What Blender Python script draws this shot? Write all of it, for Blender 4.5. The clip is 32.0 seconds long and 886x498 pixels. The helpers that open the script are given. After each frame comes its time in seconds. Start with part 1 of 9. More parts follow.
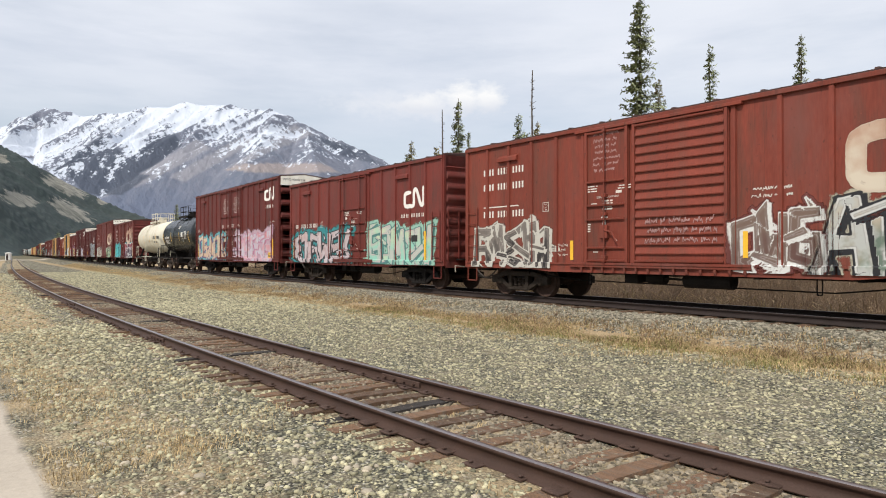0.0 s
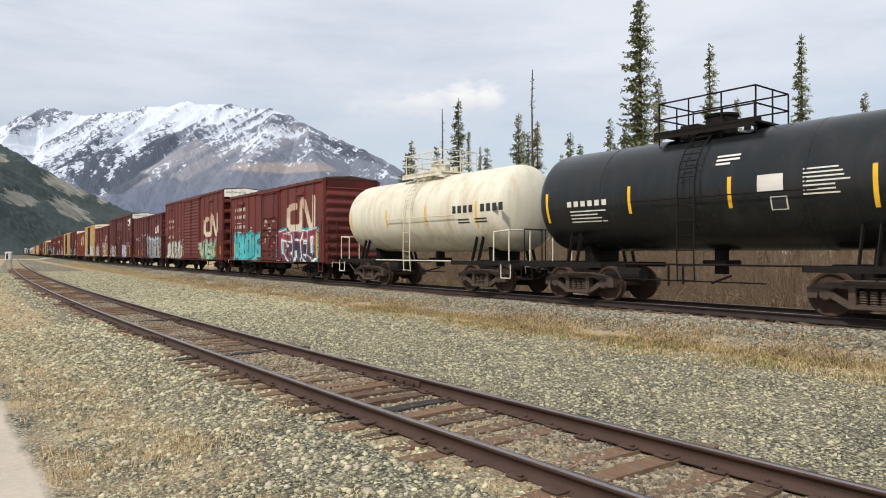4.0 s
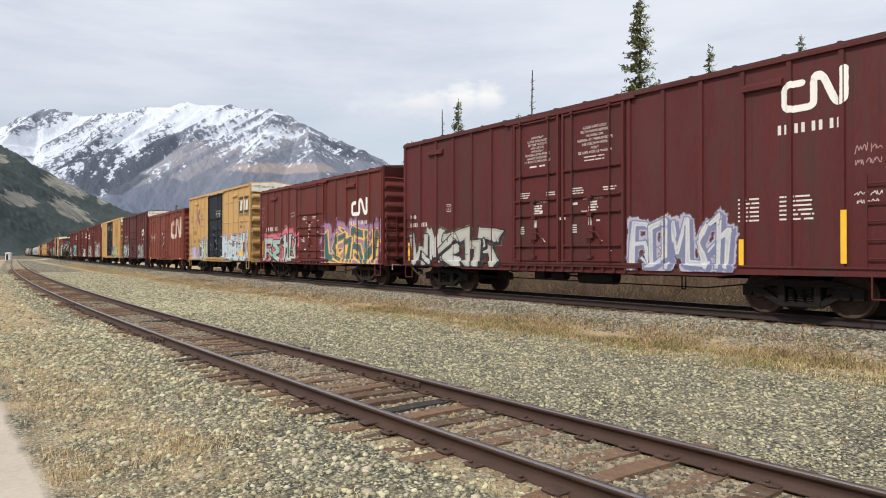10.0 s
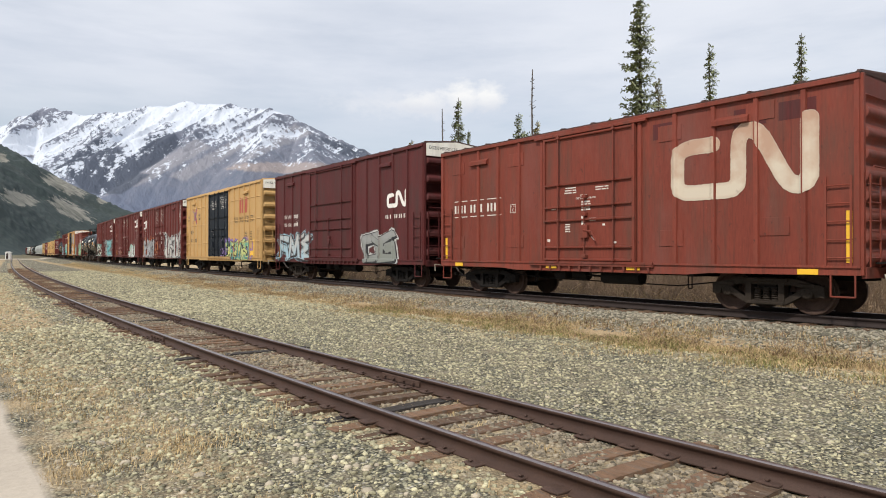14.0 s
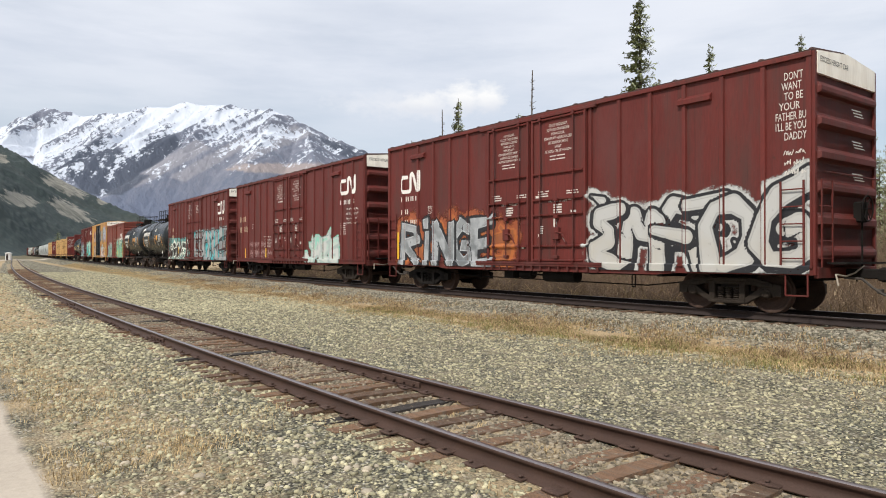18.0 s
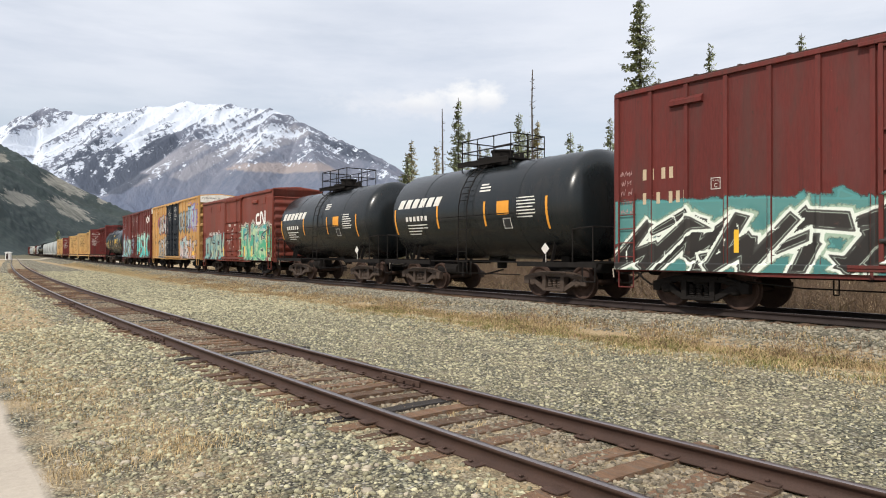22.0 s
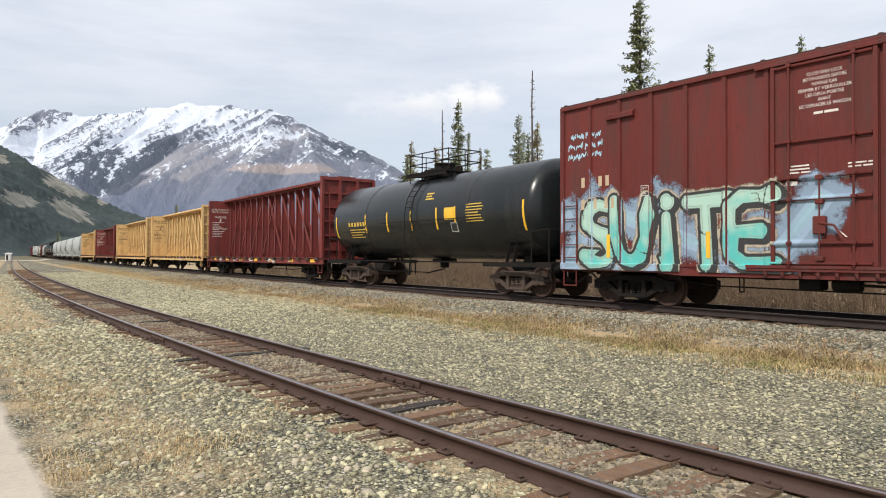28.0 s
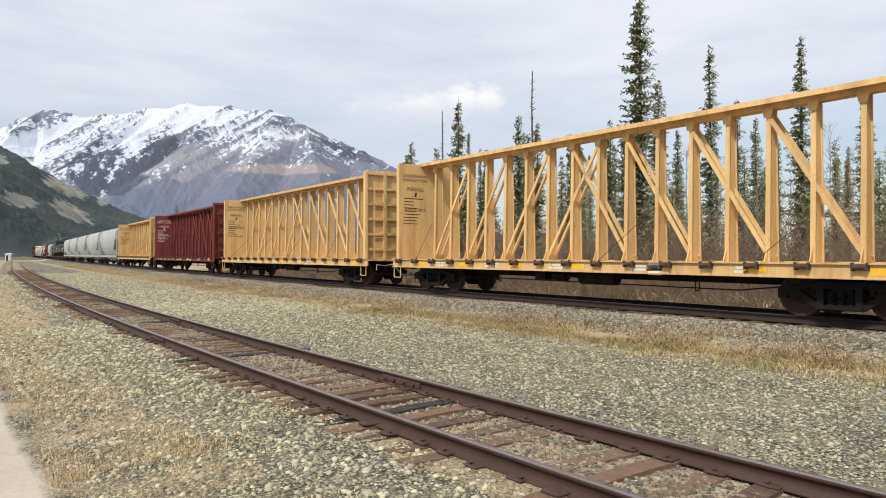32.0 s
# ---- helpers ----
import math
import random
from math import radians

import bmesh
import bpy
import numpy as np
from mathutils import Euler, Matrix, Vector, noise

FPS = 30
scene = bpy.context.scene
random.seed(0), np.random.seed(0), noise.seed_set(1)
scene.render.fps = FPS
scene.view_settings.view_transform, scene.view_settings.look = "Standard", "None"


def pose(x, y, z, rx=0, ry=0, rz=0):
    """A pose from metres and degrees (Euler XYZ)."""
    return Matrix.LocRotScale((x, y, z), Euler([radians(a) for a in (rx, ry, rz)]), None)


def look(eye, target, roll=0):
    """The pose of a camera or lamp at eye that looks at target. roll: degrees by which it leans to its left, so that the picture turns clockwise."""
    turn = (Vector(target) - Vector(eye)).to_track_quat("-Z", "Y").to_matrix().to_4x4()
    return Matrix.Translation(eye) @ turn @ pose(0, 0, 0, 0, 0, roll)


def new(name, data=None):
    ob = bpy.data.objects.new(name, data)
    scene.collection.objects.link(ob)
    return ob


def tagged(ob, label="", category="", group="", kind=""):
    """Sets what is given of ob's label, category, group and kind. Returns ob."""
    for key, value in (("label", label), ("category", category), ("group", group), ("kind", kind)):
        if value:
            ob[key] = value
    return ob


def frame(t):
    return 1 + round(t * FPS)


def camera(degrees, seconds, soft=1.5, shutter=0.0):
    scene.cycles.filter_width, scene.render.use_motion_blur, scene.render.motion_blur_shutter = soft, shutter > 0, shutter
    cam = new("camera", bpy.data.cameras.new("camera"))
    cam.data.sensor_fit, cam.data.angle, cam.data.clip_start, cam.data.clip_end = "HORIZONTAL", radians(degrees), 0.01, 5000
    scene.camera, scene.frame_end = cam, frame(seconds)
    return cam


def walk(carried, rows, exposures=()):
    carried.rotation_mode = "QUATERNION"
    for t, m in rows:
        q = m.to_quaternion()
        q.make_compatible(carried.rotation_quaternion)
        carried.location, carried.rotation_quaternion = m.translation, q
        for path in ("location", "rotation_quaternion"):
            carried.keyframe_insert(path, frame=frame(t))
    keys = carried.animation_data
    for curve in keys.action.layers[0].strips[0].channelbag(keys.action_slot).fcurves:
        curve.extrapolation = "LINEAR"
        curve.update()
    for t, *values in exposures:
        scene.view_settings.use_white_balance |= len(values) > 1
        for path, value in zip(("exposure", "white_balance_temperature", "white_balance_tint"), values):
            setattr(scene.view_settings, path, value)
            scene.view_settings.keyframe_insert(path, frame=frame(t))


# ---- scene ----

# ---------------------------------------------------------------- camera
EYE = Vector((0.0, 0.0, 1.833))
cam = camera(66.84, 32.0, soft=1.05)


def tilt(shift):
    """The camera's pose when hand shake lowers the view by that many arc steps."""
    a = math.radians(90) + (9.6 + shift) / 1188.1
    return Matrix.Translation(EYE) @ Euler((a, 0, 0)).to_matrix().to_4x4() @ pose(0, 0, 0, 0, 0, 0.08)


SHAKE = [(0, 0), (0.5, 0), (1, -1), (1.5, 0), (2, -0.5), (3, -1), (3.5, -1), (4.5, -1.8), (5.5, -3), (6, -4.7), (6.5, -5.8), (7, -5.8),
         (7.5, -5.2), (8, -3), (8.5, 3), (9, 5), (9.5, 3.3), (10, 0), (10.5, -0.5), (11, -1), (11.5, -1.2), (12, 0), (13, 0), (13.5, -1.2),
         (14, -1.5), (14.5, -1.2), (16.5, 0), (18, 0), (19, 0), (20, 0), (20.5, 0), (21, 1.3), (21.5, 0), (22, -1.2), (22.5, -1.3),
         (23, -2), (23.5, -1.3), (24, -1.3), (24.5, -0.3), (25, 0), (25.5, 0.8), (27.5, 1.2), (28, 0.6), (29, 1), (30, 0.8), (31, 1), (32, 1.6)]
GAIN = [(0, 0), (2, -0.03), (5.5, -0.06), (8, -0.07), (10, -0.04), (14, -0.04), (17, 0), (22, 0.03), (25, 0.02), (29, 0.06), (32, 0.02)]
walk(cam, [(t, tilt(s)) for t, s in SHAKE], GAIN)

# ---------------------------------------------------------------- light
SUN_EL, SUN_AZ = radians(46), radians(212)
sun = new("sun", bpy.data.lights.new("sun", "SUN"))
sun.data.energy, sun.data.angle, sun.data.color = 3.6, radians(2), (1.0, 0.94, 0.85)
sun.matrix_basis = look((0, 0, 100), (-math.sin(SUN_AZ) * math.cos(SUN_EL), -math.cos(SUN_AZ) * math.cos(SUN_EL), 100 - math.sin(SUN_EL)))
scene.view_settings.exposure = 0.0


def sky_world():
    """A thinly veiled sky with streaks of blue and one low white cloud over the railway."""
    w = bpy.data.worlds.new("sky")
    scene.world = w
    w.use_nodes = True
    n, l = w.node_tree.nodes, w.node_tree.links
    n.clear()
    out, bg = n.new("ShaderNodeOutputWorld"), n.new("ShaderNodeBackground")
    sky = n.new("ShaderNodeTexSky")
    sky.sky_type, sky.sun_disc, sky.sun_elevation, sky.sun_rotation = "NISHITA", False, SUN_EL, SUN_AZ

    def calc(op, a, b=0.0):
        x = n.new("ShaderNodeMath")
        x.operation = op
        for i, v in enumerate((a, b)):
            if isinstance(v, (int, float)):
                x.inputs[i].default_value = v
            else:
                l.new(v, x.inputs[i])
        return x.outputs[0]

    def ramp(src, lo, hi, to0=0.0, to1=1.0):
        x = n.new("ShaderNodeMapRange")
        for i, v in enumerate((lo, hi, to0, to1)):
            x.inputs[i + 1].default_value = v
        l.new(src, x.inputs[0])
        return x.outputs[0]

    def mix(fac, a, b, mode="MIX"):
        x = n.new("ShaderNodeMix")
        x.data_type, x.blend_type = "RGBA", mode
        for s, v in ((0, fac), (6, a), (7, b)):
            if isinstance(v, tuple):
                x.inputs[s].default_value = (*v, 1)
            elif isinstance(v, (int, float)):
                x.inputs[s].default_value = v
            else:
                l.new(v, x.inputs[s])
        return x.outputs[2]

    tc, sep, flat = n.new("ShaderNodeTexCoord"), n.new("ShaderNodeSeparateXYZ"), n.new("ShaderNodeCombineXYZ")
    l.new(tc.outputs["Generated"], sep.inputs[0])
    depth = calc("MAXIMUM", sep.outputs[1], 0.02)
    u, v = calc("DIVIDE", sep.outputs[0], depth), calc("DIVIDE", sep.outputs[2], depth)
    l.new(u, flat.inputs[0])
    l.new(v, flat.inputs[1])

    def noise_at(src, stretch, scale, detail=6):
        mp, x = n.new("ShaderNodeMapping"), n.new("ShaderNodeTexNoise")
        mp.inputs["Scale"].default_value = stretch
        l.new(src, mp.inputs["Vector"])
        x.inputs["Scale"].default_value, x.inputs["Detail"].default_value, x.inputs["Roughness"].default_value = scale, detail, 0.55
        l.new(mp.outputs[0], x.inputs["Vector"])
        return x.outputs[0]

    blue = mix(1.0, sky.outputs[0], (0.112, 0.110, 0.106), "MULTIPLY")
    soft = noise_at(tc.outputs["Generated"], (1.4, 1.4, 7.0), 1.6)
    height = ramp(calc("ADD", sep.outputs[2], calc("MULTIPLY", calc("SUBTRACT", soft, 0.5), 0.22)), 0.12, 0.29, 0.42, 1.0)
    veil = calc("MULTIPLY", height, ramp(soft, 0.30, 0.55, 0.80, 1.0))
    tone = mix(ramp(noise_at(tc.outputs["Generated"], (1, 1, 5), 2.6), 0.35, 0.65), (0.790, 0.830, 0.920), (0.845, 0.880, 0.955))
    col = mix(veil, blue, tone)
    # the cumulus: a thin grey wing with two bulging white heads at its right end
    puff = calc("ADD", calc("MULTIPLY", noise_at(flat.outputs[0], (1, 1.6, 1), 26, 8), 0.55), calc("MULTIPLY", noise_at(flat.outputs[0], (1, 1.4, 1), 70, 8), 0.45))

    def bank(u0, v0, a, b):
        du, dv = calc("DIVIDE", calc("SUBTRACT", u, u0), a), calc("DIVIDE", calc("SUBTRACT", v, v0), b)
        return calc("SQRT", calc("ADD", calc("MULTIPLY", du, du), calc("MULTIPLY", dv, dv)))

    ragged = calc("MULTIPLY", calc("SUBTRACT", puff, 0.5), 2.6)
    heads = calc("MINIMUM", bank(0.030, 0.231, 0.034, 0.024), calc("MINIMUM", bank(0.066, 0.231, 0.026, 0.022), bank(-0.030, 0.224, 0.040, 0.014)))
    cover = ramp(calc("ADD", heads, ragged), 1.25, 0.35)
    wing = ramp(calc("ADD", bank(-0.040, 0.224, 0.115, 0.020), ragged), 1.25, 0.25)
    front = ramp(sep.outputs[1], 0.1, 0.2)
    lit = mix(ramp(calc("ADD", v, calc("MULTIPLY", puff, 0.024)), 0.226, 0.248), (0.76, 0.79, 0.86), (0.99, 0.99, 0.99))
    col = mix(calc("MULTIPLY", calc("MULTIPLY", wing, front), 0.7), col, (0.845, 0.865, 0.92))
    col = mix(calc("MULTIPLY", calc("MULTIPLY", cover, front), 0.95), col, lit)
    l.new(col, bg.inputs[0])
    l.new(bg.outputs[0], out.inputs[0])


sky_world()

# ---------------------------------------------------------------- the two tracks in plan
# Each centre line starts at (x, y) and bends gently to the right on its way to the far meadow.
STEP = np.concatenate([np.arange(-60, 100, 0.25), np.arange(100, 901, 3.0)])


def centre_line(px, py, psi, bend, length):
    a = psi + bend * (1 - np.exp(-np.maximum(STEP, -25) / length))
    dx, dy = np.sin(a), np.cos(a)
    x = np.concatenate([[0], np.cumsum((dx[1:] + dx[:-1]) / 2 * np.diff(STEP))])
    y = np.concatenate([[0], np.cumsum((dy[1:] + dy[:-1]) / 2 * np.diff(STEP))])
    i = int(np.searchsorted(STEP, 0))
    return x - x[i] + px, y - y[i] + py, a


SIDING = centre_line(1.5006, 5.6583, -0.6734, 0.105, 39.95)
MAIN = centre_line(9.165, 13.30, -0.6552, 0.0835, 44.52)
RAIL_S, RAIL_M = 0.16, 0.566       # rail tops
HALF_GAUGE = 0.717
GROUND_M = 0.38                    # ballast top of the main line


def on_line(line, s, off=0.0):
    x, y, a = (np.interp(s, STEP, c) for c in line)
    return x + off * np.cos(a), y - off * np.sin(a), a


def beside(line, x, y):
    """Signed distance to the right of a centre line, and the way along it, of many places."""
    lx, ly, la = line
    lat, along = np.empty_like(x), np.empty_like(x)
    for k in range(0, len(x), 20000):
        xx, yy = x[k:k + 20000, None], y[k:k + 20000, None]
        j = np.argmin((xx - lx[::4]) ** 2 + (yy - ly[::4]) ** 2, axis=1) * 4
        ca, sa = np.cos(la[j]), np.sin(la[j])
        ddx, ddy = x[k:k + 20000] - lx[j], y[k:k + 20000] - ly[j]
        lat[k:k + 20000] = ddx * ca - ddy * sa
        along[k:k + 20000] = STEP[j] + ddx * sa + ddy * ca
    return lat, along


# ---------------------------------------------------------------- mesh tools
class Shape:
    """Collects faces for one mesh."""

    def __init__(self):
        self.v, self.f = [], []

    def add(self, verts, faces):
        k = len(self.v)
        self.v += [tuple(p) for p in verts]
        self.f += [tuple(i + k for i in q) for q in faces]
        return self

    def box(self, x0, x1, y0, y1, z0, z1, b=0.0):
        """A box, with its edges along z and y chamfered by b."""
        if b <= 0:
            return self.add([(x, y, z) for x in (x0, x1) for y in (y0, y1) for z in (z0, z1)],
                            [(0, 1, 3, 2), (4, 6, 7, 5), (0, 4, 5, 1), (2, 3, 7, 6), (0, 2, 6, 4), (1, 5, 7, 3)])
        o = [(x0 + b, y0 + b, z0), (x1 - b, y0 + b, z0), (x1 - b, y1 - b, z0), (x0 + b, y1 - b, z0)]
        m0 = [(x0, y0, z0 + b), (x1, y0, z0 + b), (x1, y1, z0 + b), (x0, y1, z0 + b)]
        m1 = [(x, y, z1 - b) for x, y, _ in m0]
        t = [(x, y, z1) for x, y, _ in o]
        f = [(3, 2, 1, 0), (12, 13, 14, 15)]
        for r in (0, 4, 8):
            f += [(r + i, r + (i + 1) % 4, r + 4 + (i + 1) % 4, r + 4 + i) for i in range(4)]
        return self.add(o + m0 + m1 + t, f)

    def tube(self, p, q, r, n=8, r2=None):
        p, q = Vector(p), Vector(q)
        d = (q - p).normalized()
        u = d.orthogonal().normalized()
        w = d.cross(u)
        r2 = r if r2 is None else r2
        ring = lambda c, rad: [c + rad * (math.cos(2 * math.pi * i / n) * u + math.sin(2 * math.pi * i / n) * w) for i in range(n)]
        f = [(i, (i + 1) % n, n + (i + 1) % n, n + i) for i in range(n)] + [tuple(range(n - 1, -1, -1)), tuple(range(n, 2 * n))]
        return self.add(ring(p, r) + ring(q, r2), f)

    def pipe(self, pts, r, n=6):
        for a, b in zip(pts[:-1], pts[1:]):
            self.tube(a, b, r, n)
        return self

    def lathe(self, profile, axis="x", n=24, c=(0, 0, 0)):
        """Turns (along, radius) pairs round an axis through c."""
        v, f = [], []
        for a, r in profile:
            for i in range(n):
                e = 2 * math.pi * i / n
                u, w = r * math.cos(e), r * math.sin(e)
                v.append({"x": (c[0] + a, c[1] + u, c[2] + w), "y": (c[0] + u, c[1] + a, c[2] + w), "z": (c[0] + u, c[1] + w, c[2] + a)}[axis])
        for k in range(len(profile) - 1):
            f += [(k * n + i, k * n + (i + 1) % n, (k + 1) * n + (i + 1) % n, (k + 1) * n + i) for i in range(n)]
        f += [tuple(range(n - 1, -1, -1)), tuple(range((len(profile) - 1) * n, len(profile) * n))]
        return self.add(v, f)

    def sweep(self, outline, y0, y1):
        """An outline of (x, z) pairs drawn out along y."""
        n = len(outline)
        v = [(x, y0, z) for x, z in outline] + [(x, y1, z) for x, z in outline]
        f = [(i, (i + 1) % n, n + (i + 1) % n, n + i) for i in range(n)] + [tuple(range(n - 1, -1, -1)), tuple(range(n, 2 * n))]
        return self.add(v, f)

    def plate(self, outline, x0, x1):
        """An outline of (y, z) pairs given a thickness along x."""
        n = len(outline)
        v = [(x0, y, z) for y, z in outline] + [(x1, y, z) for y, z in outline]
        f = [(i, (i + 1) % n, n + (i + 1) % n, n + i) for i in range(n)] + [tuple(range(n - 1, -1, -1)), tuple(range(n, 2 * n))]
        return self.add(v, f)

    def mesh(self, name, smooth=False):
        me = bpy.data.meshes.new(name)
        me.from_pydata(self.v, [], self.f)
        me.update()
        bm = bmesh.new()
        bm.from_mesh(me)
        bmesh.ops.recalc_face_normals(bm, faces=bm.faces)
        bm.to_mesh(me)
        bm.free()
        if smooth:
            me.shade_smooth()
            me.set_sharp_from_angle(angle=radians(38))
        return me


def raw_mesh(name, verts, faces):
    """A large mesh out of arrays; all faces have as many corners as faces has columns."""
    me = bpy.data.meshes.new(name)
    verts, faces = np.asarray(verts, np.float32), np.asarray(faces, np.int32)
    k = faces.shape[1]
    me.vertices.add(len(verts))
    me.vertices.foreach_set("co", verts.ravel())
    me.loops.add(faces.size)
    me.loops.foreach_set("vertex_index", faces.ravel())
    me.polygons.add(len(faces))
    me.polygons.foreach_set("loop_start", np.arange(0, faces.size, k, dtype=np.int32))
    me.update(calc_edges=True)
    me.validate()
    return me


MESHES = {}


def shared(key, build, smooth=False):
    """A mesh that alike pieces share."""
    if key not in MESHES:
        MESHES[key] = build().mesh(key[0] if isinstance(key, tuple) else key, smooth)
    return MESHES[key]


def part(name, shape, material, parent, label="", at=None, smooth=False):
    me = shape if isinstance(shape, bpy.types.Mesh) else shape.mesh(name, smooth)
    if not me.materials:
        me.materials.append(material)
    ob = new(name, me)
    ob.parent = parent
    if at is not None:
        ob.location = at
    if label:
        ob["label"] = label
    if ob.material_slots[0].material is not material:
        ob.material_slots[0].link = "OBJECT"
        ob.material_slots[0].material = material
    return ob


# ---------------------------------------------------------------- materials
def material(name, colour, rough=0.7, metal=0.0, vary=0.25, size=2.0, grain=40.0, bump=0.1, stretch=(1, 1, 1), stain=None, stain_at=(0.55, 0.75),
             stain_size=1.0, per_object=0.0, per_island=0.0):
    m = bpy.data.materials.new(name)
    m.use_nodes = True
    n, l = m.node_tree.nodes, m.node_tree.links
    bs = n["Principled BSDF"]
    bs.inputs["Roughness"].default_value, bs.inputs["Metallic"].default_value = rough, metal
    tc, mp = n.new("ShaderNodeTexCoord"), n.new("ShaderNodeMapping")
    mp.inputs["Scale"].default_value = stretch
    l.new(tc.outputs["Object"], mp.inputs["Vector"])
    big, fine = n.new("ShaderNodeTexNoise"), n.new("ShaderNodeTexNoise")
    big.inputs["Scale"].default_value, big.inputs["Detail"].default_value = size, 6
    fine.inputs["Scale"].default_value, fine.inputs["Detail"].default_value = grain, 4
    l.new(mp.outputs[0], big.inputs["Vector"])
    l.new(mp.outputs[0], fine.inputs["Vector"])
    add = n.new("ShaderNodeMath")
    l.new(big.outputs[0], add.inputs[0])
    l.new(fine.outputs[0], add.inputs[1])
    rng = n.new("ShaderNodeMapRange")
    rng.inputs[1].default_value, rng.inputs[2].default_value = 0.65, 1.35
    rng.inputs[3].default_value, rng.inputs[4].default_value = 1 - vary, 1 + vary
    l.new(add.outputs[0], rng.inputs[0])
    last = rng.outputs[0]
    for amount, node, socket in ((per_object, "ShaderNodeObjectInfo", "Random"), (per_island, "ShaderNodeNewGeometry", "Random Per Island")):
        if amount:
            src, mr, mu = n.new(node), n.new("ShaderNodeMapRange"), n.new("ShaderNodeMath")
            mr.inputs[3].default_value, mr.inputs[4].default_value = 1 - amount, 1 + amount
            mu.operation = "MULTIPLY"
            l.new(src.outputs[socket], mr.inputs[0])
            l.new(mr.outputs[0], mu.inputs[0])
            l.new(last, mu.inputs[1])
            last = mu.outputs[0]
    mul = n.new("ShaderNodeMix")
    mul.data_type, mul.blend_type = "RGBA", "MULTIPLY"
    mul.inputs[0].default_value = 1
    mul.inputs[6].default_value = (*colour, 1)
    l.new(last, mul.inputs[7])
    col = mul.outputs[2]
    if stain:
        sn, sr, mx = n.new("ShaderNodeTexNoise"), n.new("ShaderNodeMapRange"), n.new("ShaderNodeMix")
        sn.inputs["Scale"].default_value, sn.inputs["Detail"].default_value, sn.inputs["Roughness"].default_value = stain_size, 8, 0.65
        l.new(mp.outputs[0], sn.inputs["Vector"])
        sr.inputs[1].default_value, sr.inputs[2].default_value = stain_at
        l.new(sn.outputs[0], sr.inputs[0])
        mx.data_type = "RGBA"
        l.new(sr.outputs[0], mx.inputs[0])
        l.new(col, mx.inputs[6])
        mx.inputs[7].default_value = (*stain, 1)
        col = mx.outputs[2]
    l.new(col, bs.inputs["Base Color"])
    if bump:
        bp = n.new("ShaderNodeBump")
        bp.inputs["Strength"].default_value, bp.inputs["Distance"].default_value = bump, 0.02
        l.new(fine.outputs[0], bp.inputs["Height"])
        l.new(bp.outputs[0], bs.inputs["Normal"])
    return m

STEEL_SIDE = material("rusty_rail", (0.056, 0.029, 0.020), 0.7, 0.2, 0.3, 3, 60, 0.2)
STEEL_TOP = material("worn_rail_top", (0.30, 0.26, 0.255), 0.32, 0.9, 0.2, 2, 30, 0.05)
DARK_RAIL = material("dark_rail", (0.035, 0.026, 0.024), 0.6, 0.3, 0.3, 3, 50, 0.2)
TIE_OLD = material("weathered_tie", (0.155, 0.088, 0.050), 0.95, 0, 0.45, 2.0, 30, 0.9, (6, 0.8, 6), (0.17, 0.135, 0.105), (0.5, 0.7), 1.5, 0.35)
TIE_DARK = material("tarred_tie", (0.036, 0.029, 0.025), 0.9, 0, 0.4, 2.0, 30, 0.8, (6, 0.8, 6))
BALLAST = material("ballast_stones", (0.338, 0.310, 0.202), 0.95, 0, 0.3, 6, 60, 0.5, per_island=0.62)
MAIN_BALLAST = material("dark_ballast_stones", (0.255, 0.230, 0.175), 0.95, 0, 0.3, 6, 60, 0.5, per_island=0.6)
PALE_STONE = material("pale_cobbles", (0.43, 0.37, 0.28), 0.9, 0, 0.2, 6, 60, 0.4, per_island=0.25)
TRACK_STONE = material("oily_track_stones", (0.21, 0.175, 0.125), 0.95, 0, 0.3, 6, 60, 0.5, per_island=0.6)
RUST_IRON = material("rusty_fastening", (0.085, 0.05, 0.038), 0.85, 0.3, 0.35, 8, 60, 0.3)


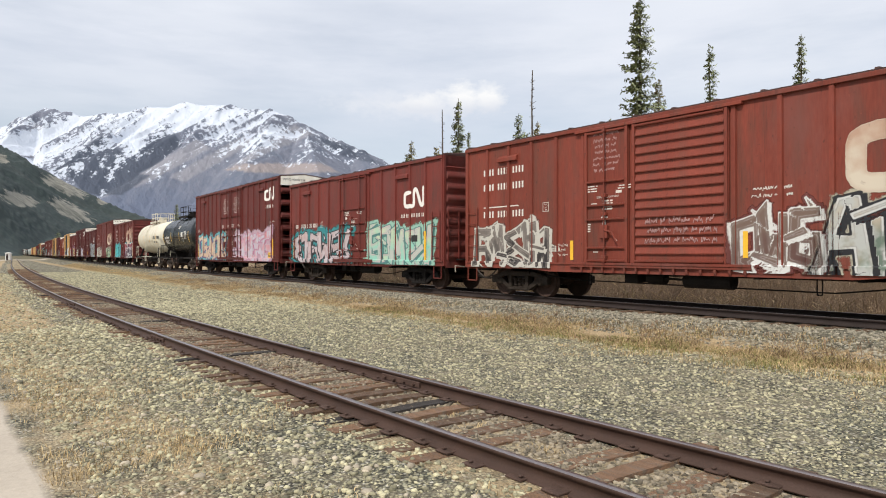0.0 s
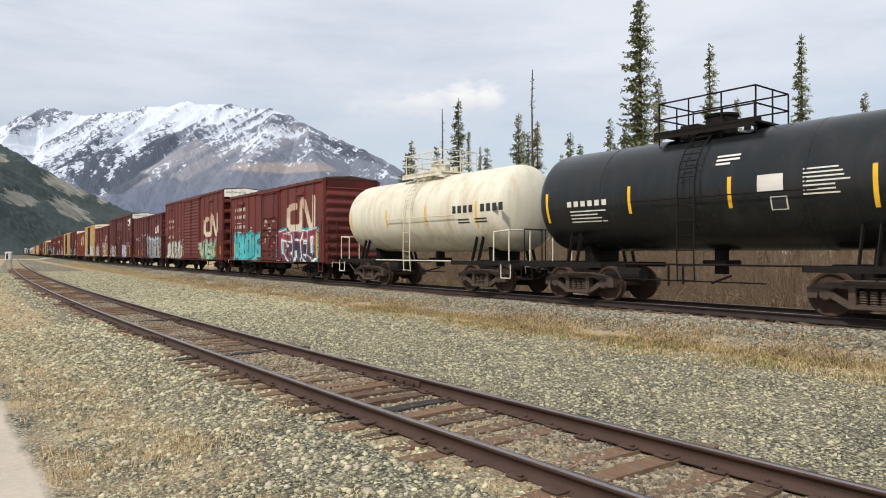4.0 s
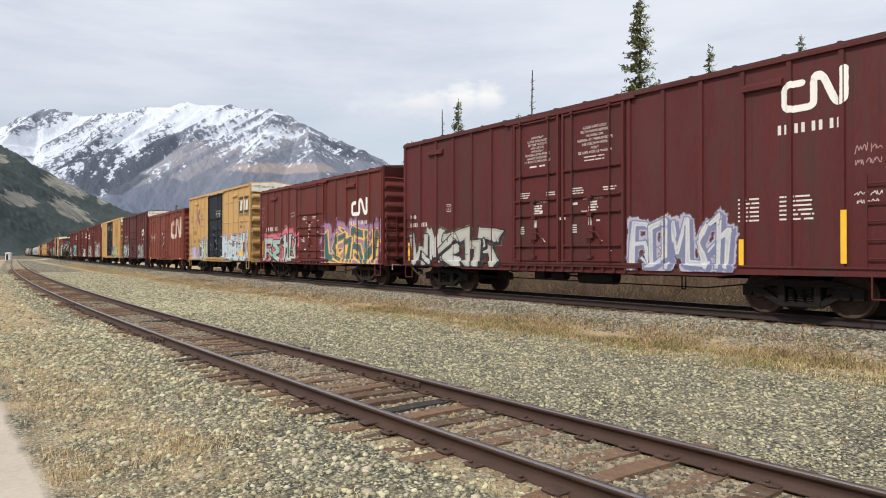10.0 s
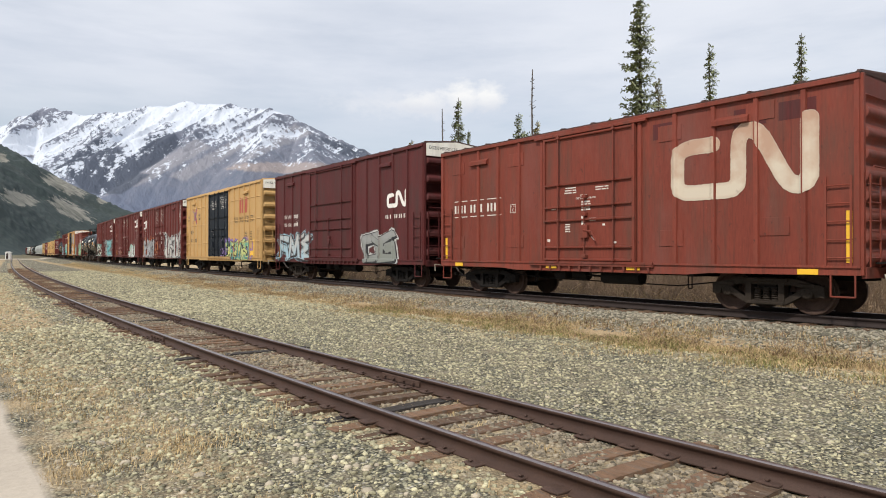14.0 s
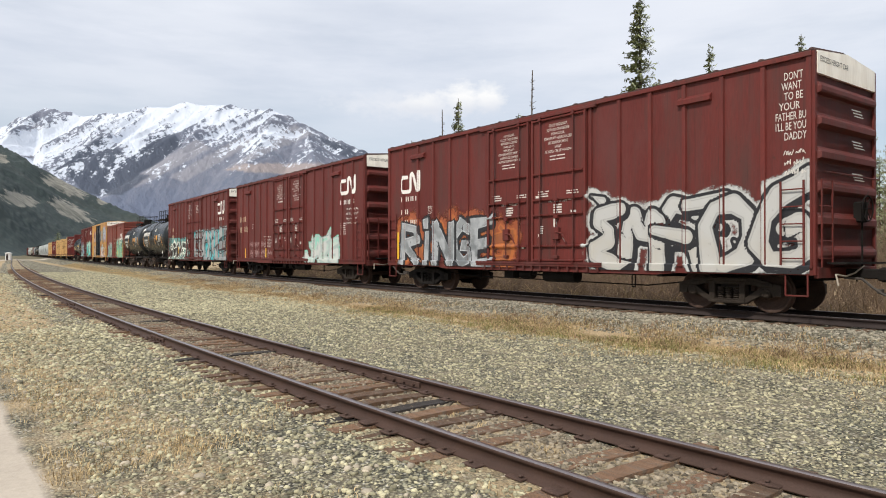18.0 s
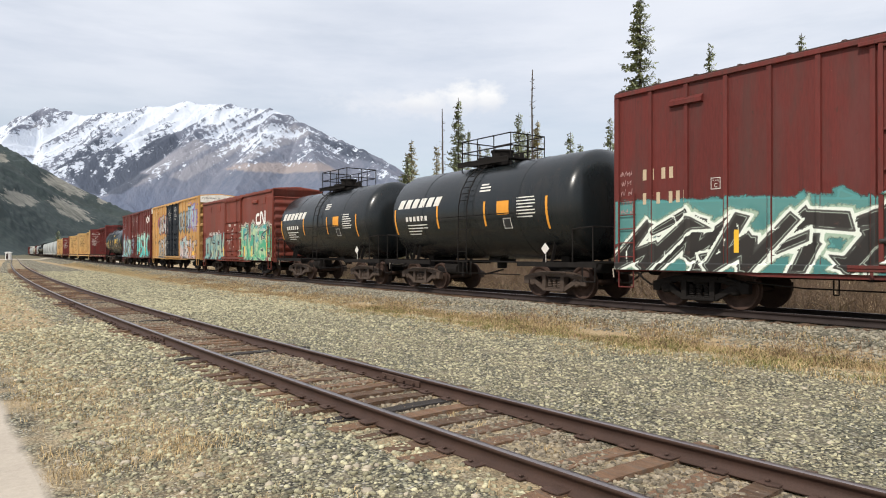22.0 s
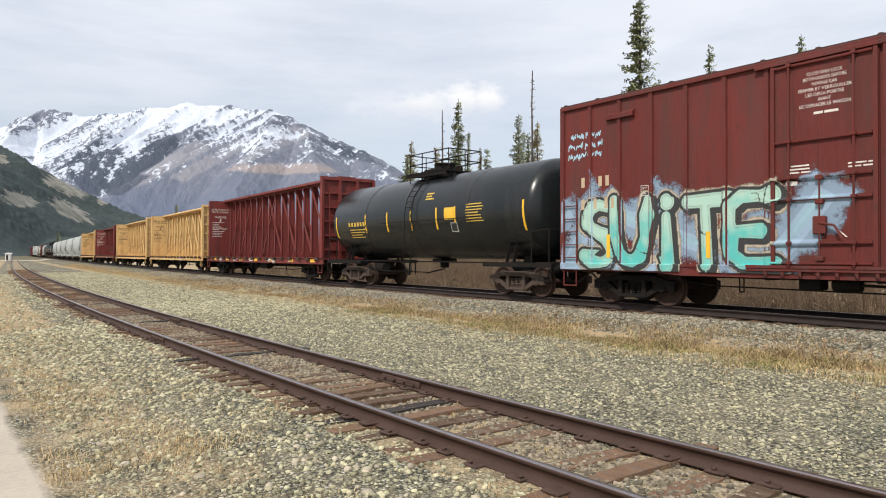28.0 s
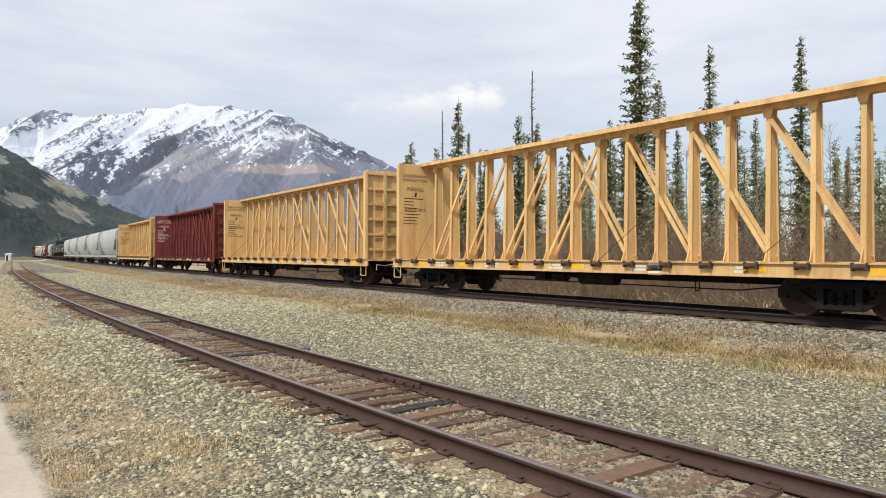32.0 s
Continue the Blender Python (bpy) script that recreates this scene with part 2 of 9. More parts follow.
def ground_material():
    """Gravel, dry grass, dust and far meadow, mixed by the ground's own masks."""
    m = bpy.data.materials.new("gravel_ground")
    m.use_nodes = True
    n, l = m.node_tree.nodes, m.node_tree.links
    bs = n["Principled BSDF"]
    bs.inputs["Roughness"].default_value = 0.95
    geo = n.new("ShaderNodeNewGeometry")

    def noise_at(scale, detail=5, rough=0.6):
        x = n.new("ShaderNodeTexNoise")
        x.inputs["Scale"].default_value, x.inputs["Detail"].default_value, x.inputs["Roughness"].default_value = scale, detail, rough
        l.new(geo.outputs["Position"], x.inputs["Vector"])
        return x.outputs[0]

    def ramp(src, lo, hi, to0=0.0, to1=1.0):
        x = n.new("ShaderNodeMapRange")
        for i, v in enumerate((lo, hi, to0, to1)):
            x.inputs[i + 1].default_value = v
        l.new(src, x.inputs[0])
        return x.outputs[0]

    def mix(fac, a, b, mode="MIX"):
        x = n.new("ShaderNodeMix")
        x.data_type, x.blend_type = "RGBA", mode
        for s, v in ((0, fac), (6, a), (7, b)):
            if isinstance(v, tuple):
                x.inputs[s].default_value = (*v, 1)
            elif isinstance(v, (int, float)):
                x.inputs[s].default_value = v
            else:
                l.new(v, x.inputs[s])
        return x.outputs[2]

    def mask(name):
        x = n.new("ShaderNodeAttribute")
        x.attribute_name = name
        return x.outputs["Fac"]

    def math_op(op, a, b):
        x = n.new("ShaderNodeMath")
        x.operation = op
        for i, v in enumerate((a, b)):
            if isinstance(v, (int, float)):
                x.inputs[i].default_value = v
            else:
                l.new(v, x.inputs[i])
        return x.outputs[0]

    cell = n.new("ShaderNodeTexVoronoi")
    cell.inputs["Scale"].default_value = 30
    l.new(geo.outputs["Position"], cell.inputs["Vector"])
    bw = n.new("ShaderNodeRGBToBW")
    l.new(cell.outputs["Color"], bw.inputs[0])
    gravel = mix(ramp(noise_at(0.5), 0.35, 0.65), (0.240, 0.226, 0.155), (0.318, 0.276, 0.182))
    gravel = mix(1.0, gravel, ramp(bw.outputs[0], 0.15, 0.85, 0.30, 1.75), "MULTIPLY")
    hue = n.new("ShaderNodeSeparateColor")
    l.new(cell.outputs["Color"], hue.inputs[0])
    gravel = mix(ramp(hue.outputs[0], 0.70, 0.74, 0.0, 0.5), gravel, (0.150, 0.165, 0.115))
    gravel = mix(ramp(hue.outputs[1], 0.90, 0.92, 0.0, 0.7), gravel, (0.52, 0.49, 0.42))
    # shade between the stones, darkened into the gravel colour round each cell
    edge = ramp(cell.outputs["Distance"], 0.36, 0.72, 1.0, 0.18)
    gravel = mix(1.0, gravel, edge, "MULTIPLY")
    gravel = mix(1.0, gravel, ramp(noise_at(7, 6, 0.7), 0.32, 0.68, 0.62, 1.35), "MULTIPLY")
    gravel = mix(1.0, gravel, ramp(noise_at(1.7, 6, 0.75), 0.34, 0.66, 0.72, 1.25), "MULTIPLY")
    gravel = mix(ramp(noise_at(0.9, 6, 0.65), 0.50, 0.68, 0.0, 0.55), gravel, (0.33, 0.275, 0.185))
    earth = mix(ramp(noise_at(3), 0.35, 0.65), (0.31, 0.225, 0.125), (0.46, 0.350, 0.205))
    earth = mix(1.0, earth, ramp(noise_at(40), 0.3, 0.7, 0.6, 1.35), "MULTIPLY")
    dust = mix(ramp(noise_at(1.2), 0.3, 0.7), (0.40, 0.345, 0.28), (0.46, 0.40, 0.325))
    dust = mix(1.0, dust, ramp(noise_at(14, 6, 0.7), 0.3, 0.7, 0.9, 1.1), "MULTIPLY")
    meadow = mix(ramp(noise_at(0.05), 0.35, 0.65), (0.16, 0.125, 0.07), (0.07, 0.075, 0.04))
    wobble = math_op("MULTIPLY", math_op("SUBTRACT", noise_at(1.1, 8, 0.7), 0.5), 1.3)
    col = mix(ramp(math_op("ADD", mask("earth"), wobble), 0.35, 0.65), gravel, earth)
    col = mix(ramp(math_op("ADD", mask("dust"), math_op("MULTIPLY", wobble, 0.4)), 0.4, 0.62), col, dust)
    col = mix(ramp(mask("far"), 0.2, 0.9), col, meadow)
    l.new(col, bs.inputs["Base Color"])
    bp = n.new("ShaderNodeBump")
    bp.inputs["Strength"].default_value, bp.inputs["Distance"].default_value = 0.7, 0.03
    stony = ramp(mask("dust"), 0.2, 0.6, 1.0, 0.06)
    hgt = math_op("MULTIPLY", stony, math_op("ADD", math_op("MULTIPLY", edge, 0.8), noise_at(25)))
    l.new(hgt, bp.inputs["Height"])
    l.new(bp.outputs[0], bs.inputs["Normal"])
    return m


def smooth_step(a, b, x):
    t = np.clip((x - a) / (b - a), 0, 1)
    return t * t * (3 - 2 * t)


def ground_height(x, y):
    """Level of the ground with its masks: bare earth and grass, dust, far meadow."""
    x, y = np.asarray(x, float), np.asarray(y, float)
    r = np.hypot(x, y)
    lm, sm = beside(MAIN, x, y)
    ls, ss = beside(SIDING, x, y)
    z = np.zeros_like(x)
    rise = smooth_step(-4.0, -1.75, lm)
    fall = 1 - smooth_step(1.75, 4.6, lm)
    z += (GROUND_M - 0.02) * rise * fall
    z -= 0.75 * smooth_step(2.4, 6.5, lm) * (1 - smooth_step(30, 80, lm))
    z -= 0.035 * smooth_step(1.1, 1.7, np.abs(ls)) * (1 - smooth_step(4, 6, np.abs(ls)))
    z -= 0.10 * smooth_step(-1.6, -3.6, ls) * (1 - rise)
    z -= 0.02 * (np.abs(ls) < 1.2)
    near = r < 400
    z += np.where(near, 0.02 * np.sin(x * 1.3 + 0.7 * y) * np.sin(0.9 * y - 0.4 * x), 0)
    along = np.clip(sm, 0, 200)
    belt = np.exp(-((lm + 3.55 + 0.012 * along) / 0.85) ** 2)
    right = smooth_step(3.0, 4.5, lm)
    left = np.exp(-((ls + 2.9 + 0.02 * np.clip(ss, 0, 60)) / 0.9) ** 2) * smooth_step(6, 12, y)
    left2 = smooth_step(-1.5, -2.2, ls) * smooth_step(9.0, 17, y)
    patch = 0.45 * smooth_step(-1.4, -2.6, ls)
    earth = np.clip(np.maximum.reduce([belt * 0.95, right, left * 0.6, left2 * 0.72, patch, 0.5 * (np.abs(ls) < 1.25)]), 0, 1)
    dust = smooth_step(0.0, 0.7, -(x + 2.55 + 0.78 * (y - 5.23)) * 0.79) * (y < 60)
    crossing = np.exp(-((y - 205) / 16) ** 2) * (lm < 30)
    far = smooth_step(120, 300, r) * (1 - crossing)
    dust = np.maximum(dust, crossing)
    return z, earth, dust, far


def build_ground():
    rr = np.concatenate([[0.0], np.geomspace(0.6, 4600, 720)])
    fine = np.linspace(radians(-46), radians(42), 460)
    coarse = np.linspace(radians(42), radians(314), 60)[1:-1]
    th = np.concatenate([fine, coarse])
    R, T = np.meshgrid(rr, th, indexing="ij")
    x, y = (R * np.sin(T)).ravel(), (R * np.cos(T)).ravel()
    z, earth, dust, far = ground_height(x, y)
    nr, nt = R.shape
    i, j = np.meshgrid(np.arange(nr - 1), np.arange(nt), indexing="ij")
    a, b = i * nt + j, i * nt + (j + 1) % nt
    faces = np.stack([a, b, b + nt, a + nt], -1).reshape(-1, 4)
    me = raw_mesh("ground", np.stack([x, y, z], 1), faces[:, ::-1])
    if len(me.vertices) == len(x):
        for name, data in (("earth", earth), ("dust", dust), ("far", far)):
            me.attributes.new(name, "FLOAT", "POINT").data.foreach_set("value", data.astype(np.float32))
    me.shade_smooth()
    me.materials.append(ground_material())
    tagged(new("ground", me), "grey-green gravel ground with dry straw grass and a dusty path", "ground", kind="structure")


build_ground()


def rail_mesh(line, off, s0, s1, top, head_only=False):
    """A rail with head, web and foot drawn along a track."""
    prof = [(-0.07, -0.165), (0.07, -0.165), (0.07, -0.15), (0.012, -0.128), (0.012, -0.045), (0.036, -0.036), (0.036, -0.006), (0.026, 0.0),
            (-0.026, 0.0), (-0.036, -0.006), (-0.036, -0.036), (-0.012, -0.045), (-0.012, -0.128), (-0.07, -0.15)]
    s = np.concatenate([np.arange(s0, 60, 0.5), np.arange(60, s1, 4.0)])
    n = len(prof)
    v = []
    for du, dz in prof:
        x, y, _ = on_line(line, s, off + du)
        v.append(np.stack([x, y, np.full_like(x, top + dz)], 1))
    v = np.stack(v, 1).reshape(-1, 3)
    i, j = np.meshgrid(np.arange(len(s) - 1), np.arange(n), indexing="ij")
    a, b = i * n + j, i * n + (j + 1) % n
    return raw_mesh("rail", v, np.stack([a, b, b + n, a + n], -1).reshape(-1, 4)), j.ravel()


def build_track(name, line, top, s0, s1, label, side_mat):
    track = tagged(new(name), label, "railway track", kind="structure")
    for off in (-HALF_GAUGE, HALF_GAUGE):
        me, k = rail_mesh(line, off, s0, s1, top)
        me.materials.append(side_mat)
        me.materials.append(STEEL_TOP)
        if len(me.polygons) == len(k):
            me.polygons.foreach_set("material_index", np.where((k >= 6) & (k <= 8), 1, 0).astype(np.int32))
        ob = new("rail", me)
        ob.parent = track
    return track


siding = build_track("siding_track", SIDING, RAIL_S, -9, 330, "rusty siding rails on weathered wooden ties", STEEL_SIDE)
main_track = build_track("main_track", MAIN, RAIL_M, -40, 800, "dark main line rails on a raised gravel bed", DARK_RAIL)


def build_ties():
    rng = random.Random(4)
    kinds = []
    for k in range(6):
        g = Shape()
        n = 7
        v, f = [], []
        for i in range(n + 1):
            u = -1.28 + 2.56 * i / n + (rng.uniform(-0.05, 0.05) if i in (0, n) else 0)
            w0, w1 = -0.115 + rng.uniform(-0.012, 0.012), 0.115 + rng.uniform(-0.012, 0.012)
            t = rng.uniform(-0.02, 0.004)
            v += [(u, w0, -0.17), (u, w1, -0.17), (u, w1 - 0.015, t), (u, 0.02 + rng.uniform(-0.03, 0.03), t - rng.uniform(0, 0.02)), (u, w0 + 0.015, t)]
        for i in range(n):
            f += [(i * 5 + j, i * 5 + (j + 1) % 5, i * 5 + 5 + (j + 1) % 5, i * 5 + 5 + j) for j in range(5)]
        f += [tuple(range(4, -1, -1)), tuple(range(n * 5, n * 5 + 5))]
        kinds.append(g.add(v, f).mesh("tie"))
        kinds[-1].materials.append(TIE_OLD)
    s, i = -7.0, 0
    while s < 90:
        x, y, a = on_line(SIDING, s)
        ob = new("tie", kinds[rng.randrange(6)])
        ob.parent = siding
        ob.matrix_basis = pose(x + rng.uniform(-0.05, 0.05), y, 0.012 + rng.uniform(-0.02, 0.01), 0, 0, -math.degrees(a) + rng.uniform(-2, 2))
        if rng.random() < 0.05:
            ob.material_slots[0].link = "OBJECT"
            ob.material_slots[0].material = TIE_DARK
        s += 0.43 + rng.uniform(-0.045, 0.045)
    s = -20.0
    while s < 60:
        x, y, a = on_line(MAIN, s)
        ob = new("tie", kinds[rng.randrange(6)])
        ob.parent = main_track
        ob.matrix_basis = pose(x, y, RAIL_M - 0.165, 0, 0, -math.degrees(a))
        s += 0.55


build_ties()

# ---------------------------------------------------------------- mountains
def ridged(x, y, scale, octaves=5, seed=0.0):
    out = np.zeros_like(x)
    amp, tot = 1.0, 0.0
    for o in range(octaves):
        p = np.array([noise.noise((a * scale + seed, b * scale - seed, seed * 0.7)) for a, b in zip(x.ravel(), y.ravel())]).reshape(x.shape)
        out += amp * (1 - np.abs(p) * 1.6)
        tot += amp
        amp *= 0.52
        scale *= 2.05
    return out / tot


def relief_mesh(name, az, dist, height):
    """A mountain side as a sheet over bearings and distances."""
    nr, nt = az.shape
    i, j = np.meshgrid(np.arange(nr - 1), np.arange(nt - 1), indexing="ij")
    a = i * nt + j
    v = np.stack([dist * np.tan(az), dist, height], -1).reshape(-1, 3)
    me = raw_mesh(name, v, np.stack([a, a + 1, a + 1 + nt, a + nt], -1).reshape(-1, 4))
    me.shade_smooth()
    return me


def rock_material():
    m = bpy.data.materials.new("snowy_rock")
    m.use_nodes = True
    n, l = m.node_tree.nodes, m.node_tree.links
    bs = n["Principled BSDF"]
    bs.inputs["Roughness"].default_value = 0.95
    geo = n.new("ShaderNodeNewGeometry")
    sep, sen = n.new("ShaderNodeSeparateXYZ"), n.new("ShaderNodeSeparateXYZ")
    l.new(geo.outputs["Position"], sep.inputs[0])
    l.new(geo.outputs["Normal"], sen.inputs[0])

    def noise_at(scale, stretch=(1, 1, 1), turn=0):
        mp, x = n.new("ShaderNodeMapping"), n.new("ShaderNodeTexNoise")
        mp.inputs["Scale"].default_value = stretch
        if turn:
            tilt_node = n.new("ShaderNodeMapping")
            tilt_node.inputs["Rotation"].default_value = (0, radians(turn), 0)
            l.new(geo.outputs["Position"], tilt_node.inputs["Vector"])
        l.new(tilt_node.outputs[0] if turn else geo.outputs["Position"], mp.inputs["Vector"])
        x.inputs["Scale"].default_value, x.inputs["Detail"].default_value, x.inputs["Roughness"].default_value = scale, 9, 0.65
        l.new(mp.outputs[0], x.inputs["Vector"])
        return x.outputs[0]

    def calc(op, a, b, c=None):
        x = n.new("ShaderNodeMath")
        x.operation = op
        for i, v in enumerate((a, b, c)):
            if v is None:
                continue
            if isinstance(v, (int, float)):
                x.inputs[i].default_value = v
            else:
                l.new(v, x.inputs[i])
        return x.outputs[0]

    def ramp(src, lo, hi):
        x = n.new("ShaderNodeMapRange")
        x.inputs[1].default_value, x.inputs[2].default_value = lo, hi
        l.new(src, x.inputs[0])
        return x.outputs[0]

    def mix(fac, a, b):
        x = n.new("ShaderNodeMix")
        x.data_type = "RGBA"
        for s, v in ((0, fac), (6, a), (7, b)):
            if isinstance(v, tuple):
                x.inputs[s].default_value = (*v, 1)
            else:
                l.new(v, x.inputs[s])
        return x.outputs[2]

    z = sep.outputs[2]

    def field(name):
        x = n.new("ShaderNodeAttribute")
        x.attribute_name = name
        return x.outputs["Fac"]

    rib, grain = field("rib"), noise_at(0.05, (1, 0.3, 0.3), 30)
    patch = noise_at(0.013, (1, 0.4, 0.6), 35)
    tone = calc("ADD", calc("ADD", calc("MULTIPLY", rib, 0.35), 0.32), calc("MULTIPLY", calc("SUBTRACT", calc("ADD", calc("MULTIPLY", grain, 0.5), calc("MULTIPLY", patch, 0.5)), 0.5), 2.4))
    # distance haze is put into the rock, timber and snow tones as blue
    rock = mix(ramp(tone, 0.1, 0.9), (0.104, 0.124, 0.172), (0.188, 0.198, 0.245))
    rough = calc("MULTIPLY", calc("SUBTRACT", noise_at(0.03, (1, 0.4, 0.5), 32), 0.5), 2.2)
    # the painted haze grows bluer towards the foot
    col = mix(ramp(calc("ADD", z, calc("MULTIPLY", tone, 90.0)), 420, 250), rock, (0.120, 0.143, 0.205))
    # pale talus whose tone also holds the sunlit strip beside a crest
    col = mix(calc("MULTIPLY", ramp(calc("ADD", field("lit_scree"), rough), -0.1, 0.6), 0.75), col, (0.258, 0.256, 0.285))
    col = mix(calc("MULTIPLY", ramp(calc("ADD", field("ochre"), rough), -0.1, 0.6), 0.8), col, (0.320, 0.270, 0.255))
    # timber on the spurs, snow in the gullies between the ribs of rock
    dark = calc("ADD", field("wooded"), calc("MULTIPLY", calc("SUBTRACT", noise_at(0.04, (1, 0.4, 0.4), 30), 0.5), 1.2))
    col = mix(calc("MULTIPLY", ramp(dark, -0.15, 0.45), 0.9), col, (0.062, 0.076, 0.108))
    snow = calc("ADD", field("snow"), calc("MULTIPLY", calc("SUBTRACT", grain, 0.5), 1.3))
    snow = calc("ADD", snow, calc("MULTIPLY", calc("SUBTRACT", noise_at(0.09, (1, 0.3, 0.35), -30), 0.5), 1.15))
    snow = calc("ADD", snow, calc("MULTIPLY", calc("SUBTRACT", noise_at(0.012, (1, 0.3, 0.5), 26), 0.5), 0.35))
    col = mix(ramp(snow, 0.42, 0.56), col, (0.575, 0.62, 0.70))
    l.new(col, bs.inputs["Base Color"])
    bp = n.new("ShaderNodeBump")
    bp.inputs["Strength"].default_value, bp.inputs["Distance"].default_value = 0.8, 22
    l.new(noise_at(0.03, (1, 0.4, 0.35), 30), bp.inputs["Height"])
    l.new(bp.outputs[0], bs.inputs["Normal"])
    return m


def crest(px, marks_x, marks_y):
    """A smooth skyline through a few summits and saddles."""
    return np.interp(px, marks_x, marks_y)


def build_mountain():
    # bearings of the summits and saddles, and their heights over the plain in metres at 4.2 km
    ux = np.array([-300, -60, 0, 75, 140, 200, 262, 325, 400, 440, 490, 530, 590, 650, 700, 760, 860])
    uh = np.array([640, 770, 800, 918, 872, 880, 925, 955, 942, 912, 912, 826, 735, 645, 560, 380, 120])
    px, dist = np.meshgrid(np.linspace(-330, 900, 700), np.geomspace(1900, 4700, 300), indexing="xy")
    az = np.arctan((px - 784) / 1188.1)
    x, y = dist * np.tan(az), dist
    top = crest(px, ux, uh)
    back = np.abs(dist - 4200)
    h = top - np.where(dist < 4200, 0.74, 0.7) * back
    # ridges run down from the crest to the valley: bearing, distance and height at both ends, and the fall of their flanks
    for p0, d0, h0, p1, d1, h1, fall in ((490, 4200, 900, 195, 3000, 285, 0.55), (300, 3850, 735, 85, 3100, 390, 0.80), (195, 3850, 695, 40, 3300, 415, 0.85), (490, 4190, 895, 415, 2950, 290, 0.60),
                                         (540, 4150, 790, 570, 2950, 300, 0.60), (640, 4100, 640, 720, 3000, 290, 0.60), (75, 4190, 900, -20, 3500, 545, 0.8), (395, 4190, 925, 320, 3500, 560, 0.8),
                                         (330, 4190, 940, 215, 3700, 640, 0.85), (255, 4190, 925, 160, 3800, 660, 0.85)):
        ax, ay, bx, by = (p0 - 784) / 1188.1 * d0, d0, (p1 - 784) / 1188.1 * d1, d1
        vx, vy = bx - ax, by - ay
        t = np.clip(((x - ax) * vx + (y - ay) * vy) / (vx * vx + vy * vy), 0, 1)
        away = np.hypot(x - ax - t * vx, y - ay - t * vy)
        h = np.maximum(h, h0 + (h1 - h0) * t - fall * away)
    rough = ridged(x, y, 0.0021, 6, 3.1) - 0.62
    run = np.interp(px, (100, 500), (0.05, 0.32)) * (4200 - dist)
    ribs = ridged(x + run + 60 * np.sin(dist * 0.004), y * 0.13, 0.0085, 5, 9.3)
    ribs = (ribs - ribs.mean()) / ribs.std()
    gully = 0.13 * ribs
    lift = smooth_step(20, 300, h)
    near_crest = 1 - 0.62 * np.exp(-(back / 110) ** 2)
    h = h + (rough * 40 + gully * (16 + 104 * smooth_step(450, 800, h))) * lift * near_crest
    h = h * smooth_step(1900, 2500, y) - 4
    me = relief_mesh("mountain", az, dist, h)
    # how thickly snow lies, by bearing (columns) and angle of rise (rows), and the wooded spurs
    bearing = (0, 75, 150, 225, 300, 375, 450, 525, 600, 690)
    rise = (30, 120, 150, 170, 190, 210, 230, 250, 270)
    table = ((0, 0, 0, 0, 0, 0, 0, 0, 0, 0), (.3, .2, .05, 0, 0, 0, 0, 0, 0, 0), (.7, .6, .2, .15, .2, .05, 0, 0, .05, .05), (.85, .75, .35, .4, .3, .2, .15, .15, .1, .1), (.85, .75, .5, .6, .3, .4, .35, .3, .15, .1),
             (.75, .78, .72, .68, .4, .5, .5, .4, .2, .1), (.65, .6, .76, .80, .66, .55, .5, .35, .1, .1), (.55, .42, .56, .74, .68, .6, .55, .3, .1, .1), (.6, .45, .6, .8, .7, .6, .55, .3, .1, .1))
    seen = h / dist * 1188.1
    rows = np.array([np.interp(px[0], bearing, r) for r in table])
    snow = np.array([np.interp(seen[:, j], rise, rows[:, j]) for j in range(px.shape[1])]).T
    snow = np.where(snow > 0.02, 0.21 + 0.66 * snow, snow)
    for key_p, key_s, width, amount in ((192, 190, 40, 0.25), (290, 195, 40, 0.3), (230, 200, 26, -0.2), (450, 205, 60, -0.12)):
        snow = snow - amount * np.exp(-((px - key_p) / width) ** 2 - ((seen - key_s) / 22) ** 2) * (snow > 0.02)
    snow = np.where(snow > 0.02, snow - 0.15 * ribs * (0.5 + 0.5 * smooth_step(0, 0.5, snow)), -0.5)
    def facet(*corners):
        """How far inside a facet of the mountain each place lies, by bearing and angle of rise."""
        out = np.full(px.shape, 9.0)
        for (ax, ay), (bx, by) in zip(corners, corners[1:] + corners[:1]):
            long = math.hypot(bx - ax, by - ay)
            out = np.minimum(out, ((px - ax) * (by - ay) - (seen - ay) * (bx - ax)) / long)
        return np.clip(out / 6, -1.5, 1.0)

    # dark timber on three spurs and the right shoulder, pale scree with a ridge's lit strip painted in, a band of ochre
    # rock
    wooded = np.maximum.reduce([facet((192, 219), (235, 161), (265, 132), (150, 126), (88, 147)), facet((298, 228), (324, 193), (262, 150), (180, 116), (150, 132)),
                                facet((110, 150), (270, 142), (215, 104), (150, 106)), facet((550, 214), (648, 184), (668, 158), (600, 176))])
    lit_scree = np.maximum.reduce([facet((345, 205), (375, 188), (262, 126), (172, 96), (200, 116)), facet((440, 218), (452, 200), (330, 128), (290, 134)),
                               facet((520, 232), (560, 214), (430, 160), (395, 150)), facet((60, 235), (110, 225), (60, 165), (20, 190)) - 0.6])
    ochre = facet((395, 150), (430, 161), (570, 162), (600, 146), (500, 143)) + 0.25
    me.attributes.new("snow", "FLOAT", "POINT").data.foreach_set("value", snow.reshape(-1).astype(np.float32))
    me.attributes.new("rib", "FLOAT", "POINT").data.foreach_set("value", (0.5 + 0.25 * ribs).reshape(-1).astype(np.float32))
    for key, data in (("wooded", wooded), ("lit_scree", lit_scree), ("ochre", ochre)):
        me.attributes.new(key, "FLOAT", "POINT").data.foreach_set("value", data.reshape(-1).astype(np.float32))
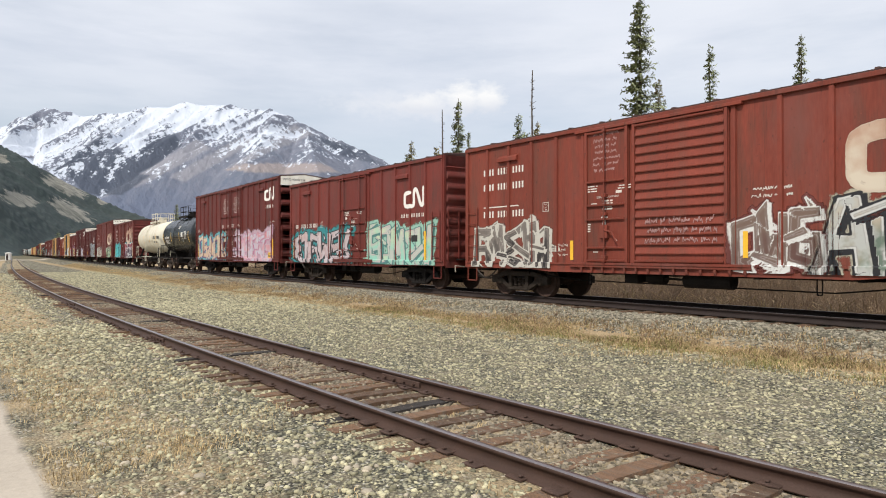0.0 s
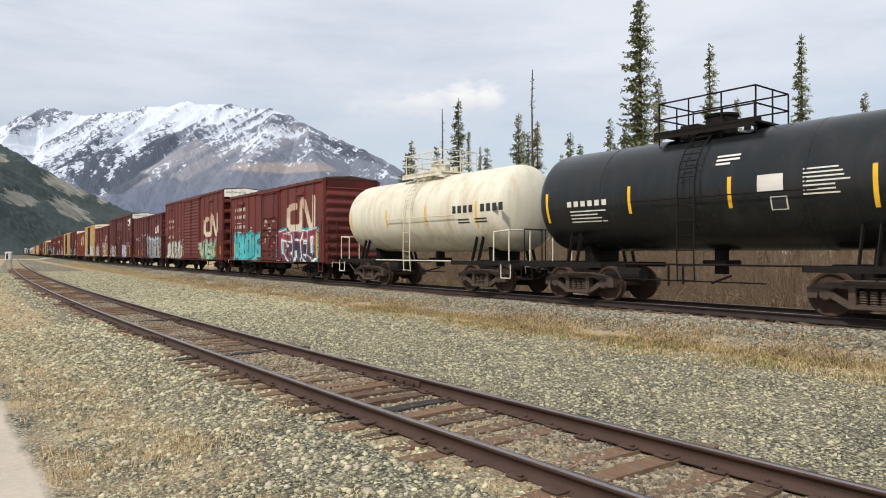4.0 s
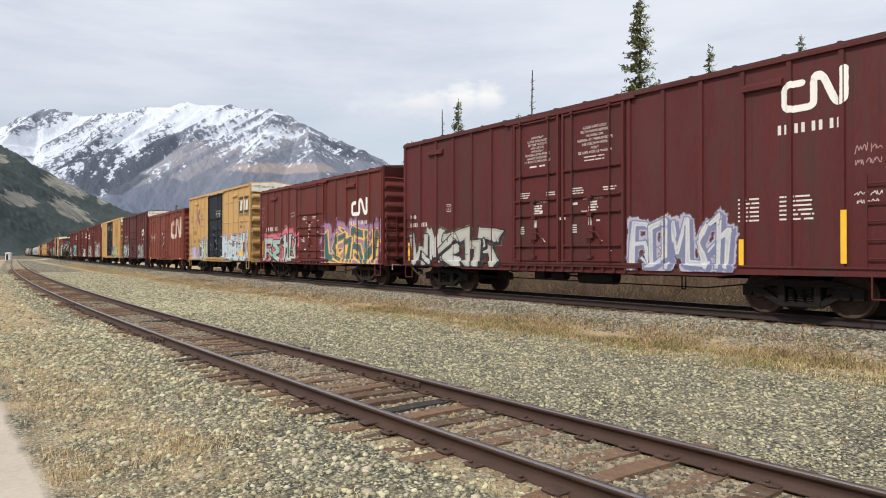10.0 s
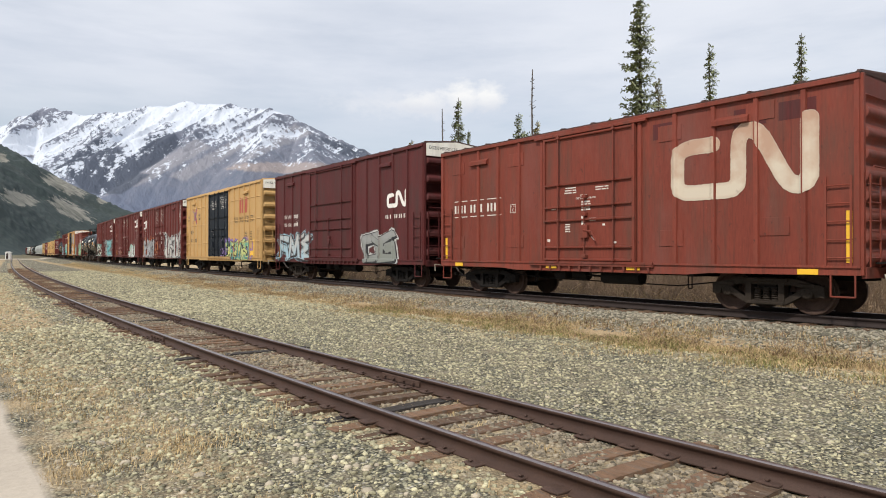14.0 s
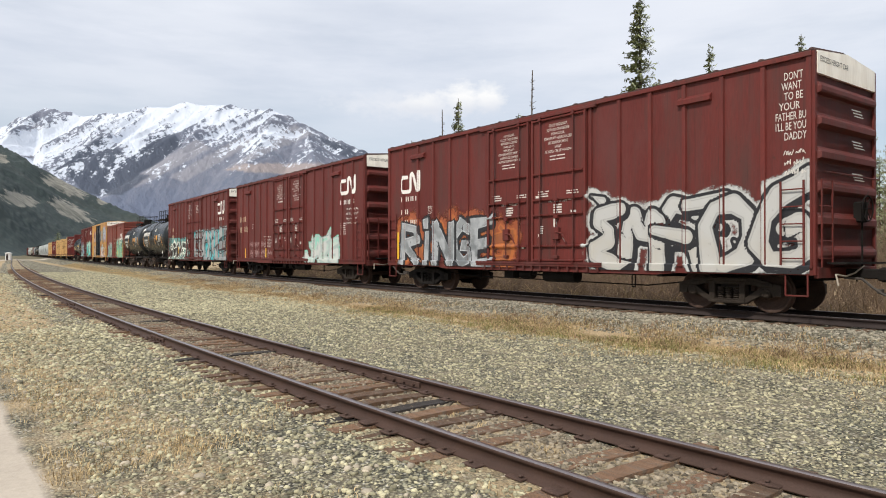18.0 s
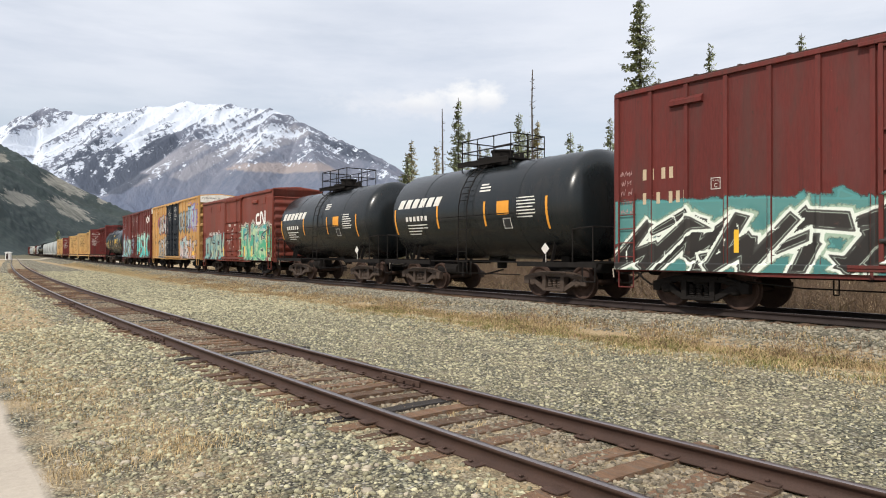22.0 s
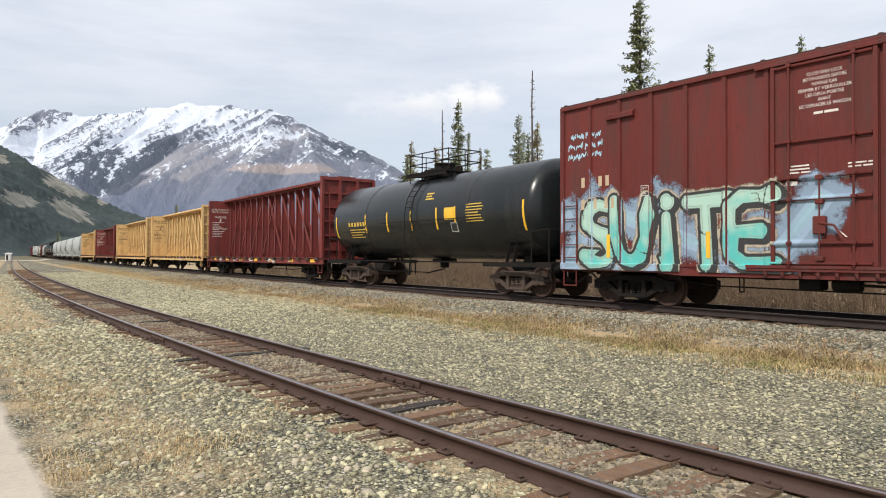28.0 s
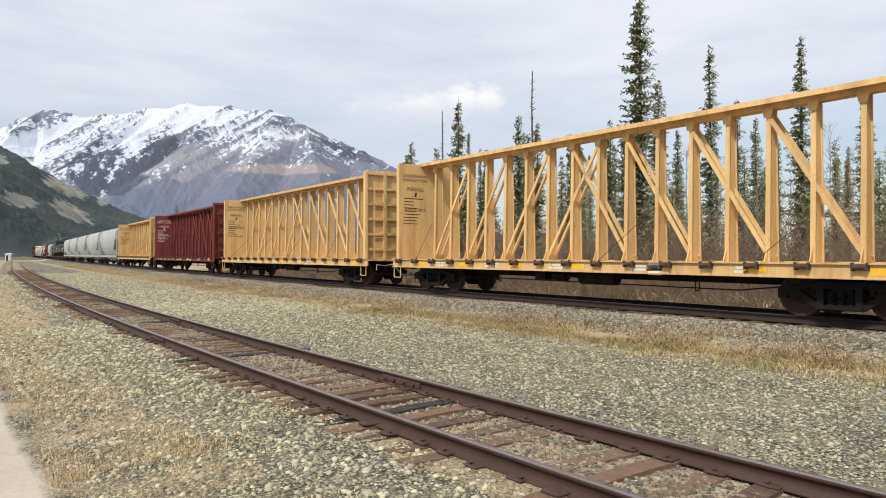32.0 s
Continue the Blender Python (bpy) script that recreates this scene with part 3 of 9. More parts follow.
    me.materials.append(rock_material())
    tagged(new("mountain", me), "rocky grey mountain with snow on its upper slopes", "mountain", kind="structure")


build_mountain()


def build_hill():
    ux = np.array([-300, 0, 60, 150, 200, 270, 330, 420, 520])
    uh = np.array([420, 241, 203, 146, 115, 80, 58, 34, 10])
    px, dist = np.meshgrid(np.linspace(-320, 560, 300), np.geomspace(520, 2200, 170), indexing="xy")
    az = np.arctan((px - 784) / 1188.1)
    x, y = dist * np.tan(az), dist
    back = dist - 1500
    h = crest(px, ux, uh) - np.where(back < 0, -0.24 * back, 0.4 * back)
    h = np.maximum(h, np.minimum(26, crest(px, ux, uh)) * smooth_step(560, 900, dist))
    rise = h.copy()
    h += (ridged(x, y, 0.0035, 5, 5.5) - 0.62) * 60 * smooth_step(10, 150, h) * (1 - 0.7 * np.exp(-(back / 90) ** 2))
    wood = np.array([noise.noise((a * 0.11, b * 0.05, 0.3)) + 0.6 * noise.noise((a * 0.25, b * 0.12, 4.3)) for a, b in zip(x.ravel(), y.ravel())]).reshape(x.shape)
    # bare slides: bearing, height over the valley, half width and half height of each
    bare = np.full(x.shape, -1.0)
    seen = (h - 1.83) / dist * 1188.1
    for bp_, bh, bw, bt, lean in ((112, 122, 44, 14, -0.40), (126, 78, 40, 15, -0.45), (32, 100, 38, 13, -0.2), (180, 95, 12, 6, -0.2), (2, 172, 13, 10, -0.3), (150, 132, 16, 5, -0.3)):
        du, dv = (px - bp_) / bw, (seen - bh - lean * (px - bp_)) / bt
        bare = np.maximum(bare, 1 - np.hypot(du, dv))
    h += 5.0 * np.abs(wood) * smooth_step(5, 40, rise) * (bare < 0)
    h = h * smooth_step(520, 760, dist) - 3
    me = relief_mesh("hill", az, dist, h)
    me.attributes.new("bare", "FLOAT", "POINT").data.foreach_set("value", bare.reshape(-1).astype(np.float32))
    me.materials.append(slope_material())
    tagged(new("hill", me), "dark forested hillside with bare pale clearings", "hill", kind="structure")


def slope_material():
    """Dark conifer forest that gives way to pale bare slides."""
    m = bpy.data.materials.new("wooded_slope")
    m.use_nodes = True
    n, l = m.node_tree.nodes, m.node_tree.links
    bs = n["Principled BSDF"]
    bs.inputs["Roughness"].default_value = 1.0
    geo, at = n.new("ShaderNodeNewGeometry"), n.new("ShaderNodeAttribute")
    at.attribute_name = "bare"

    def noise_at(scale, detail, rough):
        x = n.new("ShaderNodeTexNoise")
        x.inputs["Scale"].default_value, x.inputs["Detail"].default_value, x.inputs["Roughness"].default_value = scale, detail, rough
        l.new(geo.outputs["Position"], x.inputs["Vector"])
        return x.outputs[0]

    def ramp(src, lo, hi, to0=0.0, to1=1.0):
        x = n.new("ShaderNodeMapRange")
        for i, v in enumerate((lo, hi, to0, to1)):
            x.inputs[i + 1].default_value = v
        l.new(src, x.inputs[0])
        return x.outputs[0]

    def mix(fac, a, b):
        x = n.new("ShaderNodeMix")
        x.data_type = "RGBA"
        for s, v in ((0, fac), (6, a), (7, b)):
            if isinstance(v, tuple):
                x.inputs[s].default_value = (*v, 1)
            else:
                l.new(v, x.inputs[s])
        return x.outputs[2]

    forest = mix(ramp(noise_at(0.09, 6, 0.75), 0.36, 0.64), (0.015, 0.027, 0.029), (0.038, 0.055, 0.050))
    forest = mix(ramp(noise_at(0.006, 5, 0.6), 0.52, 0.68, 0, 0.4), forest, (0.060, 0.063, 0.048))
    stone = mix(ramp(noise_at(0.05, 6, 0.7), 0.4, 0.6), (0.12, 0.12, 0.10), (0.27, 0.255, 0.215))
    add = n.new("ShaderNodeMath")
    l.new(at.outputs["Fac"], add.inputs[0])
    l.new(ramp(noise_at(0.05, 8, 0.75), 0.3, 0.7, -0.5, 0.5), add.inputs[1])
    l.new(mix(ramp(add.outputs[0], 0.10, 0.24), forest, stone), bs.inputs["Base Color"])
    return m


build_hill()

# ---------------------------------------------------------------- the train
V0, V1, V2 = 11.760, -0.012278, -0.0009082
WHEEL = 0.457


def travelled(t):
    u = t - 16.0
    return V0 * u + V1 * u * u + V2 * u ** 3 + 187.58


def paint(name, colour, grime, amount=0.75, rough=0.62, vary=0.2):
    """Old railway enamel: faded in clouds, streaked downwards, scuffed and specked with rust."""
    m = material(name, colour, rough, 0, vary, 0.9, 28, 0.06, (1, 1.0, 0.16), grime, (0.46, 0.72), 2.4, 0.10)
    n, l = m.node_tree.nodes, m.node_tree.links
    bs = n["Principled BSDF"]
    bs.inputs["Specular IOR Level"].default_value = 0.28 if max(colour) > 0.03 else (0.4 if rough < 0.4 else 0.08)
    last = bs.inputs["Base Color"].links[0].from_socket
    tc = n.new("ShaderNodeTexCoord")

    def layer(last, stretch, scale, lo, hi, colour, detail=8, rough=0.7):
        mp, nz, mr, mx = n.new("ShaderNodeMapping"), n.new("ShaderNodeTexNoise"), n.new("ShaderNodeMapRange"), n.new("ShaderNodeMix")
        mp.inputs["Scale"].default_value = stretch
        mp.inputs["Location"].default_value = (scale, lo * 9, hi * 5)
        l.new(tc.outputs["Object"], mp.inputs["Vector"])
        l.new(mp.outputs[0], nz.inputs["Vector"])
        nz.inputs["Scale"].default_value, nz.inputs["Detail"].default_value, nz.inputs["Roughness"].default_value = scale, detail, rough
        l.new(nz.outputs[0], mr.inputs[0])
        mr.inputs[1].default_value, mr.inputs[2].default_value, mr.inputs[4].default_value = lo, hi, amount
        mx.data_type = "RGBA"
        l.new(mr.outputs[0], mx.inputs[0])
        l.new(last, mx.inputs[6])
        mx.inputs[7].default_value = (*colour, 1)
        return mx.outputs[2]

    pale = tuple(1.15 * (0.7 * c + 0.3 * sum(colour) / 3) for c in colour)
    last = layer(last, (1, 1, 0.35), 0.7, 0.50, 0.68, pale)
    last = layer(last, (4, 4, 0.12), 2.2, 0.56, 0.74, tuple(c * 0.55 for c in grime))
    last = layer(last, (1, 1, 0.6), 7.0, 0.61, 0.70, (0.05, 0.025, 0.018))
    last = layer(last, (1, 1.6, 1), 11.0, 0.655, 0.73, tuple(min(0.7, c * 1.5 + 0.02) for c in colour))
    l.new(last, bs.inputs["Base Color"])
    return m


OXIDE = paint("oxide_red_paint", (0.120, 0.0222, 0.0180), (0.075, 0.032, 0.027))
OXIDE_BRIGHT = paint("bright_oxide_paint", (0.185, 0.040, 0.0250), (0.11, 0.045, 0.032))
OXIDE_MID = paint("warm_oxide_paint", (0.150, 0.0290, 0.0220), (0.09, 0.036, 0.029))
OXIDE_DEEP = paint("deep_oxide_paint", (0.085, 0.0166, 0.0163), (0.06, 0.027, 0.025))
YELLOW = paint("faded_yellow_paint", (0.475, 0.298, 0.122), (0.46, 0.275, 0.105), 0.16, 0.62, 0.04)
YELLOW_DULL = paint("dull_yellow_paint", (0.48, 0.27, 0.09), (0.32, 0.18, 0.08), 0.5, 0.62, 0.12)
STRAW = paint("straw_yellow_paint", (0.63, 0.425, 0.185), (0.42, 0.24, 0.11), 0.45, 0.62, 0.10)
BEAM_RED = paint("beam_red_paint", (0.178, 0.034, 0.029), (0.085, 0.03, 0.026))
BLACK = paint("black_tank_paint", (0.010, 0.013, 0.0145), (0.022, 0.021, 0.020), rough=0.27)
CREAM = paint("cream_tank_paint", (0.62, 0.585, 0.48), (0.48, 0.40, 0.28), 0.22, 0.45, 0.06)
PALE = paint("pale_grey_paint", (0.40, 0.42, 0.41), (0.28, 0.28, 0.26), rough=0.5)
DOOR_BLACK = paint("black_door_paint", (0.017, 0.021, 0.028), (0.026, 0.030, 0.035), rough=0.5)
OFF_WHITE = paint("dirty_white_paint", (0.88, 0.85, 0.76), (0.66, 0.60, 0.50), 0.25, 0.6, 0.06)
WHITE_MARK = material("white_stencil", (0.63, 0.60, 0.55), 0.6, 0, 0.12, 3, 60, 0.0, stain=(0.45, 0.30, 0.25), stain_at=(0.6, 0.8), stain_size=5)
DARK_MARK = material("black_stencil", (0.02, 0.02, 0.02), 0.6, 0, 0.2, 3, 60, 0.0)
RED_MARK = material("red_stencil", (0.36, 0.075, 0.045), 0.6, 0, 0.2, 3, 60, 0.0)
BLUE_MARK = material("blue_stencil", (0.09, 0.12, 0.25), 0.6, 0, 0.2, 3, 60, 0.0)
TAN_MARK = material("tan_stencil", (0.46, 0.36, 0.24), 0.6, 0, 0.15, 3, 60, 0.0, stain=(0.30, 0.17, 0.12), stain_at=(0.6, 0.8), stain_size=5)
GOLD_MARK = material("yellow_stencil", (0.55, 0.36, 0.05), 0.6, 0, 0.2, 3, 60, 0.0)
REFLECT = material("yellow_reflector", (0.78, 0.45, 0.03), 0.4, 0, 0.12, 4, 60, 0.0)
ROOF = material("weathered_roof", (0.060, 0.034, 0.030), 0.8, 0.1, 0.35, 1.5, 30, 0.2)
GRIME = material("grimy_black_steel", (0.013, 0.011, 0.010), 0.8, 0.1, 0.35, 4, 40, 0.3)
TRUCK_IRON = material("oily_brown_iron", (0.030, 0.023, 0.018), 0.75, 0.2, 0.4, 5, 40, 0.35)
WHEEL_FACE = material("rusty_wheel", (0.060, 0.038, 0.030), 0.7, 0.3, 0.35, 5, 40, 0.2)
BRIGHT_STEEL = material("bright_tread", (0.30, 0.28, 0.26), 0.3, 0.9, 0.15, 5, 40, 0.05)

for dull in (GRIME, TRUCK_IRON, WHEEL_FACE, ROOF, DARK_RAIL):
    dull.node_tree.nodes["Principled BSDF"].inputs["Specular IOR Level"].default_value = 0.15
    dull.node_tree.nodes["Principled BSDF"].inputs["Metallic"].default_value = 0.0

DUSTY_IRON = material("dusty_rust_iron", (0.060, 0.040, 0.029), 0.8, 0, 0.4, 5, 40, 0.3)
HOSE = material("dusty_rubber_hose", (0.060, 0.052, 0.045), 0.8, 0, 0.3, 8, 60, 0.2)
PALE_IRON = material("pale_worn_iron", (0.34, 0.30, 0.24), 0.6, 0.1, 0.4, 6, 60, 0.2)

CARS = []       # thing, and the place of its middle along the train
WHEELSETS = []


def new_car(name, label, category, r, l):
    car = tagged(new(name), label, category, "cars of the freight train")
    CARS.append((car, (r + l) / 2 * 0.95))
    return car, (l - r) * 0.95


# ---- running gear
def frame_shape():
    g = Shape()
    g.plate([(-1.22, 0.38), (-1.22, 0.60), (-0.62, 0.75), (0.62, 0.75), (1.22, 0.60), (1.22, 0.38), (1.03, 0.38), (1.0, 0.50), (0.60, 0.61), (-0.60, 0.61), (-1.0, 0.50), (-1.03, 0.38)], -0.08, 0.08)
    g.plate([(-0.98, 0.50), (-0.42, 0.19), (0.42, 0.19), (0.98, 0.50), (0.80, 0.56), (0.36, 0.28), (-0.36, 0.28), (-0.80, 0.56)], -0.075, 0.075)
    for s in (-1, 1):
        g.box(-0.10, 0.10, s * 0.36 - 0.065, s * 0.36 + 0.065, 0.24, 0.70, 0.012)
        g.box(-0.10, 0.10, s * 0.87 - 0.17, s * 0.87 + 0.17, 0.56, 0.66, 0.02)
    g.box(-0.12, 0.12, -0.42, 0.42, 0.18, 0.25, 0.015)
    g.box(-0.11, 0.11, -0.5, 0.5, 0.66, 0.76, 0.02)
    return g


def spring_shape():
    return Shape().lathe([(0.25 + 0.30 * i / 12, 0.085 if i % 2 else 0.062) for i in range(13)], "z", 10)


def wheel_shape():
    g = Shape()
    for s in (-1, 1):
        prof = [(s * 0.655, 0.485), (s * 0.685, 0.485), (s * 0.70, 0.462), (s * 0.79, 0.455), (s * 0.795, 0.44), (s * 0.78, 0.395), (s * 0.735, 0.36),
                (s * 0.725, 0.20), (s * 0.79, 0.15), (s * 0.80, 0.09)]
        g.lathe([(s * 0.655, 0.08)] + prof, "x", 28)
    g.tube((-0.8, 0, 0), (0.8, 0, 0), 0.085, 12)
    return g


def bearing_shape():
    g = Shape()
    g.lathe([(0.86, 0.075), (0.86, 0.13), (1.03, 0.13), (1.06, 0.10), (1.065, 0.03)], "x", 14)
    for i in range(3):
        e = 2 * math.pi * i / 3
        g.tube((1.05, 0.06 * math.cos(e), 0.06 * math.sin(e)), (1.085, 0.06 * math.cos(e), 0.06 * math.sin(e)), 0.018, 6)
    return g


def bolster_shape():
    g = Shape()
    g.box(-0.95, 0.95, -0.2, 0.2, 0.45, 0.72, 0.03)
    g.box(-0.5, 0.5, -0.28, 0.28, 0.66, 0.80, 0.02)
    for s in (-1, 1):
        g.box(-0.9, 0.9, s * 0.46 - 0.05, s * 0.46 + 0.05, 0.34, 0.46)
        for k in (-1, 1):
            g.box(k * 0.72 - 0.05, k * 0.72 + 0.05, s * 0.42 - 0.05, s * 0.42 + 0.05, 0.30, 0.62)
    return g


def add_truck(car, y, iron=TRUCK_IRON):
    truck = part("truck", shared("bolster", bolster_shape), GRIME, car, at=(0, y, 0))
    for x in (-0.97, 0.97):
        part("side_frame", shared("side_frame", frame_shape), iron, truck, at=(x, 0, 0))
        for k in (-0.19, 0.0, 0.19):
            part("spring", shared("spring", spring_shape, True), iron, truck, at=(x, k, 0))
    for k in (-0.87, 0.87):
        ws = part("wheelset", shared("wheelset", wheel_shape, True), WHEEL_FACE, truck)
        ws.matrix_parent_inverse = Matrix.Translation((0, k, WHEEL))
        WHEELSETS.append(ws)
        for turn in (0, 180):
            ob = part("axle_bearing", shared("axle_bearing", bearing_shape, True), iron, truck)
            ob.matrix_basis = pose(0, k, WHEEL, 0, 0, turn)
    return truck


def coupler_shape():
    g = Shape()
    g.box(-0.11, 0.11, -0.75, 0.25, 0.78, 0.98, 0.02)
    g.box(-0.17, 0.13, -0.98, -0.70, 0.72, 1.02, 0.04)
    g.box(0.06, 0.19, -1.03, -0.86, 0.74, 1.0, 0.03)
    return g


def hose_shape():
    g = Shape().pipe([(-0.30, -0.10, 0.80), (-0.32, -0.45, 0.78), (-0.30, -0.62, 0.62), (-0.22, -0.80, 0.47), (-0.12, -0.98, 0.46), (-0.02, -1.06, 0.52)], 0.027, 7)
    return g.box(-0.08, 0.04, -1.10, -1.00, 0.48, 0.58, 0.015)


def cut_lever_shape():
    return Shape().pipe([(-1.18, -0.36, 0.66), (-1.15, -0.30, 0.88), (-0.75, -0.32, 0.84), (-0.4, -0.34, 0.90), (-0.1, -0.40, 1.05)], 0.017, 6)


def add_couplers(car, half):
    for y, turn in ((-half, 0), (half, 180)):
        ob = part("coupler", shared("coupler", coupler_shape), GRIME, car)
        ob.matrix_basis = pose(0, y, 0, 0, 0, turn)
        part("air_hose", shared("air_hose", hose_shape, True), HOSE, ob)
        part("cut_lever", shared("cut_lever", cut_lever_shape, True), PALE_IRON, ob, "pale steel uncoupling lever")


def ladder_shape(height, rungs, width=0.46, face=0.05):
    def build():
        g = Shape()
        for s in (0, width):
            g.box(-face - 0.012, -face + 0.012, -s - 0.02, -s + 0.02, 0, height)
        for i in range(rungs):
            z = height * (i + 0.5) / rungs
            g.tube((-face, 0, z), (-face, -width, z), 0.014, 6)
            for s in (0, width):
                g.tube((-face, -s, z), (0.0, -s, z), 0.012, 5)
        return g
    return build


# ---- lettering
LETTERS = {}


def letter_mesh(text):
    """Outlines of a line of built-in lettering, one unit high, starting at the origin."""
    if text not in LETTERS:
        cu = bpy.data.curves.new("letters", "FONT")
        cu.body, cu.size, cu.resolution_u = text, 1.35, 2
        ob = new("letters", cu)
        me = bpy.data.meshes.new_from_object(ob.evaluated_get(bpy.context.evaluated_depsgraph_get()))
        v = [tuple(p.co) for p in me.vertices]
        f = [tuple(p.vertices) for p in me.polygons]
        bpy.data.objects.remove(ob)
        bpy.data.curves.remove(cu)
        bpy.data.meshes.remove(me)
        LETTERS[text] = (v, f)
    return LETTERS[text]


CLOSE_BOTH = ("CLOSE AND LOCK", "BOTH DOORS BEFORE", "MOVING CAR", "FERMER ET VERROUILLER", "LES DEUX PORTES", "AVANT", "DE DEPLACER LE WAGON")
CLOSE_THIS = ("IMPORTANT", "CLOSE THIS DOOR", "BEFORE CLOSING", "MAIN DOOR", "IMPORTANT", "FERMER CETTE PORTE", "AVANT DE FERMER", "LA PORTE PRINCIPALE")
CIERRE_ESTA = ("CLOSE THIS DOOR BEFORE", "CLOSING MAIN DOOR", "CIERRE ESTA PUERTA ANTES DE", "CERRAR LA PUERTA PRINCIPAL")
CIERRE_AMBAS = ("CLOSE AND LOCK BOTH DOORS", "BEFORE MOVING CAR", "CIERRE Y PONGA EL SEGURO EN", "AMBAS PUERTAS ANTES DE", "MOVER EL CARRO")
for words in CLOSE_BOTH + CLOSE_THIS + CIERRE_ESTA + CIERRE_AMBAS + ("PLATE", "C", "OPEN THIS DOOR FIRST", "EXCESS HEIGHT CAR", "next", "load", "any", "road",
              "RAILCAR POOLING EXPERTS", "Railcar Pooling", "Experts", "WARNING", "LOADING AND UNLOADING", "INSTRUCTIONS", "SODIUM HYDROXIDE", "SOLUTION", "LD LMT", "LT WT",
              "DO NOT MOVE", "CAR UNLESS", "TRACKS ARE", "SECURED IN", "SAFETY FIRST"):
    letter_mesh(words)


class Sign:
    """Flat marks on the near side of a car: d is metres from its rear end, z the height over the rail."""

    def __init__(self, half, x=-1.426):
        self.g, self.half, self.x = Shape(), half, x

    def put(self, d, z):
        return (self.x, self.half - d, z)

    def quad(self, pts):
        self.g.add([self.put(*p) for p in pts], [tuple(range(len(pts)))])
        return self

    def bar(self, d0, d1, z0, z1, lean=0.0):
        return self.quad([(d0, z0), (d1, z0), (d1 + lean, z1), (d0 + lean, z1)])

    def text(self, words, d, z, size, width=None):
        v, f = letter_mesh(words)
        w = max(p[0] for p in v)
        k = (width / w) if width else size
        self.g.add([self.put(d + p[0] * k, z + p[1] * size) for p in v], f)
        return self

    def scribble(self, d0, d1, z0, z1, rows, rng, gap=0.35, words=(2, 5)):
        """Rows of unreadable small writing as bars."""
        h = (z1 - z0) / rows
        for i in range(rows):
            z = z1 - (i + 1) * h
            n = rng.randint(*words)
            cuts = sorted(rng.uniform(0, 1) for _ in range(n - 1))
            edges = [0] + cuts + [1]
            for a, b in zip(edges[:-1], edges[1:]):
                w = (b - a) * (d1 - d0)
                if w > 0.05:
                    self.bar(d0 + a * (d1 - d0), d0 + a * (d1 - d0) + w * 0.86, z + h * gap / 2, z + h * (1 - gap / 2))
        return self

    def ribbon(self, pts, width):
        """A band of even width along a smooth line."""
        p = [Vector(q) for q in pts]
        for _ in range(3):
            q = [p[0]]
            for a, b in zip(p[:-1], p[1:]):
                q += [a * 0.75 + b * 0.25, a * 0.25 + b * 0.75]
            p = q + [p[-1]]
        side = []
        for i, a in enumerate(p):
            t = (p[min(i + 1, len(p) - 1)] - p[max(i - 1, 0)]).normalized()
            nrm = Vector((-t.y, t.x)) * width / 2
            side.append((a + nrm, a - nrm))
        for (a, b), (c, e) in zip(side[:-1], side[1:]):
            self.quad([tuple(b), tuple(e), tuple(c), tuple(a)])
        return self

    def done(self, name, mat, car, label):
        if self.g.f:
            me = bpy.data.meshes.new(name)
            me.from_pydata(self.g.v, [], self.g.f)
            me.update()
            ob = part(name, me, mat, car, label)
            if len(self.g.f) > 2:
                ob["kind"] = "stuff"
            return ob


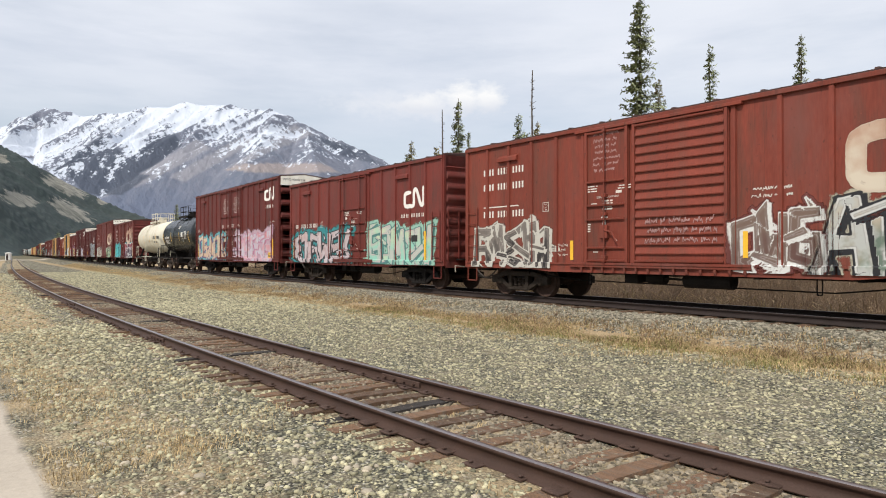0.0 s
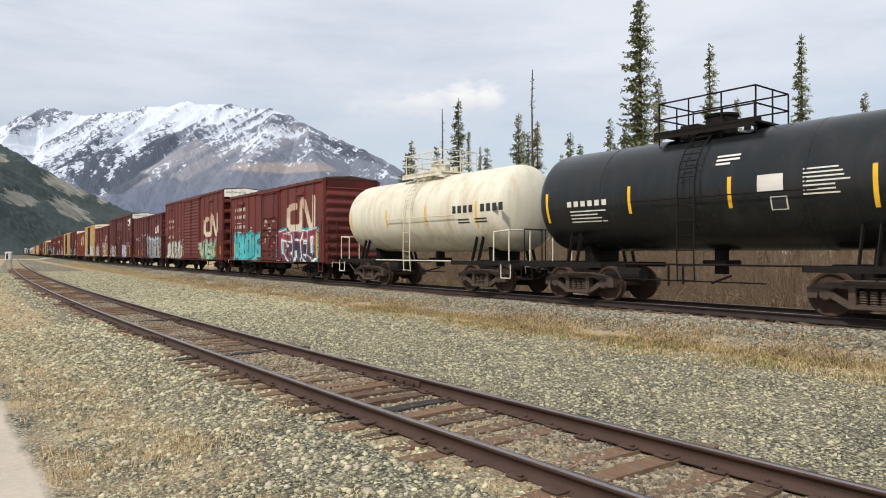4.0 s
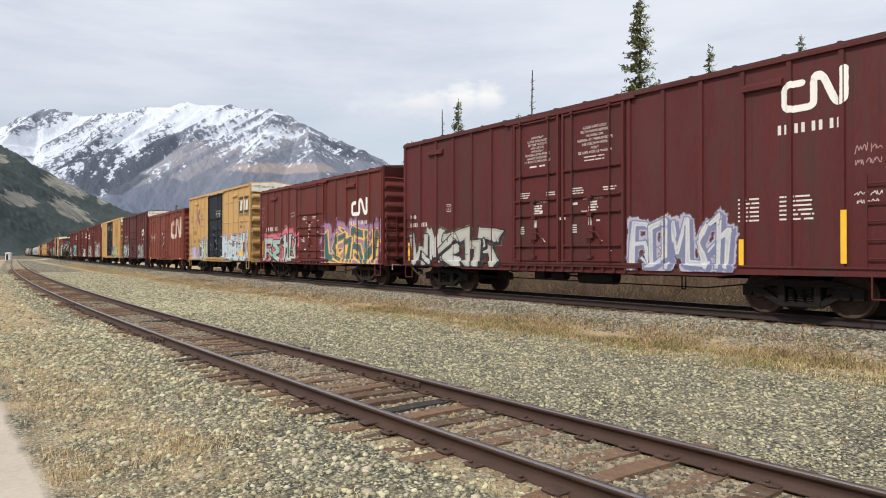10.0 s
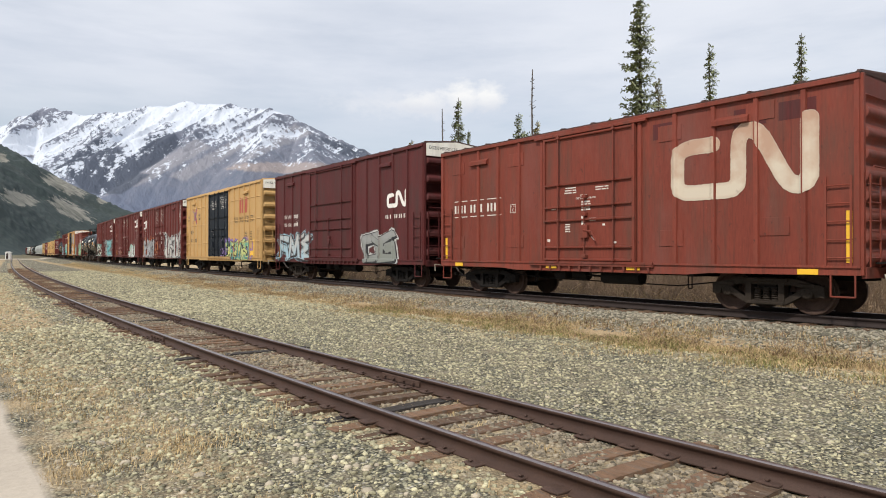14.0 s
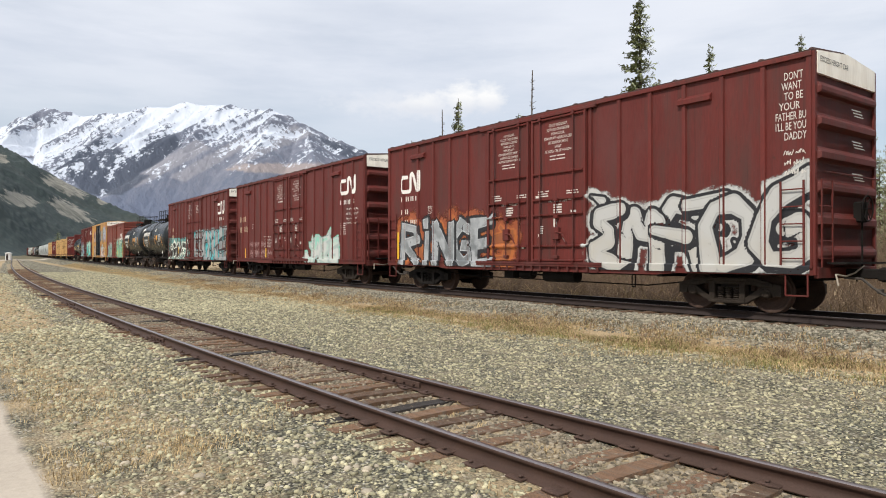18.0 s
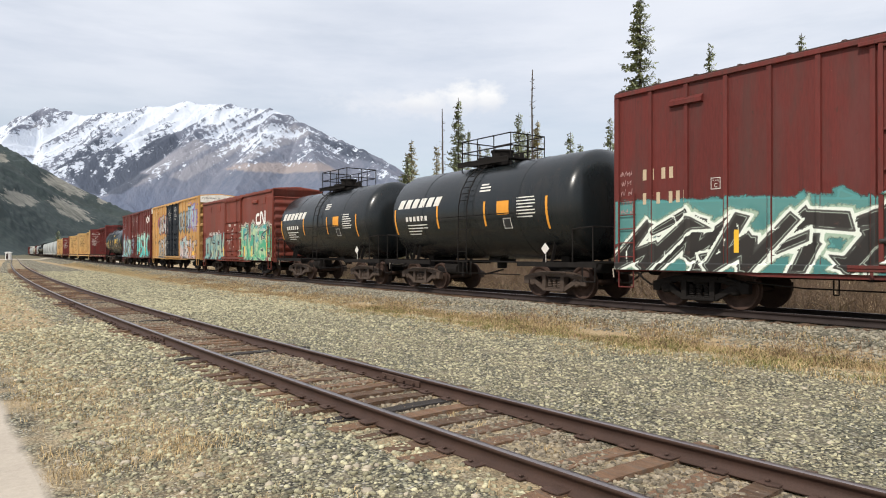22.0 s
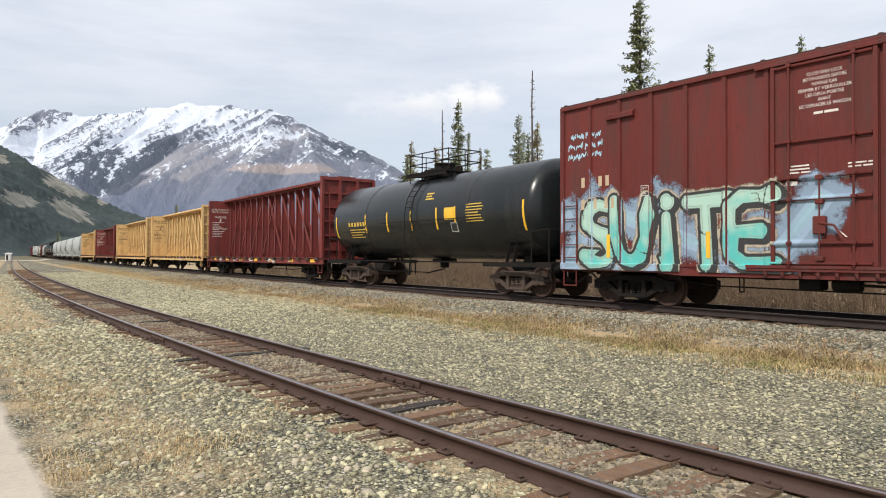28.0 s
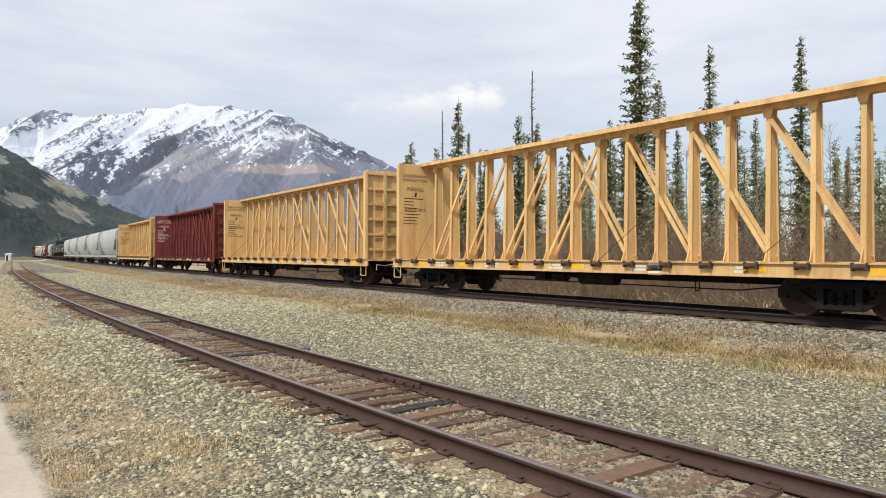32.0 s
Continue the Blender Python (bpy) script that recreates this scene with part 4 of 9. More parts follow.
# ---- spray paint
STROKES = {
    "A": ["0,0 .35,1 .65,1 1,0", ".2,.38 .8,.38"], "B": ["0,0 0,1 .75,.95 .8,.65 .4,.52 .9,.4 .85,.05 0,0"], "C": ["1,.85 .5,1 .05,.75 .05,.25 .5,0 1,.15"],
    "D": ["0,0 0,1 .7,.9 .95,.5 .7,.1 0,0"], "E": ["1,1 .05,1 0,.5 .05,0 1,0", "0,.5 .75,.52"], "G": ["1,.85 .5,1 .05,.7 .05,.25 .5,0 1,.1 1,.45 .6,.45"],
    "H": ["0,0 0,1", "1,0 1,1", "0,.5 1,.5"], "I": [".5,0 .5,.8", ".5,1 .5,1.05"], "J": ["1,1 .9,.2 .5,0 .05,.2"], "K": ["0,0 0,1", "1,1 .1,.5 1,0"], "L": ["0,1 .05,0 1,.02"],
    "M": ["0,0 .1,1 .5,.35 .9,1 1,0"], "N": ["0,0 .05,1 .95,0 1,1"], "O": [".5,0 .05,.25 .05,.75 .5,1 .95,.75 .95,.25 .5,0"], "R": ["0,0 .05,1 .85,.95 .9,.6 .1,.5 1,0"],
    "S": ["1,.9 .4,1 .05,.75 .4,.52 .9,.4 .9,.1 .4,0 0,.12"], "T": ["0,1 1,1", ".5,1 .5,0"], "U": ["0,1 .05,.2 .5,0 .95,.2 1,1"], "V": ["0,1 .5,0 1,1"], "W": ["0,1 .2,0 .5,.7 .8,0 1,1"],
    "~": [".30,.82 .12,.82 .05,.78 .01,.72 0,.62 0,.16 .02,.07 .07,.01 .14,0 .40,0 .46,.02 .495,.09 .50,.18 .50,.76 .515,.92 .55,.985 .60,.985 .64,.93 .68,.82 .82,.20 .86,.07 .90,.01 .94,0 .98,.05 1,.14 1,1.02"],
    "1": ["0,0 .1,1 .9,.9", ".1,.5 .7,.45 .9,0"], "2": ["0,1 .15,0 .6,.5 .85,0 1,1"], "3": ["1,.95 .1,.8 .8,.5 0,.2 .9,0"], "4": [".05,0 0,.9 .9,1 .95,.1 .3,.05"],
    "5": ["0,.9 .5,1 .5,0", ".5,.6 1,.7 .9,0"], "6": ["1,1 .2,.9 .05,.1 1,0 .95,.5 .5,.45"], "7": ["0,0 .2,1 .55,.3 .9,1 1,0"], "8": ["0,1 0,.05 1,.1", "1,1 .6,.5 1,.1"],
    "X": ["0,0 1,1", "0,1 1,0"], "Y": ["0,1 .5,.5 1,1", ".5,.5 .5,0"], "Z": ["0,1 1,1 0,0 1,0"], "!": [".5,.35 .5,1.05", ".5,.02 .5,.06"]}


def spray_material(name, fill, fill2, line, halo, shine=None, halo_edge=0.08, line_edge=0.045):
    """Spray paint whose outline, body and mist follow the distance to the letter strokes."""
    if halo_edge > 0.02:
        fill, fill2, halo = (tuple(0.76 * c for c in tone) for tone in (fill, fill2, halo))
        shine = shine and tuple(0.85 * c for c in shine)
    m = bpy.data.materials.new(name)
    m.use_nodes = True
    n, l = m.node_tree.nodes, m.node_tree.links
    bs = n["Principled BSDF"]
    bs.inputs["Roughness"].default_value = 0.5
    at = n.new("ShaderNodeAttribute")
    at.attribute_name = "reach"
    up = n.new("ShaderNodeAttribute")
    up.attribute_name = "rise"
    tc, nz, nf = n.new("ShaderNodeTexCoord"), n.new("ShaderNodeTexNoise"), n.new("ShaderNodeTexNoise")
    nz.inputs["Scale"].default_value, nz.inputs["Detail"].default_value = 2.2, 4
    nf.inputs["Scale"].default_value, nf.inputs["Detail"].default_value = 14, 3
    l.new(tc.outputs["Object"], nz.inputs["Vector"])
    l.new(tc.outputs["Object"], nf.inputs["Vector"])

    def calc(op, a, b):
        x = n.new("ShaderNodeMath")
        x.operation = op
        for i, v in enumerate((a, b)):
            if isinstance(v, (int, float)):
                x.inputs[i].default_value = v
            else:
                l.new(v, x.inputs[i])
        return x.outputs[0]

    def ramp(src, lo, hi):
        x = n.new("ShaderNodeMapRange")
        x.inputs[1].default_value, x.inputs[2].default_value = lo, hi
        l.new(src, x.inputs[0])
        return x.outputs[0]

    def mix(fac, a, b):
        x = n.new("ShaderNodeMix")
        x.data_type = "RGBA"
        for s, v in ((0, fac), (6, a), (7, b)):
            if isinstance(v, tuple):
                x.inputs[s].default_value = (*v, 1)
            else:
                l.new(v, x.inputs[s])
        return x.outputs[2]

    d = calc("ADD", at.outputs["Fac"], calc("MULTIPLY", calc("SUBTRACT", nf.outputs[0], 0.5), 0.018))
    hue = n.new("ShaderNodeAttribute")
    hue.attribute_name = "tone"
    lean = calc("ADD", calc("MULTIPLY", up.outputs["Fac"], 0.8), calc("MULTIPLY", calc("SUBTRACT", hue.outputs["Fac"], 0.3), 0.5))
    body = mix(ramp(calc("ADD", lean, calc("MULTIPLY", calc("SUBTRACT", nz.outputs[0], 0.5), 1.3)), 0.25, 0.75), fill, fill2)
    deep = tuple(0.72 * p + 0.16 * q for p, q in zip(fill2, line))
    body = mix(calc("MULTIPLY", ramp(d, -0.085, -0.01), ramp(hue.outputs["Fac"], 0.0, 1.4)), body, deep)
    if shine:
        patch = n.new("ShaderNodeTexNoise")
        patch.inputs["Scale"].default_value, patch.inputs["Detail"].default_value = 2.4, 3
        off = n.new("ShaderNodeMapping")
        off.inputs["Location"].default_value = (7, 3, 5)
        l.new(tc.outputs["Object"], off.inputs["Vector"])
        l.new(off.outputs[0], patch.inputs["Vector"])
        body = mix(ramp(calc("ADD", patch.outputs[0], calc("MULTIPLY", hue.outputs["Fac"], 0.12)), 0.50, 0.66), body, tuple(0.25 * p + 0.75 * q for p, q in zip(fill, shine)))
        rim = calc("MULTIPLY", ramp(d, -0.045, -0.030), ramp(nz.outputs[0], 0.45, 0.52))
        body = mix(rim, body, shine)
    if halo_edge > 0.02:
        inner = calc("MULTIPLY", calc("MULTIPLY", ramp(d, -0.062, -0.052), ramp(d, -0.036, -0.046)), ramp(nz.outputs[0], 0.42, 0.50))
        body = mix(calc("MULTIPLY", inner, 0.55), body, tuple(0.5 * p + 0.5 * q for p, q in zip(shine or halo, line)))
    col = mix(ramp(d, -0.008, 0.006), body, line)
    col = mix(ramp(d, line_edge - 0.006, line_edge + 0.008), col, halo)
    wear = n.new("ShaderNodeTexNoise")
    wear.inputs["Scale"].default_value, wear.inputs["Detail"].default_value, wear.inputs["Roughness"].default_value = 5, 7, 0.7
    l.new(tc.outputs["Object"], wear.inputs["Vector"])
    col = mix(ramp(wear.outputs[0], 0.62, 0.85), col, (0.12, 0.055, 0.045))
    l.new(col, bs.inputs["Base Color"])
    m["mist"], m["line"] = halo_edge, line_edge
    fade = ramp(calc("ADD", d, calc("ADD", calc("MULTIPLY", calc("SUBTRACT", nz.outputs[0], 0.5), halo_edge * 2.8), calc("MULTIPLY", calc("SUBTRACT", nf.outputs[0], 0.5), halo_edge * 0.9))), halo_edge * 0.7, halo_edge * 1.3)
    clear, mx = n.new("ShaderNodeBsdfTransparent"), n.new("ShaderNodeMixShader")
    l.new(fade, mx.inputs[0])
    l.new(bs.outputs[0], mx.inputs[1])
    l.new(clear.outputs[0], mx.inputs[2])
    l.new(mx.outputs[0], n["Material Output"].inputs[0])
    return m


DOORWAYS, BATTENS = {}, {}


def rounded(pts):
    """One round of corner cutting on an open line."""
    out = [pts[0]]
    for (a, b), (c, e) in zip(pts[:-1], pts[1:]):
        out += [(a * 0.72 + c * 0.28, b * 0.72 + e * 0.28), (a * 0.28 + c * 0.72, b * 0.28 + e * 0.72)]
    return out + [pts[-1]]


def graffiti(car, half, d0, d1, z0, z1, word, mat, ribs=(), seed=1, thick=0.17, label="", x=-1.42, rib_depth=0.055, extra=0, name="graffiti", slant=0.0, drop=0.075, bubble=False):
    """Letters sprayed over the panels, ribs and doors of a car side, each lapping over its neighbour."""
    rng = random.Random(seed)
    plain = word == "~"
    bold = thick > 0.06 and not plain
    clear = word.rstrip("!").isalpha() and len(word) > 2
    mist, line = mat["mist"], mat["line"]
    n = len(word)
    cell = (d1 - d0) / n
    if bold:
        thick = min(thick * 0.64, cell * 0.22) if not bubble else thick * 0.68
    layers = []
    if bold and n > 2 and not clear or extra:
        seg = []
        for _ in range(extra or n):
            u, v = rng.uniform(d0, d1), rng.uniform(z0, z1)
            seg.append((u, v, u + rng.uniform(-0.5, 0.5), v + rng.uniform(-0.35, 0.35), thick * rng.uniform(0.3, 0.7), 0.01, 0.0))
        layers.append((seg, 0.5))
    for i, ch in enumerate(word):
        wob = [rng.uniform(-0.10, 0.10) * (0.5 if clear else 1) for _ in range(4)]
        grow = rng.uniform(0.98, 1.18)
        seg = []
        for path in STROKES.get(ch, ["0,0 1,1"]):
            pts = [tuple(float(c) for c in p.split(",")) for p in path.split()]
            out = []
            for u, v in pts:
                if plain:
                    out.append((d0 + thick + u * (d1 - d0 - 2 * thick), z0 + thick + v * (z1 - z0 - 2 * thick)))
                    continue
                uu = d0 + cell * (i + 0.5 + (u - 0.5) * 0.86 * grow + wob[0] * (v - 0.5) + rng.uniform(-0.05, 0.05)) + slant * (v - 0.4) * (z1 - z0)
                vv = z0 + (z1 - z0) * (0.09 + v * 0.80 * (1 + wob[2]) + wob[3] * (u - 0.3) + rng.uniform(-0.04, 0.04))
                out.append((uu, vv))
            if plain:
                seg += [(*a, *b, thick, thick, 0.0) for a, b in zip(out[:-1], out[1:])]
                continue
            if len(out) > 2 and bubble:
                out = rounded(out)
            w = [thick * rng.uniform(0.75, 1.35) for _ in out]
            last = len(out) - 2
            for k, (a, b, p, q) in enumerate(zip(out[:-1], out[1:], w[:-1], w[1:])):
                seg.append((*a, *b, p, q, rng.uniform(-0.5, 0.5) if k in (0, last) else 0.0))
            if bold and rng.random() < (0.15 if clear else 0.6):
                # a pointed serif or arrow at the stroke's end
                b = out[-1]
                seg.append((*b, b[0] + rng.uniform(-0.45, 0.5) * cell, b[1] + rng.uniform(-0.30, 0.22), w[-1], 0.01, 0.0))
            if bold and rng.random() < 0.35:
                b = out[0]
                seg.append((*b, b[0] + rng.uniform(-0.4, 0.4) * cell, b[1] + rng.uniform(-0.1, 0.30), w[0], 0.01, 0.0))
            if bold and rng.random() < 0.3:
                b = min(out, key=lambda q: q[1])
                seg.append((*b, b[0], b[1] - rng.uniform(0.1, 0.35), 0.025, 0.010, 0.0))
        layers.append((seg, rng.random()))
        if bold and i and not clear and rng.random() < 0.8:
            # a bar that ties the letter to the one before it
            u, v = d0 + cell * (i - rng.uniform(0.1, 0.5)), rng.uniform(z0 + 0.15, z1 - 0.25)
            layers.append(([(u, v, u + cell * rng.uniform(0.5, 0.9), v + rng.uniform(-0.4, 0.4), thick * rng.uniform(0.45, 0.8), thick * rng.uniform(0.3, 0.9), rng.uniform(-0.6, 0.6))], rng.random()))
    scratch = []
    if bold:
        head, rest = layers[:1], layers[1:]
        rng.shuffle(rest)
        layers = head + rest
        # thin bars, cracks and spikes drawn over the letters
        for _ in range(int((d1 - d0) * 2.4)):
            u, v = rng.uniform(d0, d1), rng.uniform(z0, z1)
            a = rng.choice((0.2, 1.2, 1.5, 1.9, 2.6)) + rng.uniform(-0.3, 0.3)
            e = rng.uniform(0.12, 0.5)
            bend = rng.uniform(-0.10, 0.10)
            m = (u + e * 0.5 * math.cos(a) - bend * math.sin(a), v + e * 0.5 * math.sin(a) + bend * math.cos(a))
            q = (u + e * math.cos(a), v + e * math.sin(a))
            scratch += [(u, v, *m, 0.0, 0.0, 0.0), (*m, *q, 0.0, -0.02, 0.0)]
    pad = 2.6 * mist + 0.08
    cols = list(np.arange(max(d0 - pad - 0.2, 0.03), min(d1 + pad + 0.2, 2 * half - 0.03), 0.030 if bold else 0.05))
    for r in ribs:
        if cols[0] < r < cols[-1]:
            cols += [r - 0.062, r - 0.046, r + 0.046, r + 0.062]
    openings = DOORWAYS.get(car.name, ())
    rows = list(np.arange(max(z0 - pad, 0.88), z1 + pad + 0.2, 0.030 if bold else 0.05))
    rows += [c for c in (1.052, 1.068) if rows[0] < c < rows[-1]]
    for a, b, _, bars in openings:
        cols += [c for e in (a + 0.02, b - 0.02) for c in (e - 0.01, e + 0.01) if cols[0] < c < cols[-1]]
        rows += [c for e in bars for c in (e - 0.034, e - 0.028, e + 0.028, e + 0.034) if rows[0] < c < rows[-1]]
    for e in BATTENS.get(car.name, ()):
        rows += [c for c in (e - 0.024, e - 0.018, e, e + 0.05) if rows[0] < c < rows[-1]]
    tidy = lambda g: g[np.concatenate([[True], np.diff(g) > 0.004])]
    cols, rows = tidy(np.array(sorted(cols))), tidy(np.array(sorted(rows)))
    D, Z = np.meshgrid(cols, rows, indexing="ij")

    def reach(seg, du=0.0, dz=0.0, soft=False):
        out = np.full(D.shape, 9.0)
        for a, b, c, e, w0, w1, skew in seg:
            vx, vz = c - a, e - b
            long = math.hypot(vx, vz) + 1e-6
            px, pz = D - du - a, Z - dz - b
            along, across = (px * vx + pz * vz) / long, (pz * vx - px * vz) / long
            t = np.clip(along / long, 0, 1)
            if soft:
                d = np.hypot(px - t * vx, pz - t * vz) - (w0 + (w1 - w0) * t)
            else:
                d = np.maximum(np.abs(across) - (w0 + (w1 - w0) * t), np.maximum(-along - 0.75 * w0 + skew * across, along - long - 0.75 * w1 + skew * across))
            out = np.minimum(out, d)
        return out

    soft = plain or bubble or not bold
    best, tone = np.full(D.shape, 9.0), np.full(D.shape, 0.5)
    for seg, hue in layers:
        if bold and drop:
            shade = np.maximum(reach(seg, drop, -drop * 0.8, soft), 0.015)
            best = np.where(shade < line, np.maximum(0.015, np.minimum(shade, line * 0.5)), np.minimum(best, shade))
        r = reach(seg, soft=soft)
        best = np.where(r < line, r, np.minimum(best, r)) if bold else np.minimum(best, r)
        tone = np.where(r < line, hue, tone)
    if scratch:
        r = reach(scratch, soft=True)
        best = np.where((r < 0.020) & (best < line), 0.3 * line, best)
    off = np.zeros_like(D)
    for r in ribs:
        off = np.maximum(off, rib_depth * np.clip((0.062 - np.abs(D - r)) / 0.016, 0, 1))
    for e in BATTENS.get(car.name, ()):
        off = np.maximum(off, np.interp(Z, (e - 0.024, e - 0.018, e, e + 0.05), (0, 0.035, 0.036, 0)))
    for a, b, slats, bars in openings:
        on_door = (D > a + 0.02) & (D < b - 0.02) & (Z > 1.06)
        off = np.where(on_door, 0.112 if slats else 0.056, off)
        for e in bars:
            if not slats:
                off = np.where(on_door & (np.abs(Z - e) < 0.031), 0.120, off)
    off = np.where(Z < 1.06, np.maximum(off, 0.074), off)
    nr, nc = D.shape
    v = np.stack([x - 0.004 - off, half - D, Z], -1).reshape(-1, 3)
    i, j = np.meshgrid(np.arange(nr - 1), np.arange(nc - 1), indexing="ij")
    a = i * nc + j
    faces = np.stack([a, a + 1, a + 1 + nc, a + nc], -1).reshape(-1, 4)
    keep = best.reshape(-1)[faces].min(1) < pad
    me = raw_mesh(name, v, faces[keep])
    for key, data in (("reach", best), ("rise", (Z - z0) / (z1 - z0)), ("tone", tone)):
        me.attributes.new(key, "FLOAT", "POINT").data.foreach_set("value", data.reshape(-1).astype(np.float32))
    return part(name, me, mat, car, label)


def emblem(car, half, d0, d1, z0, z1, ribs, label="white looping band emblem", old=False):
    """The railway's looping band mark, painted over panels and ribs."""
    mid, tall = (z0 + z1) / 2 - (0.14 if z1 - z0 > 2 else 0.05), (z1 - z0) * 0.355
    z0, z1 = mid - tall, mid + tall
    tone = (0.56, 0.49, 0.39) if old else (0.76, 0.74, 0.70)
    key = "old_emblem_paint" if old else "emblem_paint"
    mat = bpy.data.materials.get(key) or spray_material(key, tone, (0.42, 0.27, 0.19) if old else tone, tone, tone, None, 0.004, 0.002)
    graffiti(car, half, d0, d1, z0, z1, "~", mat, ribs, 1, 0.052 * (d1 - d0), label, name="emblem", x=-1.424)


# ---- boxcars
def end_shape(height, style, face):
    """A car end: rolled corrugations on low cars, deep horizontal posts on tall ones."""
    g = Shape()
    rows = []
    z0 = 0.98
    if style == "rolled":
        n, per = 96, 0.40
        top = height - 0.42
        for i in range(n + 1):
            z = z0 + (height - z0) * i / n
            ph = ((z - z0) / per) % 1.0
            bulge = max(0.0, math.sin(math.pi * ph)) ** 1.5 if z < top else 0.0
            rows.append((z, 0.085 * bulge))
    else:
        n = 110
        for i in range(n + 1):
            z = z0 + (height - z0) * i / n
            k = (z - z0) / 0.66
            ph = k % 1.0
            bulge = 0.0
            if z < height - 0.45:
                bulge = 0.11 * min(1, max(0, (ph - 0.30) / 0.08)) * min(1, max(0, (0.72 - ph) / 0.14))
            rows.append((z, bulge))
    xs = [-1.36, -1.30, 1.30, 1.36]
    v = []
    for z, b in rows:
        for x in xs:
            v.append((x, -(b if abs(x) < 1.33 else 0.0), z))
    f = []
    for i in range(len(rows) - 1):
        for j in range(3):
            a = i * 4 + j
            f.append((a, a + 1, a + 5, a + 4))
    g.add(v, f)
    return g


def post_of_end(height):
    return lambda: Shape().box(-0.045, 0.045, -0.05, 0.06, 0.86, height - 0.03, 0.008)


def sill_of_end():
    return Shape().box(-1.355, 1.355, -0.06, 0.02, 0.80, 1.02, 0.01)


def roof_shape(length, height, style):
    g = Shape()
    h = length / 2
    rise = 0.14
    g.sweep([(-1.47, height - 0.05), (-1.47, height), (0, height + rise), (1.47, height), (1.47, height - 0.05)], -h, h)
    k = int(length / 1.05)
    for i in range(k + 1):
        y = -h + 0.06 + (length - 0.12) * i / k
        for s in (-1, 1):
            g.add([(s * 1.40, y - 0.05, height + 0.005), (s * 1.40, y + 0.05, height + 0.005), (s * 1.36, y + 0.03, height + 0.06), (s * 1.36, y - 0.03, height + 0.06),
                   (0, y - 0.05, height + rise), (0, y + 0.05, height + rise), (0, y + 0.03, height + rise + 0.045), (0, y - 0.03, height + rise + 0.045)],
                  [(0, 1, 2, 3), (3, 2, 6, 7), (0, 3, 7, 4), (1, 5, 6, 2)])
        if style == "rolled" and i < k:
            for s in (-1, 1):
                y2 = y + (length - 0.12) / k / 2
                g.add([(s * 1.25, y2 - 0.36, height + 0.02), (s * 1.25, y2 + 0.36, height + 0.02), (s * 0.1, y2 + 0.36, height + rise), (s * 0.1, y2 - 0.36, height + rise),
                       (s * 1.1, y2 - 0.2, height + 0.075), (s * 1.1, y2 + 0.2, height + 0.075), (s * 0.25, y2 + 0.2, height + rise + 0.04), (s * 0.25, y2 - 0.2, height + rise + 0.04)],
                      [(4, 5, 6, 7), (0, 1, 5, 4), (1, 2, 6, 5), (2, 3, 7, 6), (3, 0, 4, 7)])
    return g


def sill_shape(length):
    h = length / 2
    out = [(-h, 0.86), (-h, 1.03), (h, 1.03), (h, 0.86), (h - 3.1, 0.84), (h - 3.7, 0.79), (-h + 3.7, 0.79), (-h + 3.1, 0.84)]
    g = Shape()
    for s in (-1, 1):
        g.plate(out, s * 1.435 - 0.02, s * 1.435 + 0.02)
        g.box(s * 1.45 - 0.04, s * 1.45 + 0.04, -h, h, 1.0, 1.045)
    return g


def under_shape(length):
    g = Shape()
    h = length / 2
    g.box(-0.32, 0.32, -h + 0.3, h - 0.3, 0.72, 0.98)
    for y in np.linspace(-h + 3.6, h - 3.6, 5):
        g.box(-1.38, 1.38, y - 0.06, y + 0.06, 0.74, 0.98)
    return g


def brake_gear_shape():
    g = Shape()
    g.tube((-0.95, -1.3, 0.66), (-0.95, -0.1, 0.66), 0.19, 14)
    g.tube((-0.9, 0.5, 0.68), (-0.9, 1.0, 0.68), 0.14, 12)
    g.box(-1.1, -0.7, 1.2, 1.6, 0.55, 0.85, 0.02)
    g.pipe([(-0.95, -0.1, 0.66), (-0.95, 0.5, 0.68)], 0.03)
    return g


def rod_shape(length):
    g = Shape()
    h = length / 2
    g.pipe([(-1.0, -h + 3.2, 0.62), (-1.0, -h + 4.2, 0.50), (-1.0, h - 4.4, 0.56), (-1.0, h - 3.2, 0.66)], 0.017, 5)
    for y in (-h * 0.42, h * 0.36):
        g.pipe([(-1.02, y, 0.80), (-1.02, y, 0.45), (-1.02, y + 0.1, 0.45), (-1.02, y + 0.1, 0.80)], 0.016, 5)
    return g


def wheel_of_brake():
    g = Shape()
    n = 18
    for i in range(n):
        a, b = 2 * math.pi * i / n, 2 * math.pi * (i + 1) / n
        g.tube((0.27 * math.cos(a), -0.09, 0.27 * math.sin(a)), (0.27 * math.cos(b), -0.09, 0.27 * math.sin(b)), 0.016, 5)
    for i in range(6):
        a = 2 * math.pi * i / 6
        g.tube((0, -0.06, 0), (0.27 * math.cos(a), -0.09, 0.27 * math.sin(a)), 0.011, 5)
    return g


def brake_box():
    g = Shape()
    g.box(-0.17, 0.17, -0.05, 0.1, -0.24, 0.2, 0.03)
    g.tube((0, -0.07, 0), (0, 0.05, 0), 0.07, 10)
    g.pipe([(0.05, 0.02, -0.2), (0.05, 0.02, -1.2), (0.0, 0.12, -1.5)], 0.02, 5)
    return g


def door_shape(w, z0, z1, louvres=False):
    """A plug door: framed sheet with raised cross bars."""
    g = Shape()
    g.box(-0.05, 0.0, -w / 2, w / 2, z0, z1, 0.006)
    return g


